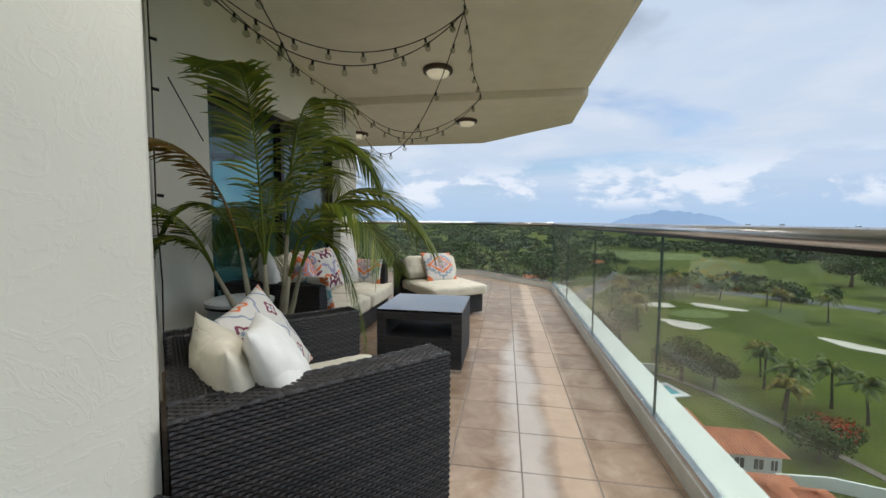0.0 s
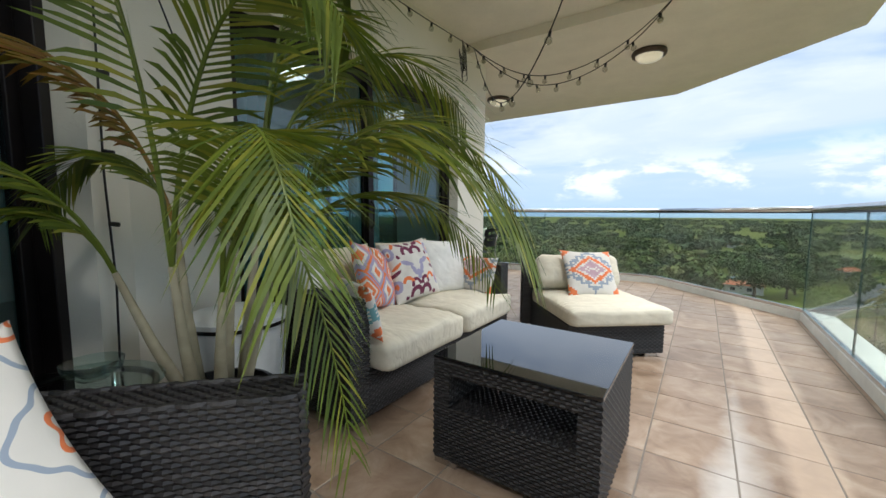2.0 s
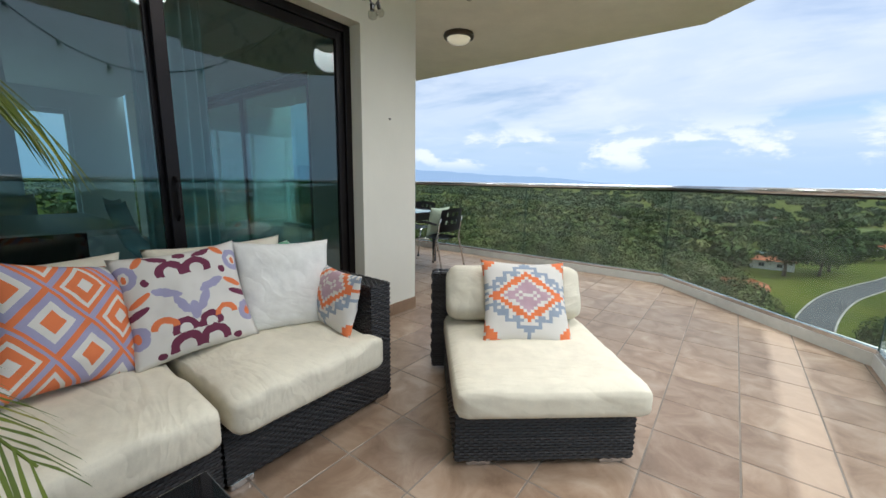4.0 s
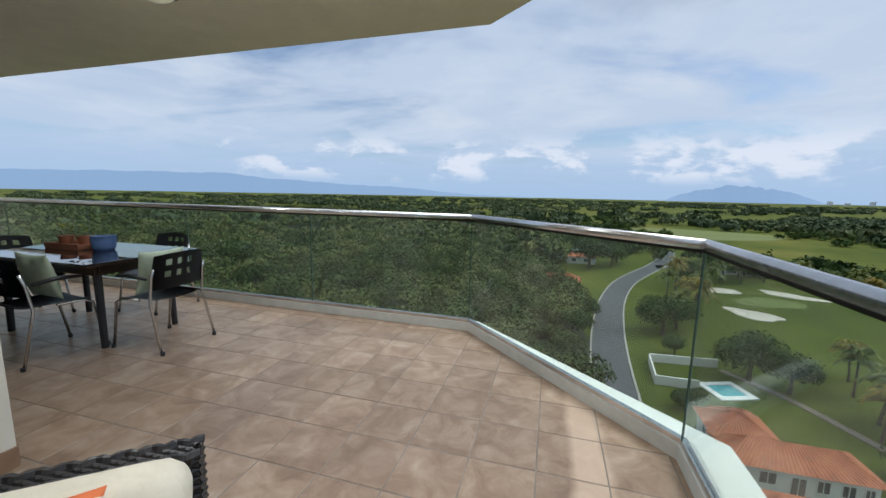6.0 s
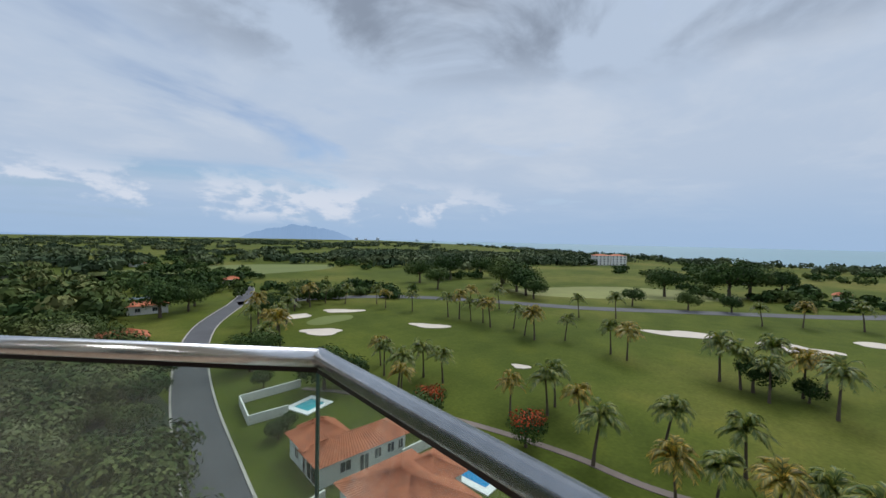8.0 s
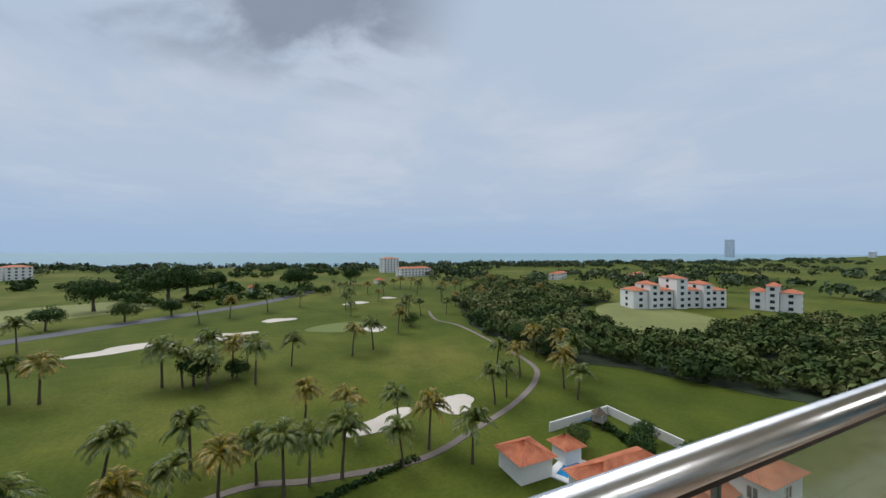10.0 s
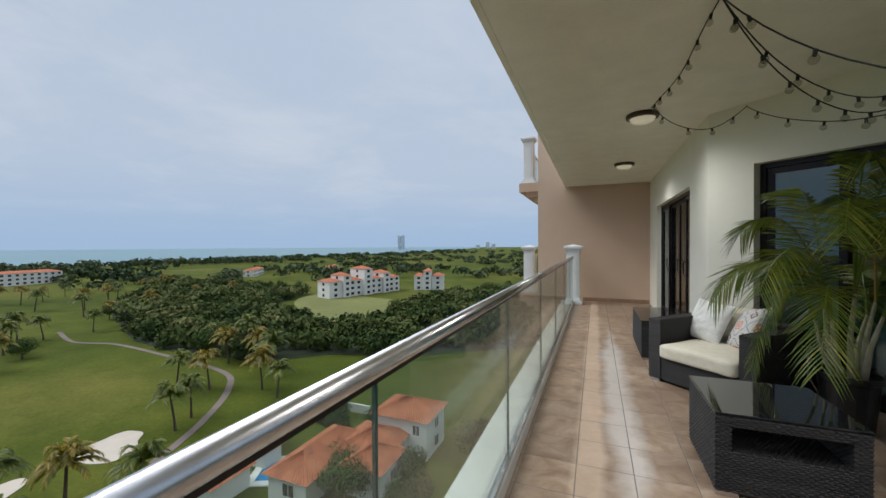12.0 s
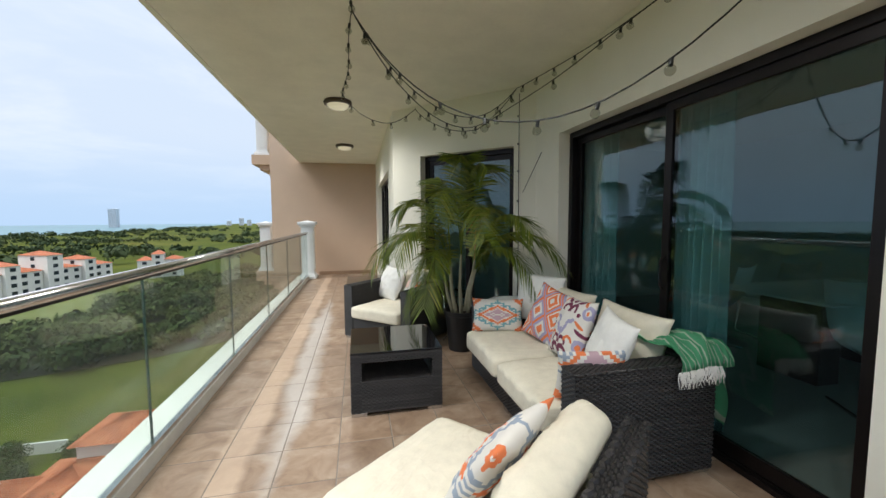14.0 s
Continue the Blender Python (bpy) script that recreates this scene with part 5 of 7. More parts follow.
# Fill light added below the domes, aimed down to keep halos off the soffit.
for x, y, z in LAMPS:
    ld = bpy.data.lights.new("lamp_fill", "SPOT")
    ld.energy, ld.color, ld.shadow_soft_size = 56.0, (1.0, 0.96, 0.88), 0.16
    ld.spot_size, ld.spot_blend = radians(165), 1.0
    lo = new("lamp_fill", ld)
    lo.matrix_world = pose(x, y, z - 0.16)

# ---- string lights ----
CABLE = plain("black_cable", (0.012, 0.012, 0.012), 0.6, grain=30)
BULB = clear_glass("bulb_glass", (0.82, 0.82, 0.78))
HK = dict(lamp=(0.14, 1.62, CEIL - 0.01), mid=(0.01, 3.50, CEIL - 0.01), beam=(0.02, 5.485, 2.80), corner=(-1.765, 2.28, 2.868), left=(-0.76, 1.345, 2.84),
          wall=(-1.905, 4.25, 2.81), pier=(-1.83, 5.485, 2.81), node=(-1.13, 2.78, 2.27))
runs = [("lamp", "mid", 0.07, 7), ("mid", "corner", 0.60, 10), ("mid", "corner", 0.50, 9), ("lamp", "left", 0.24, 4), ("left", "node", 0.10, 4),
        ("corner", "pier", 0.09, 10), ("mid", "beam", 0.05, 6), ("beam", "pier", 0.52, 9), ("beam", "pier", 0.43, 8),
        ("mid", "pier", 0.92, 9), ("node", "wall", 0.03, 3)]
for a, b, sag, n in runs:
    a, b = Vector(HK[a]), Vector(HK[b])
    st = tagged(new("string_light"), "black festoon cable with clear round bulbs under the soffit", "string light", "festoon strings")
    def at_(t):
        return a.lerp(b, t) + Vector((0.012 * math.sin(9 * t), 0, -4 * sag * t * (1 - t)))
    part("cable", tube([at_(k / 24) for k in range(25)], 0.0042, 6), CABLE, st, smooth=True)
    for k in range(n):
        p = at_((k + 0.5) / n)
        lean_ = Vector((rnd.uniform(-0.25, 0.25), rnd.uniform(-0.25, 0.25), -1)).normalized()
        part("socket", tube([p, p + lean_ * 0.032], 0.010, 8), CABLE, st)
        q = p + lean_ * 0.052
        g = bmesh.new()
        bmesh.ops.create_uvsphere(g, u_segments=12, v_segments=8, radius=0.024, matrix=Matrix.Translation(q))
        bl = part("bulb", g, BULB, st, smooth=True)
        bl.visible_shadow = False
    for hook in (a, b):
        part("hook", tube([hook + Vector((0, 0, 0.012)), hook, hook + Vector((0.012, 0, -0.008))], 0.005, 6), DARKFRAME, st)
# cable down the wall and its loose end
drop = tagged(new("wall_cable"), "black festoon cable hanging down the plaster wall to the floor", "cable")
part("cable", tube([(-1.775, 2.318, 2.80), (-1.772, 2.322, 2.0), (-1.778, 2.318, 1.2), (-1.768, 2.330, 0.75), (-1.772, 2.322, 0.35), (-1.755, 2.345, 0.01)], 0.0045, 6), CABLE, drop)
for z in (2.55, 2.25, 1.95, 1.62, 1.30, 1.0):
    part("socket", tube([(-1.772, 2.322, z), (-1.748, 2.348, z - 0.005)], 0.010, 8), CABLE, drop)
tang = tagged(new("cable_tangle"), "tangle of loose black festoon cable hanging from the pier corner", "cable")
for k in range(5):
    x, y = -1.88 + 0.02 * k, 5.40 - 0.05 * k
    part("cable", tube([(x, y, 2.79), (x + 0.03, y - 0.03, 2.62 - 0.04 * k), (x + 0.05, y - 0.05, 2.45 + 0.03 * k), (x + 0.02, y - 0.09, 2.40 + 0.05 * k), (x, y - 0.06, 2.68)], 0.004, 6), CABLE, tang)
# thin stick stuck in the wall by the palm
stick = tagged(part("thin_stick", tube([(-1.69, 2.62, 1.69), (-1.915, 2.585, 2.12)], 0.004, 6), CABLE), "thin dark stick leaning on the wall above the palm", "stick")
# small dark plug in the pier
tagged(part("wall_plug", lathe([(0, 0.0), (0.008, 0.0), (0.008, 0.004), (0, 0.005)], 10), BLACKPLASTIC), "small dark plug in the pier wall", "wall plug").matrix_basis = pose(-1.919, 5.62, 1.63, 0, 90, 0)
# ring bolt on the pier
rb = tagged(part("ring_bolt", tube([(-1.905, 5.47 + 0.018 * math.cos(a), 0.33 + 0.018 * math.sin(a)) for a in [k * math.pi / 8 for k in range(17)]], 0.004, 6), STEEL), "small metal ring bolted low on the pier", "ring bolt")

# ---- the land below ----
def ground_material():
    m, n, l, b = material("grass_land", 0.9)
    pos = n.new("ShaderNodeNewGeometry").outputs["Position"]
    a = tex(n, l, "ShaderNodeTexNoise", pos, Scale=0.012, Detail=6, Roughness=0.6).outputs["Fac"]
    f = tex(n, l, "ShaderNodeTexNoise", pos, Scale=0.10, Detail=6, Roughness=0.65).outputs["Fac"]
    g = tex(n, l, "ShaderNodeTexNoise", pos, Scale=1.6, Detail=4).outputs["Fac"]
    c = ramp(n, l, a, [(0.30, (0.048, 0.066, 0.008)), (0.50, (0.074, 0.092, 0.012)), (0.66, (0.125, 0.122, 0.025))])
    c = mixed(n, l, 0.8, c, ramp(n, l, f, [(0.30, (0.66, 0.72, 0.6)), (0.55, (1, 1, 1)), (0.75, (1.25, 1.15, 1.0))]), "MULTIPLY")
    c = mixed(n, l, 0.5, c, ramp(n, l, g, [(0.3, (0.7, 0.7, 0.7)), (0.7, (1.15, 1.15, 1.1))]), "MULTIPLY")
    l.new(c, b.inputs["Base Color"])
    b.inputs["Specular IOR Level"].default_value = 0.08
    bump(n, l, b, f, 0.3, 0.6)
    return m


GRASS = ground_material()
SAND = plain("bunker_sand", (0.52, 0.46, 0.38), 0.95, grain=0.8, vary=0.12)
ASPHALT = plain("asphalt", (0.075, 0.075, 0.078), 0.85, grain=0.9, vary=0.25)
CONCRETE = plain("pale_concrete", (0.36, 0.33, 0.29), 0.85, grain=1.2, vary=0.25)
PATHGREY = plain("worn_path", (0.18, 0.145, 0.12), 0.9, grain=1.2, vary=0.3)
# Woodland floor colour is kept dark to hold the shade under the canopy.
FORESTSHADE = plain("forest_floor_shade", (0.022, 0.034, 0.010), 1.0, grain=0.5, vary=0.4)
GREEN = plain("putting_green", (0.105, 0.13, 0.020), 0.9, grain=0.4, vary=0.12)
DRYFIELD = plain("dry_field", (0.17, 0.18, 0.045), 0.95, grain=0.3, vary=0.25)
HOUSEWHITE = plain("house_white", (0.74, 0.73, 0.69), 0.8, grain=2, vary=0.1)
WINDOWDARK = plain("house_window", (0.03, 0.04, 0.05), 0.1, grain=2)
POOL = plain("pool_water", (0.02, 0.22, 0.46), 0.05, grain=1.5, vary=0.15)
POOL2 = plain("pool_water_pale", (0.08, 0.40, 0.44), 0.05, grain=1.5, vary=0.15)


def roof_material():
    m, n, l, b = material("clay_roof", 0.8)
    co = n.new("ShaderNodeTexCoord").outputs["Object"]
    big = tex(n, l, "ShaderNodeTexNoise", co, Scale=0.7, Detail=6, Roughness=0.7).outputs["Fac"]
    fine = tex(n, l, "ShaderNodeTexNoise", co, Scale=9, Detail=4).outputs["Fac"]
    c = ramp(n, l, big, [(0.3, (0.25, 0.075, 0.030)), (0.5, (0.42, 0.125, 0.050)), (0.72, (0.52, 0.20, 0.09))])
    c = mixed(n, l, 0.7, c, ramp(n, l, fine, [(0.3, (0.6, 0.6, 0.6)), (0.7, (1.2, 1.2, 1.2))]), "MULTIPLY")
    l.new(c, b.inputs["Base Color"])
    bump(n, l, b, fine, 0.5, 0.05)
    return m


ROOF = roof_material()
bm = bmesh.new()
bmesh.ops.create_circle(bm, cap_ends=True, segments=96, radius=4900, matrix=Matrix.Translation((0, 0, GROUND)))
ground = structure(part("ground", bm, GRASS), "green golf course land reaching to the horizon", "ground")

SEA = plain("sea_water", (0.10, 0.22, 0.25), 0.30, grain=0.004, vary=0.12, relief=0.0)
coast = [(2600, 4100), (1544, 1500), (1080, 760), (866, 470), (735, 220), (715, 0), (650, -170), (690, -330), (665, -470), (690, -700), (640, -1100), (760, -2000), (1300, -4600)]
rim = [(4850 * math.cos(a), 4850 * math.sin(a)) for a in [radians(-72 + k * 6) for k in range(22)]]
structure(part("water", prism(coast + rim, GROUND + 0.1, GROUND + 0.6), SEA), "flat turquoise grey sea under the horizon", "water")


def ribbon(name, pts, width, mat, label, category, z=0.06, kerb=None):
    """A road or path along plan points, rounded between them."""
    p = [Vector(q) for q in pts]
    fine = []
    for i in range(len(p) - 1):
        a, b, c, d = p[max(i - 1, 0)], p[i], p[i + 1], p[min(i + 2, len(p) - 1)]
        for k in range(8):
            t = k / 8
            fine.append(0.5 * ((2 * b) + (c - a) * t + (2 * a - 5 * b + 4 * c - d) * t * t + (3 * b - a - 3 * c + d) * t ** 3))
    fine.append(p[-1])
    def strip(off0, off1, h, bm):
        rows = []
        for i, q in enumerate(fine):
            d = (fine[min(i + 1, len(fine) - 1)] - fine[max(i - 1, 0)]).normalized()
            nn = Vector((-d.y, d.x))
            rows.append([bm.verts.new((*(q + nn * o), GROUND + zz)) for o, zz in ((off0, -0.1), (off0, h), (off1, h), (off1, -0.1))])
        for a, b in zip(rows, rows[1:]):
            for k in range(3):
                bm.faces.new((a[k], b[k], b[k + 1], a[k + 1]))
        return bm
    ob = structure(part(name, strip(-width / 2, width / 2, z, bmesh.new()), mat), label, category)
    if kerb:
        for s in (-1, 1):
            part("kerb", strip(s * width / 2, s * (width / 2 + 0.35), z + 0.12, bmesh.new()), kerb, ob)
    return ob


ribbon("road", [(12, -20), (11, 20), (10.3, 45), (11, 60), (12.5, 80), (15, 100), (19, 122), (26, 146), (36, 168), (45, 186), (56, 215), (62, 250), (40, 300)], 6.2, ASPHALT, "grey asphalt street curving away between grass verges", "road", kerb=CONCRETE)
ribbon("road", [(45, 186), (70, 182), (92, 176), (118, 158), (140, 128), (160, 92), (182, 66), (205, 40), (240, 5), (300, -30)], 9.0, ASPHALT, "wide grey road across the golf course", "road")
ribbon("pavement", [(30, 78), (36, 70), (41, 58), (46, 44), (49, 32), (50, 22), (54, 9), (52, 0), (51, -14), (56, -26), (62, -38), (71, -50), (82, -57), (110, -61), (135, -63), (150, -60), (172, -66)], 1.3, PATHGREY, "narrow pale cart path winding past the palms", "path", 0.08)


def blob(cx, cy, rx, ry, rot, seed, mat, name, label, category, z=0.05, wob=0.28):
    rn = random.Random(seed)
    ph = [rn.uniform(0, 6.28) for _ in range(4)]
    pts = []
    for k in range(40):
        a = 2 * math.pi * k / 40
        r = 1 + wob * (0.6 * math.sin(2 * a + ph[0]) + 0.5 * math.sin(3 * a + ph[1]) + 0.25 * math.sin(5 * a + ph[2]))
        x, y = rx * r * math.cos(a), ry * r * math.sin(a)
        c, s = math.cos(radians(rot)), math.sin(radians(rot))
        pts.append((cx + c * x - s * y, cy + s * x + c * y))
    return structure(part(name, prism(pts, GROUND - 0.2, GROUND + z), mat), label, category)


bunkers = [(143, 43, 5, 12, 20), (149, 18, 6, 9, 30), (175, 1, 4, 7, 25), (84, 104, 3.2, 6.5, 25), (74, 59, 1.6, 2.0, 0), (64.5, -12, 2.6, 6.5, 20), (66.5, -27, 3.4, 5.2, 20),
           (141, -31, 5, 4, 40), (214, -40, 5, 7, 20), (230, -63, 4, 5, 10), (53, 145, 7, 4, 15), (73, 145, 7, 4, -30), (52, 118, 6.5, 4, -25)]
for k, (x, y, rx, ry, rot) in enumerate(bunkers):
    blob(x, y, rx, ry, rot, 30 + k, SAND, "bunker", "pale sand bunker in the mown grass", "bunker", 0.12)
for k, (x, y, rx, ry, rot) in enumerate([(62, 133, 9, 6, 20), (150, -20, 9, 12, 0)]):
    blob(x, y, rx, ry, rot, 60 + k, GREEN, "putting_green", "close mown green on the golf course", "green", 0.04, 0.12)
for k, (x, y, rx, ry, rot) in enumerate([(110, -150, 55, 24, -35), (230, 100, 60, 30, -40), (-170, 245, 60, 18, 10), (-40, 330, 90, 25, 5), (70, 360, 120, 50, 10)]):
    blob(x, y, rx, ry, rot, 70 + k, DRYFIELD if k != 4 else GREEN, "field", "open yellow-green field between the trees", "field", 0.05, 0.15)
lagoon = blob(24, 226, 13, 6, 10, 90, plain("pond_water", (0.22, 0.27, 0.30), 0.1, grain=0.2), "water", "small pale lagoon past the trees", "pond", 0.15, 0.2)


# -- foliage built of many small leaf clumps --
def leaf_clumps(name, trees, quads, size, mat, rn, trunk=None, lumps=7):
    """One mesh of crowns: trees is a list of (x, y, z, radius, height)."""
    V, T = [], np.array(trees, float)
    nt = len(T)
    lump_dir = rn.normal(size=(nt, lumps, 3))
    lump_dir[:, :, 2] = np.abs(lump_dir[:, :, 2]) * 0.7
    lump_dir /= np.linalg.norm(lump_dir, axis=2, keepdims=True)
    lump_r = rn.uniform(0.42, 0.72, size=(nt, lumps))
    k = rn.integers(0, lumps, size=(nt, quads))
    d = rn.normal(size=(nt, quads, 3))
    d[:, :, 2] = np.where(d[:, :, 2] < 0, d[:, :, 2] * 0.45, d[:, :, 2])
    d /= np.linalg.norm(d, axis=2, keepdims=True)
    ii = np.arange(nt)[:, None]
    centre = lump_dir[ii, k] * 0.52
    p = centre + d * lump_r[ii, k][..., None] * rn.uniform(0.75, 1.06, size=(nt, quads, 1))
    p[:, :, 2] = (p[:, :, 2] + 0.55) / 1.65
    p = p * np.stack([T[:, 3], T[:, 3], T[:, 4]], 1)[:, None, :] + T[:, None, :3]
    nrm = d + rn.normal(scale=0.28, size=d.shape)
    nrm /= np.linalg.norm(nrm, axis=2, keepdims=True)
    ref = rn.normal(size=d.shape)
    u = np.cross(nrm, ref)
    u /= np.linalg.norm(u, axis=2, keepdims=True)
    w = np.cross(nrm, u)
    s = (size * T[:, 3] / T[:, 3].mean())[:, None, None] * rn.uniform(0.55, 1.25, size=(nt, quads, 1))
    bend = nrm * s * 0.22
    quad = np.stack([p - u * s + bend * -1, p - w * s * 0.55, p + u * s - bend, p + w * s * 0.55], 2).reshape(-1, 3)
    me = bpy.data.meshes.new(name)
    nq = nt * quads
    me.vertices.add(nq * 4)
    me.vertices.foreach_set("co", quad.astype(np.float32).ravel())
    me.loops.add(nq * 4)
    me.loops.foreach_set("vertex_index", np.arange(nq * 4, dtype=np.int32))
    me.polygons.add(nq)
    me.polygons.foreach_set("loop_start", np.arange(0, nq * 4, 4, dtype=np.int32))
    me.polygons.foreach_set("loop_total", np.full(nq, 4, dtype=np.int32))
    me.update(calc_edges=True)
    me.materials.append(mat)
    return me


def foliage_material(name, dark, mid, light, scale=0.06):
    m, n, l, b = material(name, 0.75)
    geo = n.new("ShaderNodeNewGeometry")
    pos = geo.outputs["Position"]
    patch = tex(n, l, "ShaderNodeTexNoise", pos, Scale=scale, Detail=3, Roughness=0.55).outputs["Fac"]
    c = ramp(n, l, patch, [(0.36, dark), (0.5, mid), (0.64, light)])
    v = ramp(n, l, geo.outputs["Random Per Island"], [(0.0, (0.6, 0.62, 0.6)), (1.0, (1.35, 1.3, 1.2))])
    l.new(mixed(n, l, 0.5, c, v, "MULTIPLY"), b.inputs["Base Color"])
    b.inputs["Specular IOR Level"].default_value = 0.12
    return m


WOODS = foliage_material("woodland_leaves", (0.028, 0.048, 0.012), (0.062, 0.088, 0.022), (0.140, 0.148, 0.052), 0.07)
WOODS_OLIVE = foliage_material("olive_leaves", (0.075, 0.095, 0.035), (0.12, 0.135, 0.055), (0.19, 0.19, 0.10), 0.16)
TREELEAF = foliage_material("tree_leaves", (0.020, 0.042, 0.010), (0.036, 0.066, 0.015), (0.070, 0.098, 0.024), 0.05)
# Paler, greyer tree tones: distance haze is put into the leaf colour.
HAZELEAF = foliage_material("hazed_leaves", (0.040, 0.062, 0.030), (0.060, 0.084, 0.038), (0.095, 0.115, 0.052), 0.012)
RED = foliage_material("flame_flowers", (0.30, 0.035, 0.012), (0.40, 0.06, 0.02), (0.22, 0.06, 0.02), 0.5)
BARK = plain("bark", (0.10, 0.075, 0.05), 0.9, grain=4, vary=0.3)
rn = np.random.default_rng(7)


def inside(poly, x, y):
    hit = False
    for (x0, y0), (x1, y1) in zip(poly, poly[1:] + poly[:1]):
        if (y0 > y) != (y1 > y) and x < (x1 - x0) * (y - y0) / (y1 - y0) + x0:
            hit = not hit
    return hit


def scatter(poly, step, rmin, rmax, h, holes=(), near=None):
    """Trees at uneven spacing inside a plan polygon."""
    xs, ys = [p[0] for p in poly], [p[1] for p in poly]
    out = []
    y = min(ys)
    while y < max(ys):
        x = min(xs)
        while x < max(xs):
            px, py = x + rn.uniform(-0.45, 0.45) * step, y + rn.uniform(-0.45, 0.45) * step
            if inside(poly, px, py) and not any(((px - a) / c) ** 2 + ((py - b) / d) ** 2 < 1 for a, b, c, d in holes):
                r = rn.uniform(rmin, rmax)
                out.append((px, py, GROUND, r, h * r / rmax * rn.uniform(0.8, 1.15)))
            x += step
        y += step
    return out


def woods(trees, quads, size, mat, label):
    me = leaf_clumps("woodland", trees, quads, size, mat, rn)
    return tagged(new("woodland", me), label, "woodland", kind="stuff")


west = [(7, 38), (8.5, 60), (9.5, 85), (7, 105), (8, 130), (2, 150), (-30, 190), (-120, 215), (-260, 190), (-300, 60), (-130, 20), (-40, 14), (-12, 22)]
structure(part("ground", prism(west, GROUND - 0.2, GROUND + 0.1), FORESTSHADE), "woodland floor with canopy shade in its dark colour", "ground")
near_w = [(7, 38), (8.5, 60), (9.5, 85), (7, 105), (8, 130), (2, 150), (-40, 150), (-75, 110), (-90, 50), (-40, 14), (-12, 22)]
woods(scatter(near_w, 6.2, 2.6, 6.6, 10.5), 1500, 0.33, WOODS, "dense green tropical woodland below the tower")
woods(scatter([(-40, 150), (2, 150), (-30, 190), (-120, 215), (-260, 190), (-300, 60), (-130, 20), (-60, 24), (-90, 50), (-75, 110)], 7.0, 3.4, 6.4, 9.0, [(-170, 245, 55, 16)]), 420, 0.58, WOODS, "dense green tropical woodland further off")
woods(scatter([(-12, 60), (6, 66), (6, 120), (-20, 135), (-26, 90)], 8.0, 3.8, 5.6, 10, ()), 1500, 0.27, WOODS_OLIVE, "olive grey tree crowns along the street")
woods(scatter([(-30, 200), (2, 160), (8, 230), (-40, 430), (-300, 520), (-560, 460), (-560, 120), (-300, 60), (-260, 195), (-120, 220)], 12, 6, 9, 10, [(-170, 245, 60, 18), (-40, 330, 90, 25)]), 110, 1.6, WOODS, "rolling green woodland towards the hills")
structure(part("ground", prism([(-30, 200), (2, 160), (-40, 430), (-300, 520), (-560, 460), (-560, 120), (-260, 190), (-120, 215)], GROUND - 0.2, GROUND + 0.03), FORESTSHADE), "floor under the far woodland, canopy shade in its colour", "ground")
southw = [(135, -68), (200, -95), (265, -150), (330, -190), (230, -200), (165, -180), (140, -120), (86, -108), (75, -125), (90, -150), (60, -230), (20, -250), (2, -180), (12, -110), (43, -86), (68, -77), (78, -66), (112, -64)]
structure(part("ground", prism(southw, GROUND - 0.2, GROUND + 0.1), FORESTSHADE), "floor of the southern woods, canopy shade in its dark colour", "ground")
woods(scatter(southw, 6.2, 3.0, 5.2, 7.5), 220, 0.75, WOODS, "dark green woods between the fairways and the white flats")
# far belts out to the horizon
belts = []
for k in range(900):
    a = radians(rn.uniform(-50, 130))
    d = rn.uniform(360, 2400)
    belts.append((d, a))
far_trees = []
for d, a in belts:
    x, y = -d * math.sin(a), d * math.cos(a)
    if x > 0 and (x > 0.60 * y + 330 or noise.noise(Vector((x * 0.006, y * 0.006, 0.3))) < 0.05 and d < 1100):
        continue
    for _ in range(4):
        far_trees.append((x + rn.uniform(-40, 40), y + rn.uniform(-16, 16), GROUND, rn.uniform(8, 15), rn.uniform(7, 11)))
for k in range(520):
    a, d = radians(rn.uniform(26, 63)), rn.uniform(480, 800)
    far_trees.append((d * math.sin(a), d * math.cos(a), GROUND, rn.uniform(8, 14), rn.uniform(6, 10)))
woods(far_trees, 60, 3.2, HAZELEAF, "far dark tree belts on the plain")
coastal = []
for k in range(420):
    t = rn.uniform(0, 1)
    i = min(int(t * 10), 9)
    f = t * 10 - i
    x = coast[i + 1][0] + (coast[i + 2][0] - coast[i + 1][0]) * f
    y = coast[i + 1][1] + (coast[i + 2][1] - coast[i + 1][1]) * f
    coastal.append((x * 0.97 - abs(rn.normal(scale=60)), y * 0.97 + rn.normal(scale=12), GROUND, rn.uniform(6, 14), rn.uniform(7, 13)))
for k in range(700):
    a = radians(rn.uniform(-172, -112))
    d = rn.uniform(330, 1700)
    x, y = -d * math.sin(a), d * math.cos(a)
    if x > 600 or noise.noise(Vector((x * 0.008, y * 0.008, 1.3))) < 0.0:
        continue
    coastal.append((x, y, GROUND, rn.uniform(6, 13), rn.uniform(6, 12)))
woods(coastal, 60, 2.4, HAZELEAF, "dark trees along the coast")


# scattered trees and belts over the middle distance
mid = []
for k in range(520):
    a, d = radians(rn.uniform(-100, 8)), rn.uniform(190, 620)
    x, y = -d * math.sin(a), d * math.cos(a)
    if noise.noise(Vector((x * 0.011, y * 0.011, 4.7))) < 0.10 or x > 640:
        continue
    for _ in range(3):
        mid.append((x + rn.uniform(-14, 14), y + rn.uniform(-7, 7), GROUND, rn.uniform(3.0, 6.5), rn.uniform(4, 8)))
woods(mid, 110, 1.2, TREELEAF, "clumps of dark trees between the fairways")


# -- single trees --
def tree_mesh(seed, quads=2200):
    g = np.random.default_rng(seed)
    return leaf_clumps("crown", [(0, 0, 1.6, 4.0, 6.0)], quads, 0.27, TREELEAF, g, lumps=10)


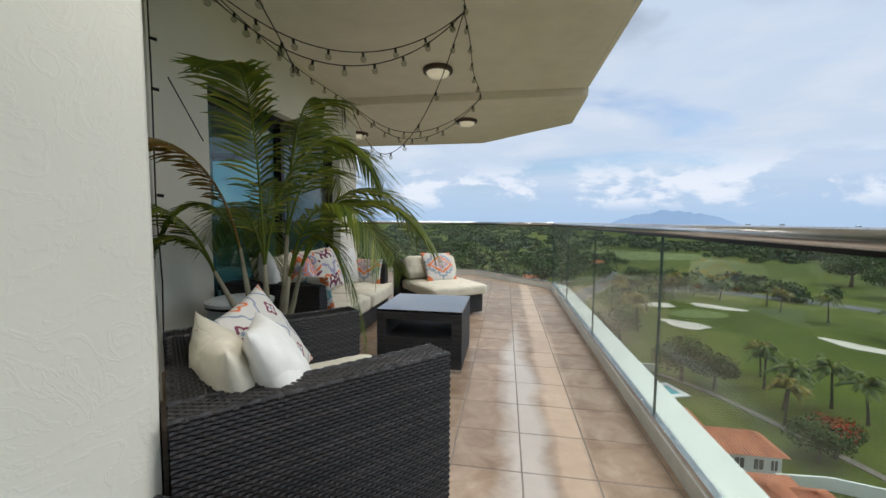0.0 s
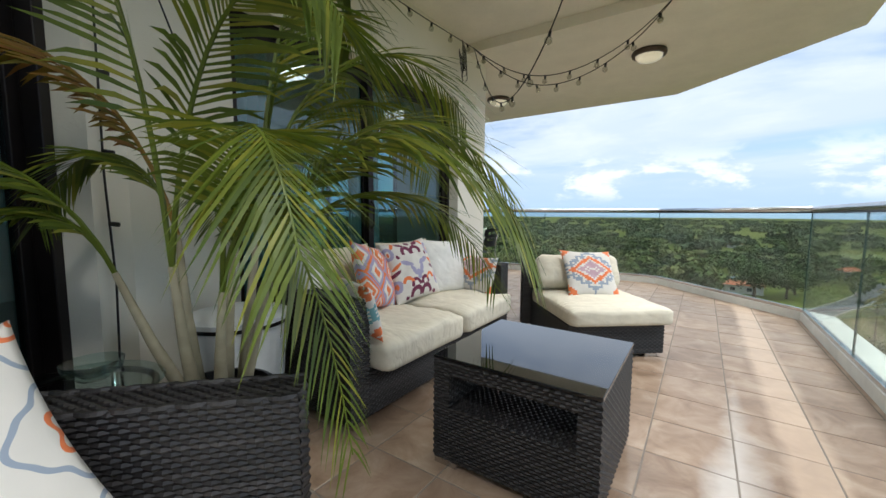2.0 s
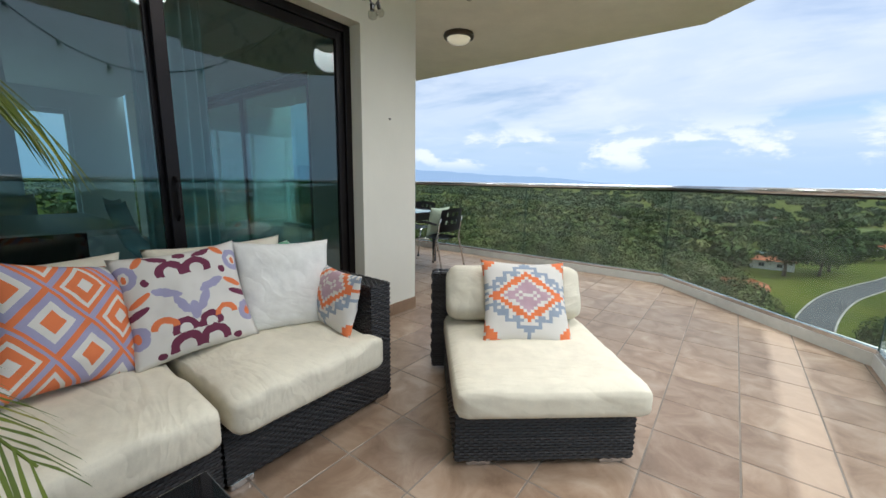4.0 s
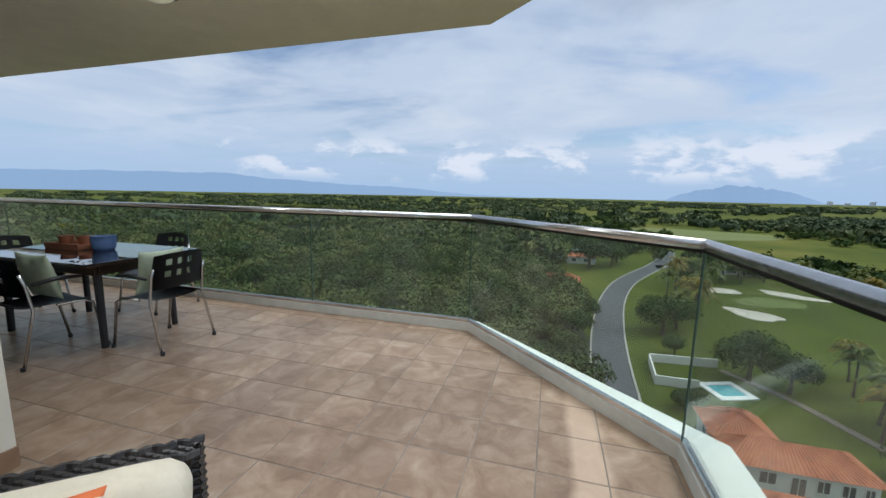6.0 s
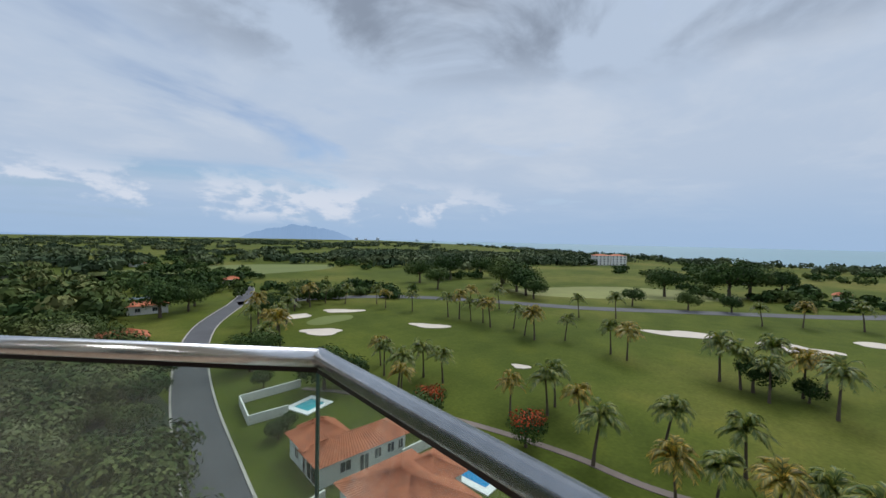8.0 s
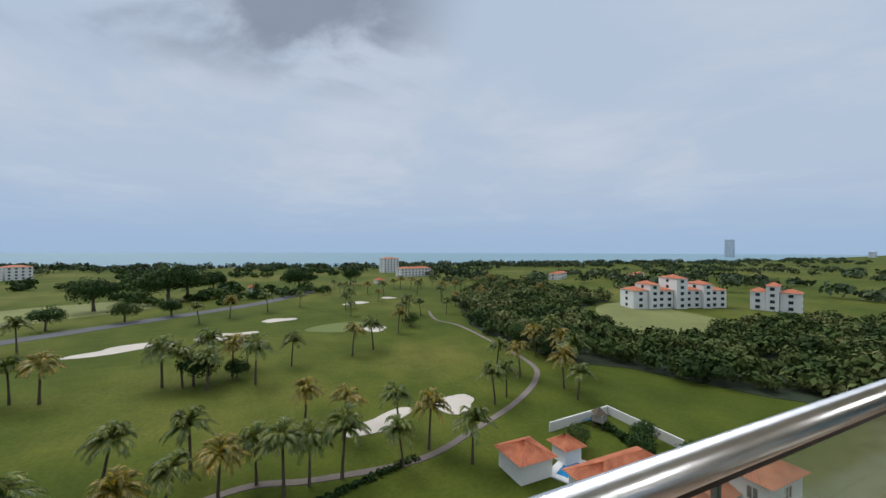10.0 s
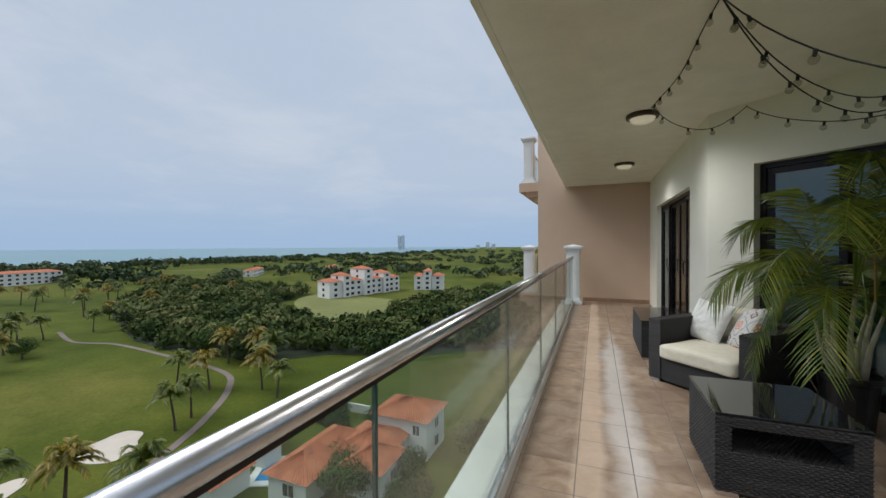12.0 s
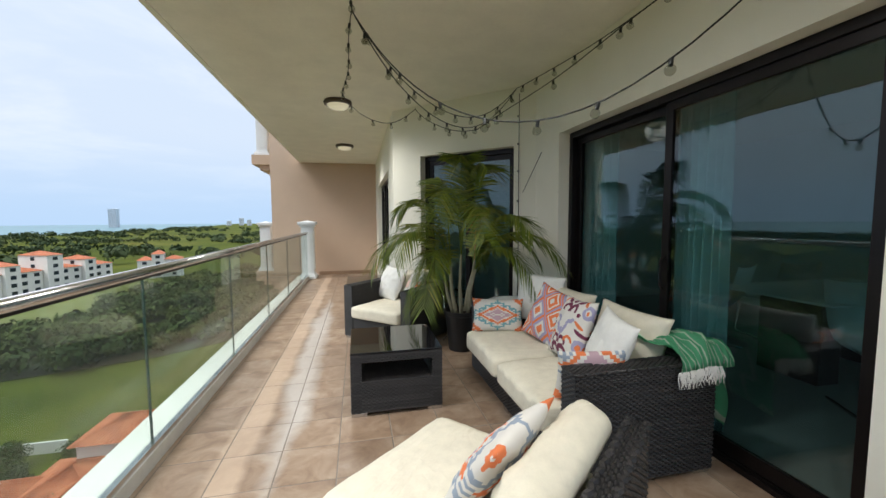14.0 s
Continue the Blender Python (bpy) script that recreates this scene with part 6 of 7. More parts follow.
def trunk_mesh():
    bm = tube([(0, 0, 0), (0.1, 0.05, 1.5), (0.0, 0.1, 3.0), (0.1, 0, 4.6)], [0.34, 0.26, 0.2, 0.08], 8)
    for a in (0.3, 2.2, 4.1):
        tube([(0, 0.08, 2.4), (1.2 * math.cos(a), 1.2 * math.sin(a), 3.8), (2.2 * math.cos(a), 2.2 * math.sin(a), 4.8)], [0.16, 0.1, 0.04], 6, bm)
    me = bpy.data.meshes.new("trunk")
    bm.to_mesh(me)
    bm.free()
    me.materials.append(BARK)
    return me


CROWNS, TRUNK = [tree_mesh(s) for s in (1, 2, 3)], trunk_mesh()


def tree(x, y, s, k, label="dark green broad tree standing in the grass", flower=False):
    t = tagged(empty("tree", Matrix.LocRotScale((x, y, GROUND), Euler((0, 0, k * 1.7)), (s, s, s * 0.95))), label, "tree", "trees on the course")
    for nm, me in (("trunk", TRUNK), ("crown", CROWNS[k % 3])):
        o = new(nm, me)
        o.parent = t
    if flower:
        o = tagged(new("flowers", flower), "orange red flower clusters", kind="stuff")
        o.parent = t
    return t


for k, (x, y, s) in enumerate([(25, 94, 1.3), (29, 99, 1.1), (33, 75, 1.25), (37, 72, 1.0), (39, 52, 0.8), (9.5, 98, 0.9), (6, 86, 1.0), (24, 82, 0.6), (16.5, 170, 2.0), (30, 190, 1.6), (26, 178, 1.4), (62, 165, 1.6), (70, 172, 1.5),
                               (44, 150, 1.2), (50, 158, 1.1), (20, 62, 0.45), (22, 64, 0.4)]):
    tree(x, y, s, k)
for k, (x, y, s) in enumerate([(192, 209, 3.0), (181, 152, 2.6), (172, 128, 2.4), (160, 205, 2.4), (235, 80, 2.4), (258, 55, 3.2), (268, 48, 3.0), (293, -16, 2.6), (180, 140, 2.6), (223, 207, 2.6), (149, 174, 2.0),
                               (205, 170, 2.8), (165, 118, 1.7), (186, 78, 1.3), (196, 58, 1.3), (206, 44, 1.2), (98, 20, 1.1), (100, 12, 0.7), (318, 40, 2.2), (330, -60, 2.4), (140, -45, 0.8), (96, -66, 1.2), (80, -70, 1.0)]):
    tree(x, y, s, k, "large dark tree far out on the golf course")
for k, (x, y, s) in enumerate([(30, -33, 0.7), (27, -29, 0.75), (33, -46, 0.55), (38, -43, 0.6), (44, -36, 0.55), (22, -36, 0.6), (19, -30, 0.7), (16, -44, 0.8), (41, -47, 0.5)]):
    tree(x, y, s, k, "bushy green tree in the garden of the tiled houses")
flowers = leaf_clumps("flowers", [(0, 0, 3.9, 3.6, 4.2)], 420, 0.28, RED, np.random.default_rng(5), lumps=6)
for k, (x, y) in enumerate([(41.5, 53), (46, 37.5)]):
    tree(x, y, 0.78, k, "rounded tree with orange red flowers by the cart path", flowers)


# -- coconut palms --
def palm_meshes(seed):
    r = random.Random(seed)
    lean_ = Vector((r.uniform(-0.6, 0.6), r.uniform(-0.6, 0.6), 0))
    pts = [Vector((0, 0, 0)), Vector((0, 0, 1.6)) + lean_ * 0.2, Vector((0, 0, 3.4)) + lean_ * 0.6, Vector((0, 0, 5.2)) + lean_]
    tr = tube(pts, [0.22, 0.16, 0.14, 0.12], 8)
    t_me = bpy.data.meshes.new("trunk")
    tr.to_mesh(t_me)
    tr.free()
    t_me.materials.append(BARK)
    cr = bmesh.new()
    for k in range(30):
        az = k * 2.4 + r.uniform(-0.25, 0.25)
        steep = r.uniform(-0.15, 1.0)
        reach = r.uniform(2.3, 3.1) * (1.0 - 0.45 * max(0.0, steep))
        frond(cr, pts[-1] + Vector((0, 0, -0.05)), az, 0.40 + 1.9 * max(0.0, steep), reach, 2.4 * steep - r.uniform(0.3, 0.9), 18, 0.78, 0.17, r, 0.05)
    c_me = bpy.data.meshes.new("crown")
    cr.to_mesh(c_me)
    cr.free()
    c_me.materials.append(COCO if seed % 3 else COCO_DRY)
    return t_me, c_me


COCO = leaf_material("coconut_leaf", [(0.0, (0.05, 0.085, 0.012)), (0.6, (0.11, 0.15, 0.02)), (1.0, (0.28, 0.26, 0.04))], 0.5, 0.5)
COCO_DRY = leaf_material("coconut_leaf_yellow", [(0.0, (0.08, 0.09, 0.012)), (0.6, (0.22, 0.19, 0.02)), (1.0, (0.50, 0.30, 0.03))], 0.5, 0.5)
PALMS = [palm_meshes(s) for s in range(6)]


def coconut(x, y, s, k):
    t = tagged(empty("coconut_palm", Matrix.LocRotScale((x, y, GROUND), Euler((0, 0, k * 1.3)), (s, s, s))), "slender coconut palm standing on the golf course", "palm tree", "coconut palms")
    for nm, me in zip(("trunk", "crown"), PALMS[k % 6]):
        o = new(nm, me)
        o.parent = t


near_palms = [(41, 61), (52, 68), (53, 63), (52, 45), (57, 41), (61, 42), (57, 35), (49, 29), (60, 24), (48, 19), (51, 16), (61, 15), (52, 11), (54, 7), (50, 4), (68, 0), (51, 1), (51, -3), (61, -5), (61, -14),
              (50, -11), (53, -16), (63, -34), (65, -38), (74, -48), (81, -46), (58, -50), (64, -52), (47, -20), (46, 74), (49, 80), (44, 66)]
mid_palms = [(90, 140), (95, 128), (99, 111), (100, 106), (101, 101), (102, 96), (99, 90), (104, 84), (99, 76), (97, 71), (104, 65), (101, 50), (99, 45), (100, 26), (94, 17), (102, 13), (94, 8), (105, 0), (108, -16),
             (112, -23), (162, -58), (131, -37), (98, 22), (103, 18), (107, 10), (150, -45), (160, -50), (170, -55), (140, 80), (150, 70)]
more_palms = [(38, 122), (42, 128), (47, 134), (40, 140), (35, 130), (58, 156), (66, 160), (75, 165), (82, 160), (36, 108), (30, 104), (92, 150), (120, 120), (128, 110), (180, 30), (190, 20), (200, 5), (210, -10), (86, -62), (92, -72), (100, -70), (78, -64), (70, -60)]
for k, (x, y) in enumerate(near_palms):
    coconut(x, y, 1.0 + 0.26 * ((k * 37) % 10) / 10, k)
for k, (x, y) in enumerate(mid_palms + more_palms):
    coconut(x, y, 1.15 + 0.40 * ((k * 53) % 10) / 10, k)
for k in range(46):
    a, d = radians(-96 - rn.uniform(0, 36)), rn.uniform(170, 330)
    coconut(round(-d * math.sin(a), 1), round(d * math.cos(a), 1), rn.uniform(1.0, 1.5), k)


# -- houses with clay roofs --
def hip_block(house, x0, y0, x1, y1, h, rise, eave=0.55):
    """Walls with a hipped, tiled roof on one block of a house."""
    part("wall", box(x0, y0, 0, x1, y1, h), HOUSEWHITE, house)
    bm = bmesh.new()
    ex0, ey0, ex1, ey1 = x0 - eave, y0 - eave, x1 + eave, y1 + eave
    w, d = ex1 - ex0, ey1 - ey0
    k = min(w, d) / 2
    if w >= d:
        r0, r1 = (ex0 + k, (ey0 + ey1) / 2), (ex1 - k, (ey0 + ey1) / 2)
    else:
        r0, r1 = ((ex0 + ex1) / 2, ey0 + k), ((ex0 + ex1) / 2, ey1 - k)
    c = [Vector((ex0, ey0, h - 0.1)), Vector((ex1, ey0, h - 0.1)), Vector((ex1, ey1, h - 0.1)), Vector((ex0, ey1, h - 0.1))]
    R0, R1 = Vector((*r0, h + rise)), Vector((*r1, h + rise))
    faces = ([c[0], c[1], R1, R0], [c[1], c[2], R1, R1], [c[2], c[3], R0, R1], [c[3], c[0], R0, R0]) if w >= d else ([c[1], c[2], R1, R0], [c[2], c[3], R1, R1], [c[3], c[0], R0, R1], [c[0], c[1], R0, R0])
    for a, b, p, q in faces:
        # rows of round tiles as ribs running up the slope
        n = max(3, int((b - a).length / 0.42))
        m = max(2, int(((p + q) / 2 - (a + b) / 2).length / 0.6))
        nrm = (b - a).cross(q - a)
        if nrm.length < 1e-6:
            nrm = (b - a).cross(p - a)
        nrm.normalize()
        grid = []
        for j in range(m + 1):
            s, e = a.lerp(q, j / m), b.lerp(p, j / m)
            grid.append([bm.verts.new(s.lerp(e, i / (2 * n)) + nrm * (0.07 if i % 2 else 0.0)) for i in range(2 * n + 1)])
        for u, v in zip(grid, grid[1:]):
            for i in range(2 * n):
                if (v[i].co - v[i + 1].co).length < 1e-5:
                    bm.faces.new((u[i], u[i + 1], v[i]))
                else:
                    bm.faces.new((u[i], u[i + 1], v[i + 1], v[i]))
    bm.faces.new([bm.verts.new(p) for p in c[::-1]])
    part("roof", bm, ROOF, house, "ribbed orange clay roof")


def house_window(house, x, y, z, w, h, face):
    dx, dy = (w / 2, 0.06) if face in "sn" else (0.06, w / 2)
    win = part("window", box(x - dx, y - dy, z, x + dx, y + dy, z + h), WINDOWDARK, house)
    f = 0.09
    fr = bmesh.new()
    if face in "sn":
        sgn = -1 if face == "s" else 1
        yy = y + sgn * 0.07
        for a, b, c, d in ((x - dx - f, z - f, x + dx + f, z), (x - dx - f, z + h, x + dx + f, z + h + f), (x - dx - f, z, x - dx, z + h), (x + dx, z, x + dx + f, z + h), (x - 0.03, z, x + 0.03, z + h)):
            box(a, yy - 0.03, b, c, yy + 0.03, d, bm=fr)
    else:
        sgn = -1 if face == "w" else 1
        xx = x + sgn * 0.07
        for a, b, c, d in ((y - dy - f, z - f, y + dy + f, z), (y - dy - f, z + h, y + dy + f, z + h + f), (y - dy - f, z, y - dy, z + h), (y + dy, z, y + dy + f, z + h), (y - 0.03, z, y + 0.03, z + h)):
            box(xx - 0.03, a, b, xx + 0.03, c, d, bm=fr)
    part("frame", fr, HOUSEWHITE, win)


def house(x, y, blocks, windows, label):
    hs = tagged(empty("house", pose(x, y, GROUND)), label, "house")
    for b in blocks:
        hip_block(hs, *b)
    for w in windows:
        house_window(hs, *w)
    return hs


house(19, 47.5, [(0.6, 0, 13, 4.6, 2.9, 1.5), (0.6, 4.0, 6.5, 9.0, 3.3, 1.6), (3.0, 8.4, 6.8, 11.2, 2.6, 1.1)],
      [(4.0, 0, 1.0, 1.4, 1.2, "s"), (6.6, 0, 0.1, 1.2, 2.0, "s"), (8.6, 0, 1.0, 1.0, 1.2, "s"), (10.6, 0, 1.0, 1.0, 1.2, "s"), (12.2, 0, 1.0, 0.7, 1.2, "s"), (0.6, 2.0, 0.2, 2.6, 2.1, "w"), (0.6, 6.5, 1.0, 0.9, 1.3, "w")],
      "white villa with a weathered orange clay tile roof")
house(20, 32, [(0, 0, 9.5, 11.0, 3.0, 1.9), (7.0, 4.0, 11.5, 9.0, 3.2, 1.3), (-1.2, 2.5, 1.4, 5.0, 3.0, 1.0)],
      [(2.0, 11.0, 1.0, 1.2, 1.2, "n"), (5.0, 11.0, 1.0, 1.2, 1.2, "n"), (0, 8.0, 1.0, 1.2, 1.2, "w")], "white villa with an orange clay roof and a pool")
house(22, -47, [(0, 0, 8, 6.5, 5.6, 1.5), (3.0, 5.5, 10.0, 13.0, 3.4, 1.6), (8.5, 8.0, 14.0, 20.0, 3.2, 1.7), (1.5, 10.5, 6.5, 16.0, 3.6, 1.5), (18, 19, 23, 24, 2.8, 1.3), (19.0, 13.0, 21.8, 15.8, 2.4, 1.2)],
      [(1.5, 6.5, 3.4, 1.0, 1.3, "n"), (0, 3.0, 3.4, 1.2, 1.3, "w"), (0, 3.0, 0.8, 1.2, 1.4, "w"), (1.5, 13, 1.0, 1.2, 1.4, "w"), (4.0, 16.0, 1.0, 1.2, 1.4, "n"), (11.0, 20.0, 1.0, 1.6, 1.4, "n")],
      "rambling white villa with many orange clay roofs")
house(56, 256, [(0, 0, 8, 6, 3.2, 1.8)], [(2, 0, 1, 1.5, 1.3, "s"), (6, 0, 1, 1.5, 1.3, "s")], "small white gatehouse with a red roof")
for k, (x, y) in enumerate([(8, 180), (-2, 128), (20, 430), (360, 60), (300, 10), (330, -90)]):
    house(x, y, [(0, 0, 12, 7, 3.2, 1.8)], [(3, 0, 1, 1.5, 1.3, "s"), (8, 0, 1, 1.5, 1.3, "s")], "far low white house among the trees")


def pool(x, y, rot, w, d, water, label):
    p = tagged(empty("swimming_pool", pose(x, y, GROUND, 0, 0, rot)), label, "swimming pool")
    bm = box(-w / 2 - 1.0, -d / 2 - 1.0, 0, w / 2 + 1.0, -d / 2, 0.16)
    box(-w / 2 - 1.0, d / 2, 0, w / 2 + 1.0, d / 2 + 1.0, 0.16, bm=bm)
    box(-w / 2 - 1.0, -d / 2, 0, -w / 2, d / 2, 0.16, bm=bm)
    box(w / 2, -d / 2, 0, w / 2 + 1.0, d / 2, 0.16, bm=bm)
    part("deck", bm, HOUSEWHITE, p, "pale paved pool edge")
    part("water", box(-w / 2, -d / 2, 0, w / 2, d / 2, 0.08), water, p, "still pool water")
    return p


pool(28, 70, 20, 4.0, 3.4, POOL2, "small turquoise swimming pool with a white deck")
pool(35.8, 38.5, 8, 3.2, 6.4, POOL, "blue swimming pool with a white deck")
pool(39.6, -31.5, 25, 3.4, 4.6, POOL, "blue garden pool with a pale deck")
gw = plain("garden_wall", (0.66, 0.65, 0.58), 0.85, grain=1.0, vary=0.12)
for a, b in (((18, 69), (19, 78)), ((19, 78), (30, 79)), ((18, 69), (24, 69)), ((30.5, 46), (36, 46.3)), ((36, 46.3), (41, 45)), ((17, 44.5), (19.3, 45)), ((17, 44.5), (17.3, 33)), ((51, -50), (37, -50)), ((51, -50), (50, -36))):
    gwall = structure(part("garden_wall", slab(a, b, 0.25, GROUND - 0.1, GROUND + 1.5), gw), "white garden wall round a villa", "wall")
part_hedge = leaf_clumps("hedge", [(37 + k * 1.1, -43.5 - 0.2 * k, GROUND - 0.4, 0.9, 1.9) for k in range(12)] + [(44 + 0.35 * k, 10 - 1.1 * k, GROUND - 0.5, 0.8, 1.5) for k in range(22)], 90, 0.28, TREELEAF, rn)
tagged(new("hedge", part_hedge), "clipped green hedge by the gardens", "hedge", kind="stuff")
play = tagged(empty("playhouse", pose(47.5, -44.5, GROUND, 0, 0, 20)), "small wooden play tower with a slide", "playhouse")
part("tower", box(-0.9, -0.9, 1.2, 0.9, 0.9, 2.4), CONCRETE, play)
bm = bmesh.new()
for sx in (-0.8, 0.8):
    for sy in (-0.8, 0.8):
        tube([(sx, sy, 0), (sx, sy, 1.2)], 0.1, 6, bm)
part("posts", bm, BARK, play)
part("roof", lathe([(1.5, 2.4), (0, 3.5)], 4), BARK, play)
bm = bmesh.new()
a = [bm.verts.new(p) for p in ((0.9, -0.4, 1.2), (0.9, 0.4, 1.2), (3.4, 0.4, 0.1), (3.4, -0.4, 0.1))]
bm.faces.new(a)
bmesh.ops.solidify(bm, geom=bm.faces[:], thickness=0.1)
part("slide", bm, POOL, play, "blue slide")


# -- flats and towers --


def flats(x, y, rot, blocks, label, roof=ROOF, wall=HOUSEWHITE):
    """White flats: blocks of (x, y, width, depth, storeys), each with windows and balconies on its long sides."""
    b = tagged(empty("apartment_building", pose(x, y, GROUND, 0, 0, rot)), label, "apartment building")
    for bx, by, w, d, st in blocks:
        h = st * 3.1
        part("wall", box(bx, by, 0, bx + w, by + d, h), wall, b)
        rf = bmesh.new()
        lo = [rf.verts.new(p) for p in ((bx - 0.4, by - 0.4, h), (bx + w + 0.4, by - 0.4, h), (bx + w + 0.4, by + d + 0.4, h), (bx - 0.4, by + d + 0.4, h))]
        k = min(w, d) * 0.45
        hi = [rf.verts.new(p) for p in ((bx + k, by + d / 2, h + 1.8), (bx + w - k, by + d / 2, h + 1.8))]
        for f in ((lo[0], lo[1], hi[1], hi[0]), (lo[1], lo[2], hi[1]), (lo[2], lo[3], hi[0], hi[1]), (lo[3], lo[0], hi[0]), (lo[3], lo[2], lo[1], lo[0])):
            rf.faces.new(f)
        part("roof", rf, roof, b, "low red tiled roof")
        for s in range(st):
            n = max(1, int(w / 4.2))
            for i in range(n):
                cx = bx + (i + 0.5) * w / n
                for yy in (by - 0.05, by + d + 0.05):
                    part("window", box(cx - 0.9, yy - 0.08, s * 3.1 + 0.9, cx + 0.9, yy + 0.08, s * 3.1 + 2.4), WINDOWDARK, b)
            for xx in (bx - 0.05, bx + w + 0.05):
                part("window", box(xx - 0.08, by + d / 2 - 0.9, s * 3.1 + 0.9, xx + 0.08, by + d / 2 + 0.9, s * 3.1 + 2.4), WINDOWDARK, b)
    return b


flats(136, -164, -109, [(0, 0, 8, 12, 3), (8.2, -1.5, 5, 13, 4), (13.4, 0.4, 8.6, 11, 3), (22.2, -2, 6, 14, 5), (28.4, 0.3, 9, 12, 3), (37.6, -1.5, 5, 13, 4), (42.8, 0.2, 9, 11, 3)], "white four-storey flats with red roofs among the woods")
flats(111, -218, -160, [(0, 0, 6, 12, 3), (6.2, -1.2, 5, 13, 4), (11.4, 0.6, 8, 11, 3)], "white three-storey flats with red roofs")
flats(478, 240, -40, [(0, 0, 20, 12, 4), (23, 2, 20, 12, 4)], "far pale flats above the fairways")
flats(488, -135, -80, [(0, 0, 22, 14, 6)], "far cream seaside tower block")
flats(404, -130, -80, [(0, 0, 40, 12, 3)], "far long seaside hotel with a red roof")
flats(250, -310, -60, [(0, 0, 16, 9, 2), (22, 3, 16, 9, 2), (44, 0, 14, 9, 2)], "far row of low villas with red roofs")
flats(300, -260, -60, [(0, 0, 16, 9, 2), (24, 3, 18, 9, 2)], "far row of low villas by the fairway")
# Pale blue-grey wall and roof colour stands in for haze over far towers.
HAZE = plain("hazy_tower", (0.62, 0.67, 0.74), 0.9, grain=0.05)
flats(1180, -2250, 0, [(0, 0, 34, 30, 30)], "tall hazy tower far down the coast", HAZE, HAZE)
for k, (x, y, h) in enumerate([(700, -2800, 12), (760, -2850, 16), (820, -2790, 10), (1900, 3400, 9), (1990, 3380, 6), (2080, 3300, 10), (2350, 3000, 7), (2480, 2900, 5)]):
    flats(x, y, 0, [(0, 0, 24, 20, h)], "hazy city tower on the horizon", HAZE, HAZE)

# -- hills along the horizon: a plain backdrop of distance, its haze a blue glow --
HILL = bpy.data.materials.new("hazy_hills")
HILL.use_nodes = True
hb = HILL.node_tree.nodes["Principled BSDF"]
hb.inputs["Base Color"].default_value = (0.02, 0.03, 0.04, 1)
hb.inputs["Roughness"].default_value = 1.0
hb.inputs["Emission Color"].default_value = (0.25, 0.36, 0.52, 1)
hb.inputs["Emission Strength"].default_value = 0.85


def hills(az0, az1, d, peak, seed, env):
    bm = bmesh.new()
    n = 160
    rows = []
    for i in range(n + 1):
        t = i / n
        a = radians(az0 + (az1 - az0) * t)
        hh = 0.0
        for o in range(5):
            hh += noise.noise(Vector((t * 7 * 2 ** o + seed, seed, 0.5))) / 2 ** o
        z = peak * env(t) * (0.82 + 0.20 * hh)
        x, y = -math.sin(a), math.cos(a)
        rows.append([bm.verts.new((x * (d - 150), y * (d - 150), GROUND - 5)), bm.verts.new((x * d, y * d, GROUND + max(0, z))), bm.verts.new((x * (d + 150), y * (d + 150), GROUND - 5))])
    for p, q in zip(rows, rows[1:]):
        bm.faces.new((p[0], q[0], q[1], p[1]))
        bm.faces.new((p[1], q[1], q[2], p[2]))
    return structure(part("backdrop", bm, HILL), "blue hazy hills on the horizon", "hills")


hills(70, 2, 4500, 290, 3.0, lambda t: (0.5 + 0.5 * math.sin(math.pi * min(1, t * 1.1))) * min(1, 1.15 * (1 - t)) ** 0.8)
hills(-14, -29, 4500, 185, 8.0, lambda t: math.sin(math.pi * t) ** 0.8)

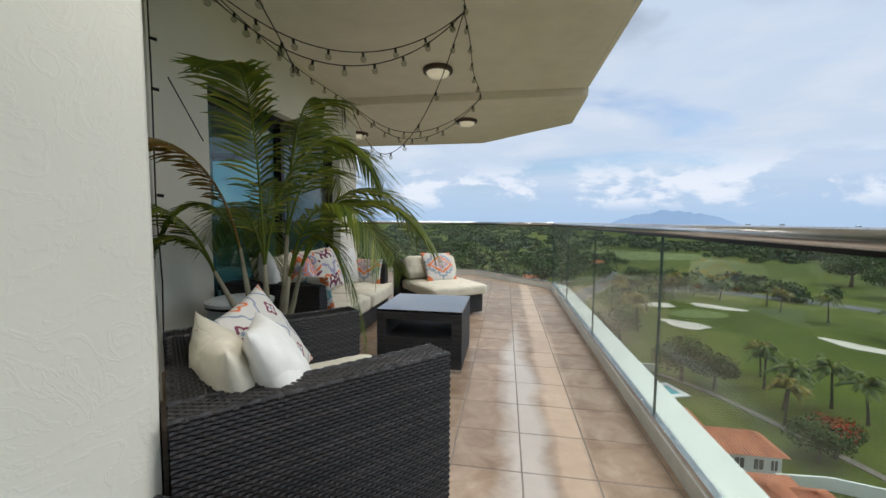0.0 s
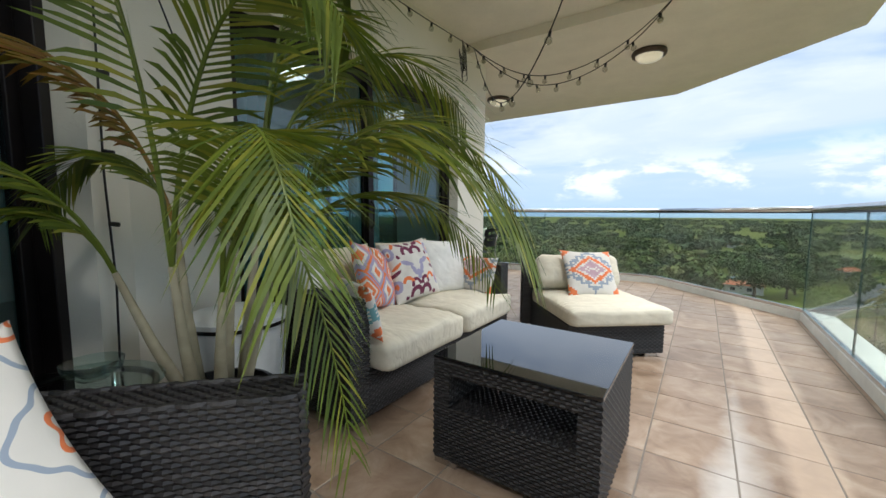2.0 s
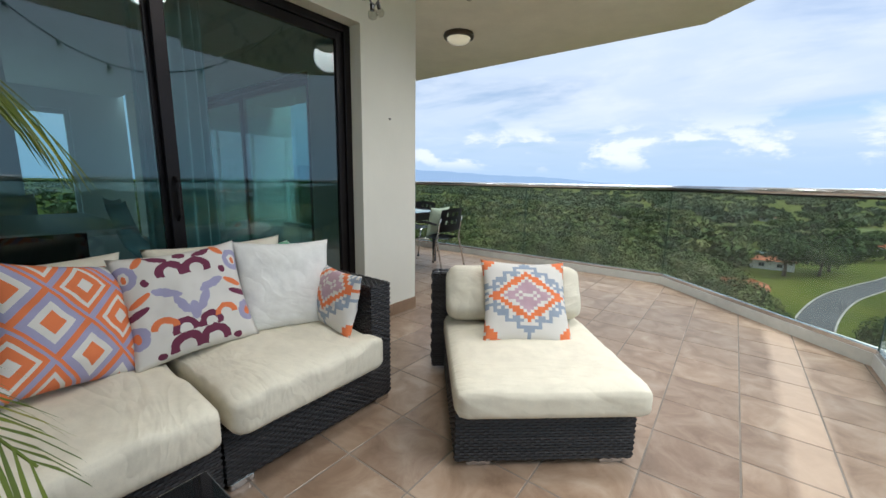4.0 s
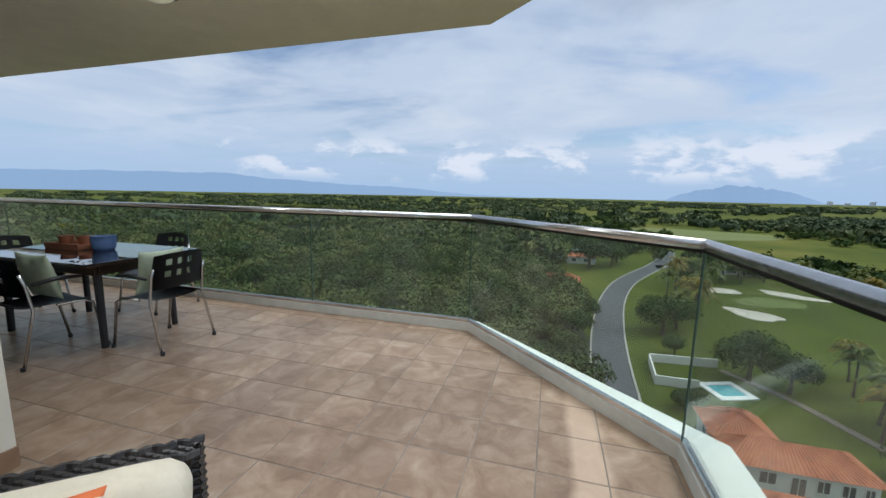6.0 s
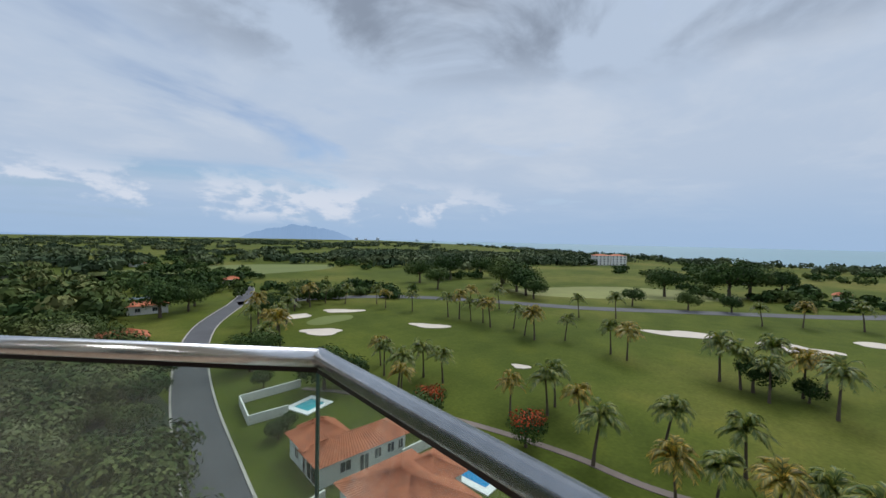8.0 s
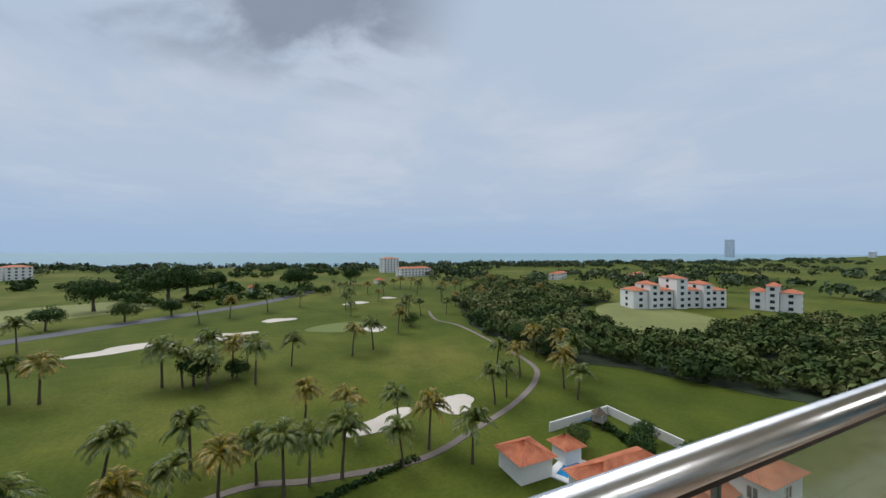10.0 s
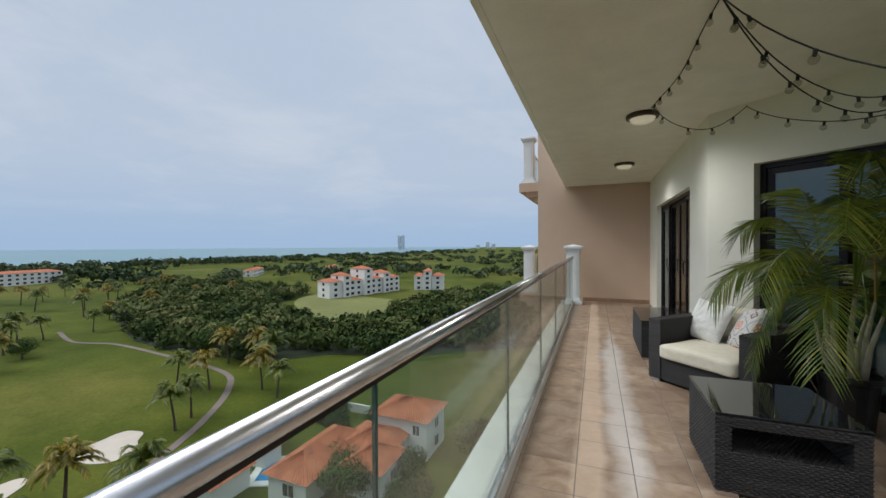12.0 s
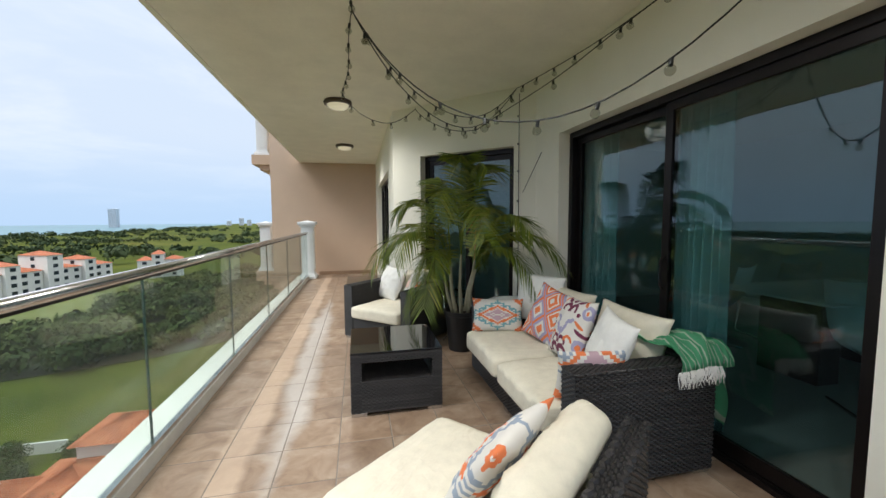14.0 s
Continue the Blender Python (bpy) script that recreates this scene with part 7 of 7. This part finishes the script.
# ---- floor tiles, last ----
def tile_material():
    m, n, l, b = material("floor_tile", 0.32)
    geo = n.new("ShaderNodeNewGeometry")
    info = n.new("ShaderNodeObjectInfo")
    pos = geo.outputs["Position"]
    calc = Calc(n, l)
    rndv = calc("FRACT", calc("ADD", info.outputs["Random"], geo.outputs["Random Per Island"]))
    shift = n.new("ShaderNodeVectorMath")
    shift.operation = "ADD"
    comb = n.new("ShaderNodeCombineXYZ")
    l.new(calc("MULTIPLY", rndv, 40.0), comb.inputs[2])
    l.new(pos, shift.inputs[0])
    l.new(comb.outputs[0], shift.inputs[1])
    cloud = tex(n, l, "ShaderNodeTexNoise", shift.outputs[0], Scale=5.5, Detail=6, Roughness=0.62, Distortion=0.7)
    fine = tex(n, l, "ShaderNodeTexNoise", pos, Scale=55, Detail=4)
    c = ramp(n, l, cloud.outputs["Fac"], [(0.28, (0.20, 0.135, 0.092)), (0.45, (0.29, 0.205, 0.145)), (0.58, (0.36, 0.27, 0.20)), (0.74, (0.44, 0.355, 0.28))])
    tone = ramp(n, l, rndv, [(0.0, (0.86, 0.84, 0.82)), (1.0, (1.10, 1.08, 1.04))])
    c = mixed(n, l, 1.0, c, tone, "MULTIPLY")
    # pale mineral streak left by water, and sunlight towards the glass painted as a warm band
    ax = n.new("ShaderNodeSeparateXYZ")
    l.new(pos, ax.inputs[0])
    wob = tex(n, l, "ShaderNodeTexNoise", pos, Scale=1.6, Detail=5, Roughness=0.6).outputs["Fac"]
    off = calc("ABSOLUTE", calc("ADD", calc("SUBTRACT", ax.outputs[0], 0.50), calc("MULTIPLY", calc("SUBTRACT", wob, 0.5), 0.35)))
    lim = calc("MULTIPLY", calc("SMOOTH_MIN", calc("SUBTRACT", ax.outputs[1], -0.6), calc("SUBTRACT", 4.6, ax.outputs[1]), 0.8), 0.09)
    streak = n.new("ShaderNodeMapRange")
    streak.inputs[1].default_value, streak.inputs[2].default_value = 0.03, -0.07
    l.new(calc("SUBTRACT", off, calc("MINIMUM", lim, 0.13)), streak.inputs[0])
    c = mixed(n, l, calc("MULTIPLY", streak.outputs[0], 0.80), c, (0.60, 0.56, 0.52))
    dust_and_sun = n.new("ShaderNodeMapRange")
    dust_and_sun.inputs[1].default_value, dust_and_sun.inputs[2].default_value = 0.11, 0.06
    l.new(calc("ABSOLUTE", calc("SUBTRACT", calc("ADD", ax.outputs[0], calc("MULTIPLY", calc("SUBTRACT", wob, 0.5), 0.12)), 0.74)), dust_and_sun.inputs[0])
    c = mixed(n, l, calc("MULTIPLY", dust_and_sun.outputs[0], 0.50), c, (0.72, 0.55, 0.41))
    grime = tex(n, l, "ShaderNodeTexNoise", pos, Scale=0.8, Detail=6, Roughness=0.7)
    c = mixed(n, l, 0.55, c, ramp(n, l, grime.outputs["Fac"], [(0.35, (0.72, 0.70, 0.68)), (0.62, (1, 1, 1))]), "MULTIPLY")
    l.new(c, b.inputs["Base Color"])
    rr = n.new("ShaderNodeMapRange")
    rr.inputs[3].default_value, rr.inputs[4].default_value = 0.22, 0.50
    l.new(grime.outputs["Fac"], rr.inputs[0])
    l.new(rr.outputs[0], b.inputs["Roughness"])
    bump(n, l, b, mixed(n, l, 0.5, cloud.outputs["Fac"], fine.outputs["Fac"]), 0.12, 0.003)
    return m


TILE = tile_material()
PITCH, TX, TY, GAP = 0.334, 0.147, 5.966, 0.0036


def clipped(poly, px, py, nx, ny):
    """The part of a polygon on the side of (px, py) that (nx, ny) points away from."""
    out = []
    for i, p in enumerate(poly):
        q = poly[(i + 1) % len(poly)]
        a = (p[0] - px) * nx + (p[1] - py) * ny
        b = (q[0] - px) * nx + (q[1] - py) * ny
        if a <= 0:
            out.append(p)
        if (a < 0) != (b < 0) and abs(a - b) > 1e-9:
            t = a / (a - b)
            out.append((p[0] + (q[0] - p[0]) * t, p[1] + (q[1] - p[1]) * t))
    return out


dd = (C1 - C2).normalized()
fd = (FAR - C1).normalized()
limits = [(1.185, 0, 1, 0), (C2.x, C2.y, dd.y, -dd.x), (C1.x, C1.y, fd.y, -fd.x)]
full = None
rest = bmesh.new()
count = 0
for iy in range(-32, 9):
    for ix in range(-27, 5):
        x0, y0 = TX + ix * PITCH, TY + iy * PITCH
        x1, y1 = x0 + PITCH, y0 + PITCH
        cx, cy = (x0 + x1) / 2, (y0 + y1) / 2
        if x1 < -9 or y1 < YS or (cy < PIL[1] - 0.2 and x1 < -2.05) or (cy < 0.8 and x1 < -0.5):
            continue
        if cy < 2.9 and (cx - K1.x) * 0.694 + (cy - K1.y) * 0.720 < -0.30 and cx < -0.45:
            continue
        g = GAP
        poly = [(x0 + g, y0 + g), (x1 - g, y0 + g), (x1 - g, y1 - g), (x0 + g, y1 - g)]
        cut = poly
        for lim in limits:
            cut = clipped(cut, *lim) if cut else cut
        if len(cut) < 3:
            continue
        whole = len(cut) == 4 and all(abs(a - c) + abs(b - d) < 1e-6 for (a, b), (c, d) in zip(cut, poly))
        if whole and cx > -2.3 and 1.0 < cy < 8.6 and count < 300:
            if full is None:
                h = PITCH / 2 - g
                full = bpy.data.meshes.new("tile")
                bm = box(-h, -h, -0.008, h, h, 0.0, 0.0)
                es = [e for e in bm.edges if all(v.co.z > -0.001 for v in e.verts)]
                bmesh.ops.bevel(bm, geom=es, offset=0.0018, segments=1, affect="EDGES")
                bm.to_mesh(full)
                bm.free()
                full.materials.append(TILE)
            t = new("tile", full)
            t.parent = floor
            jit = random.Random(ix * 91 + iy)
            t.matrix_basis = pose(cx, cy, jit.uniform(-0.0006, 0.0006), jit.uniform(-0.12, 0.12), jit.uniform(-0.12, 0.12), 0)
            count += 1
        else:
            prism(cut, -0.008, 0.0, rest)
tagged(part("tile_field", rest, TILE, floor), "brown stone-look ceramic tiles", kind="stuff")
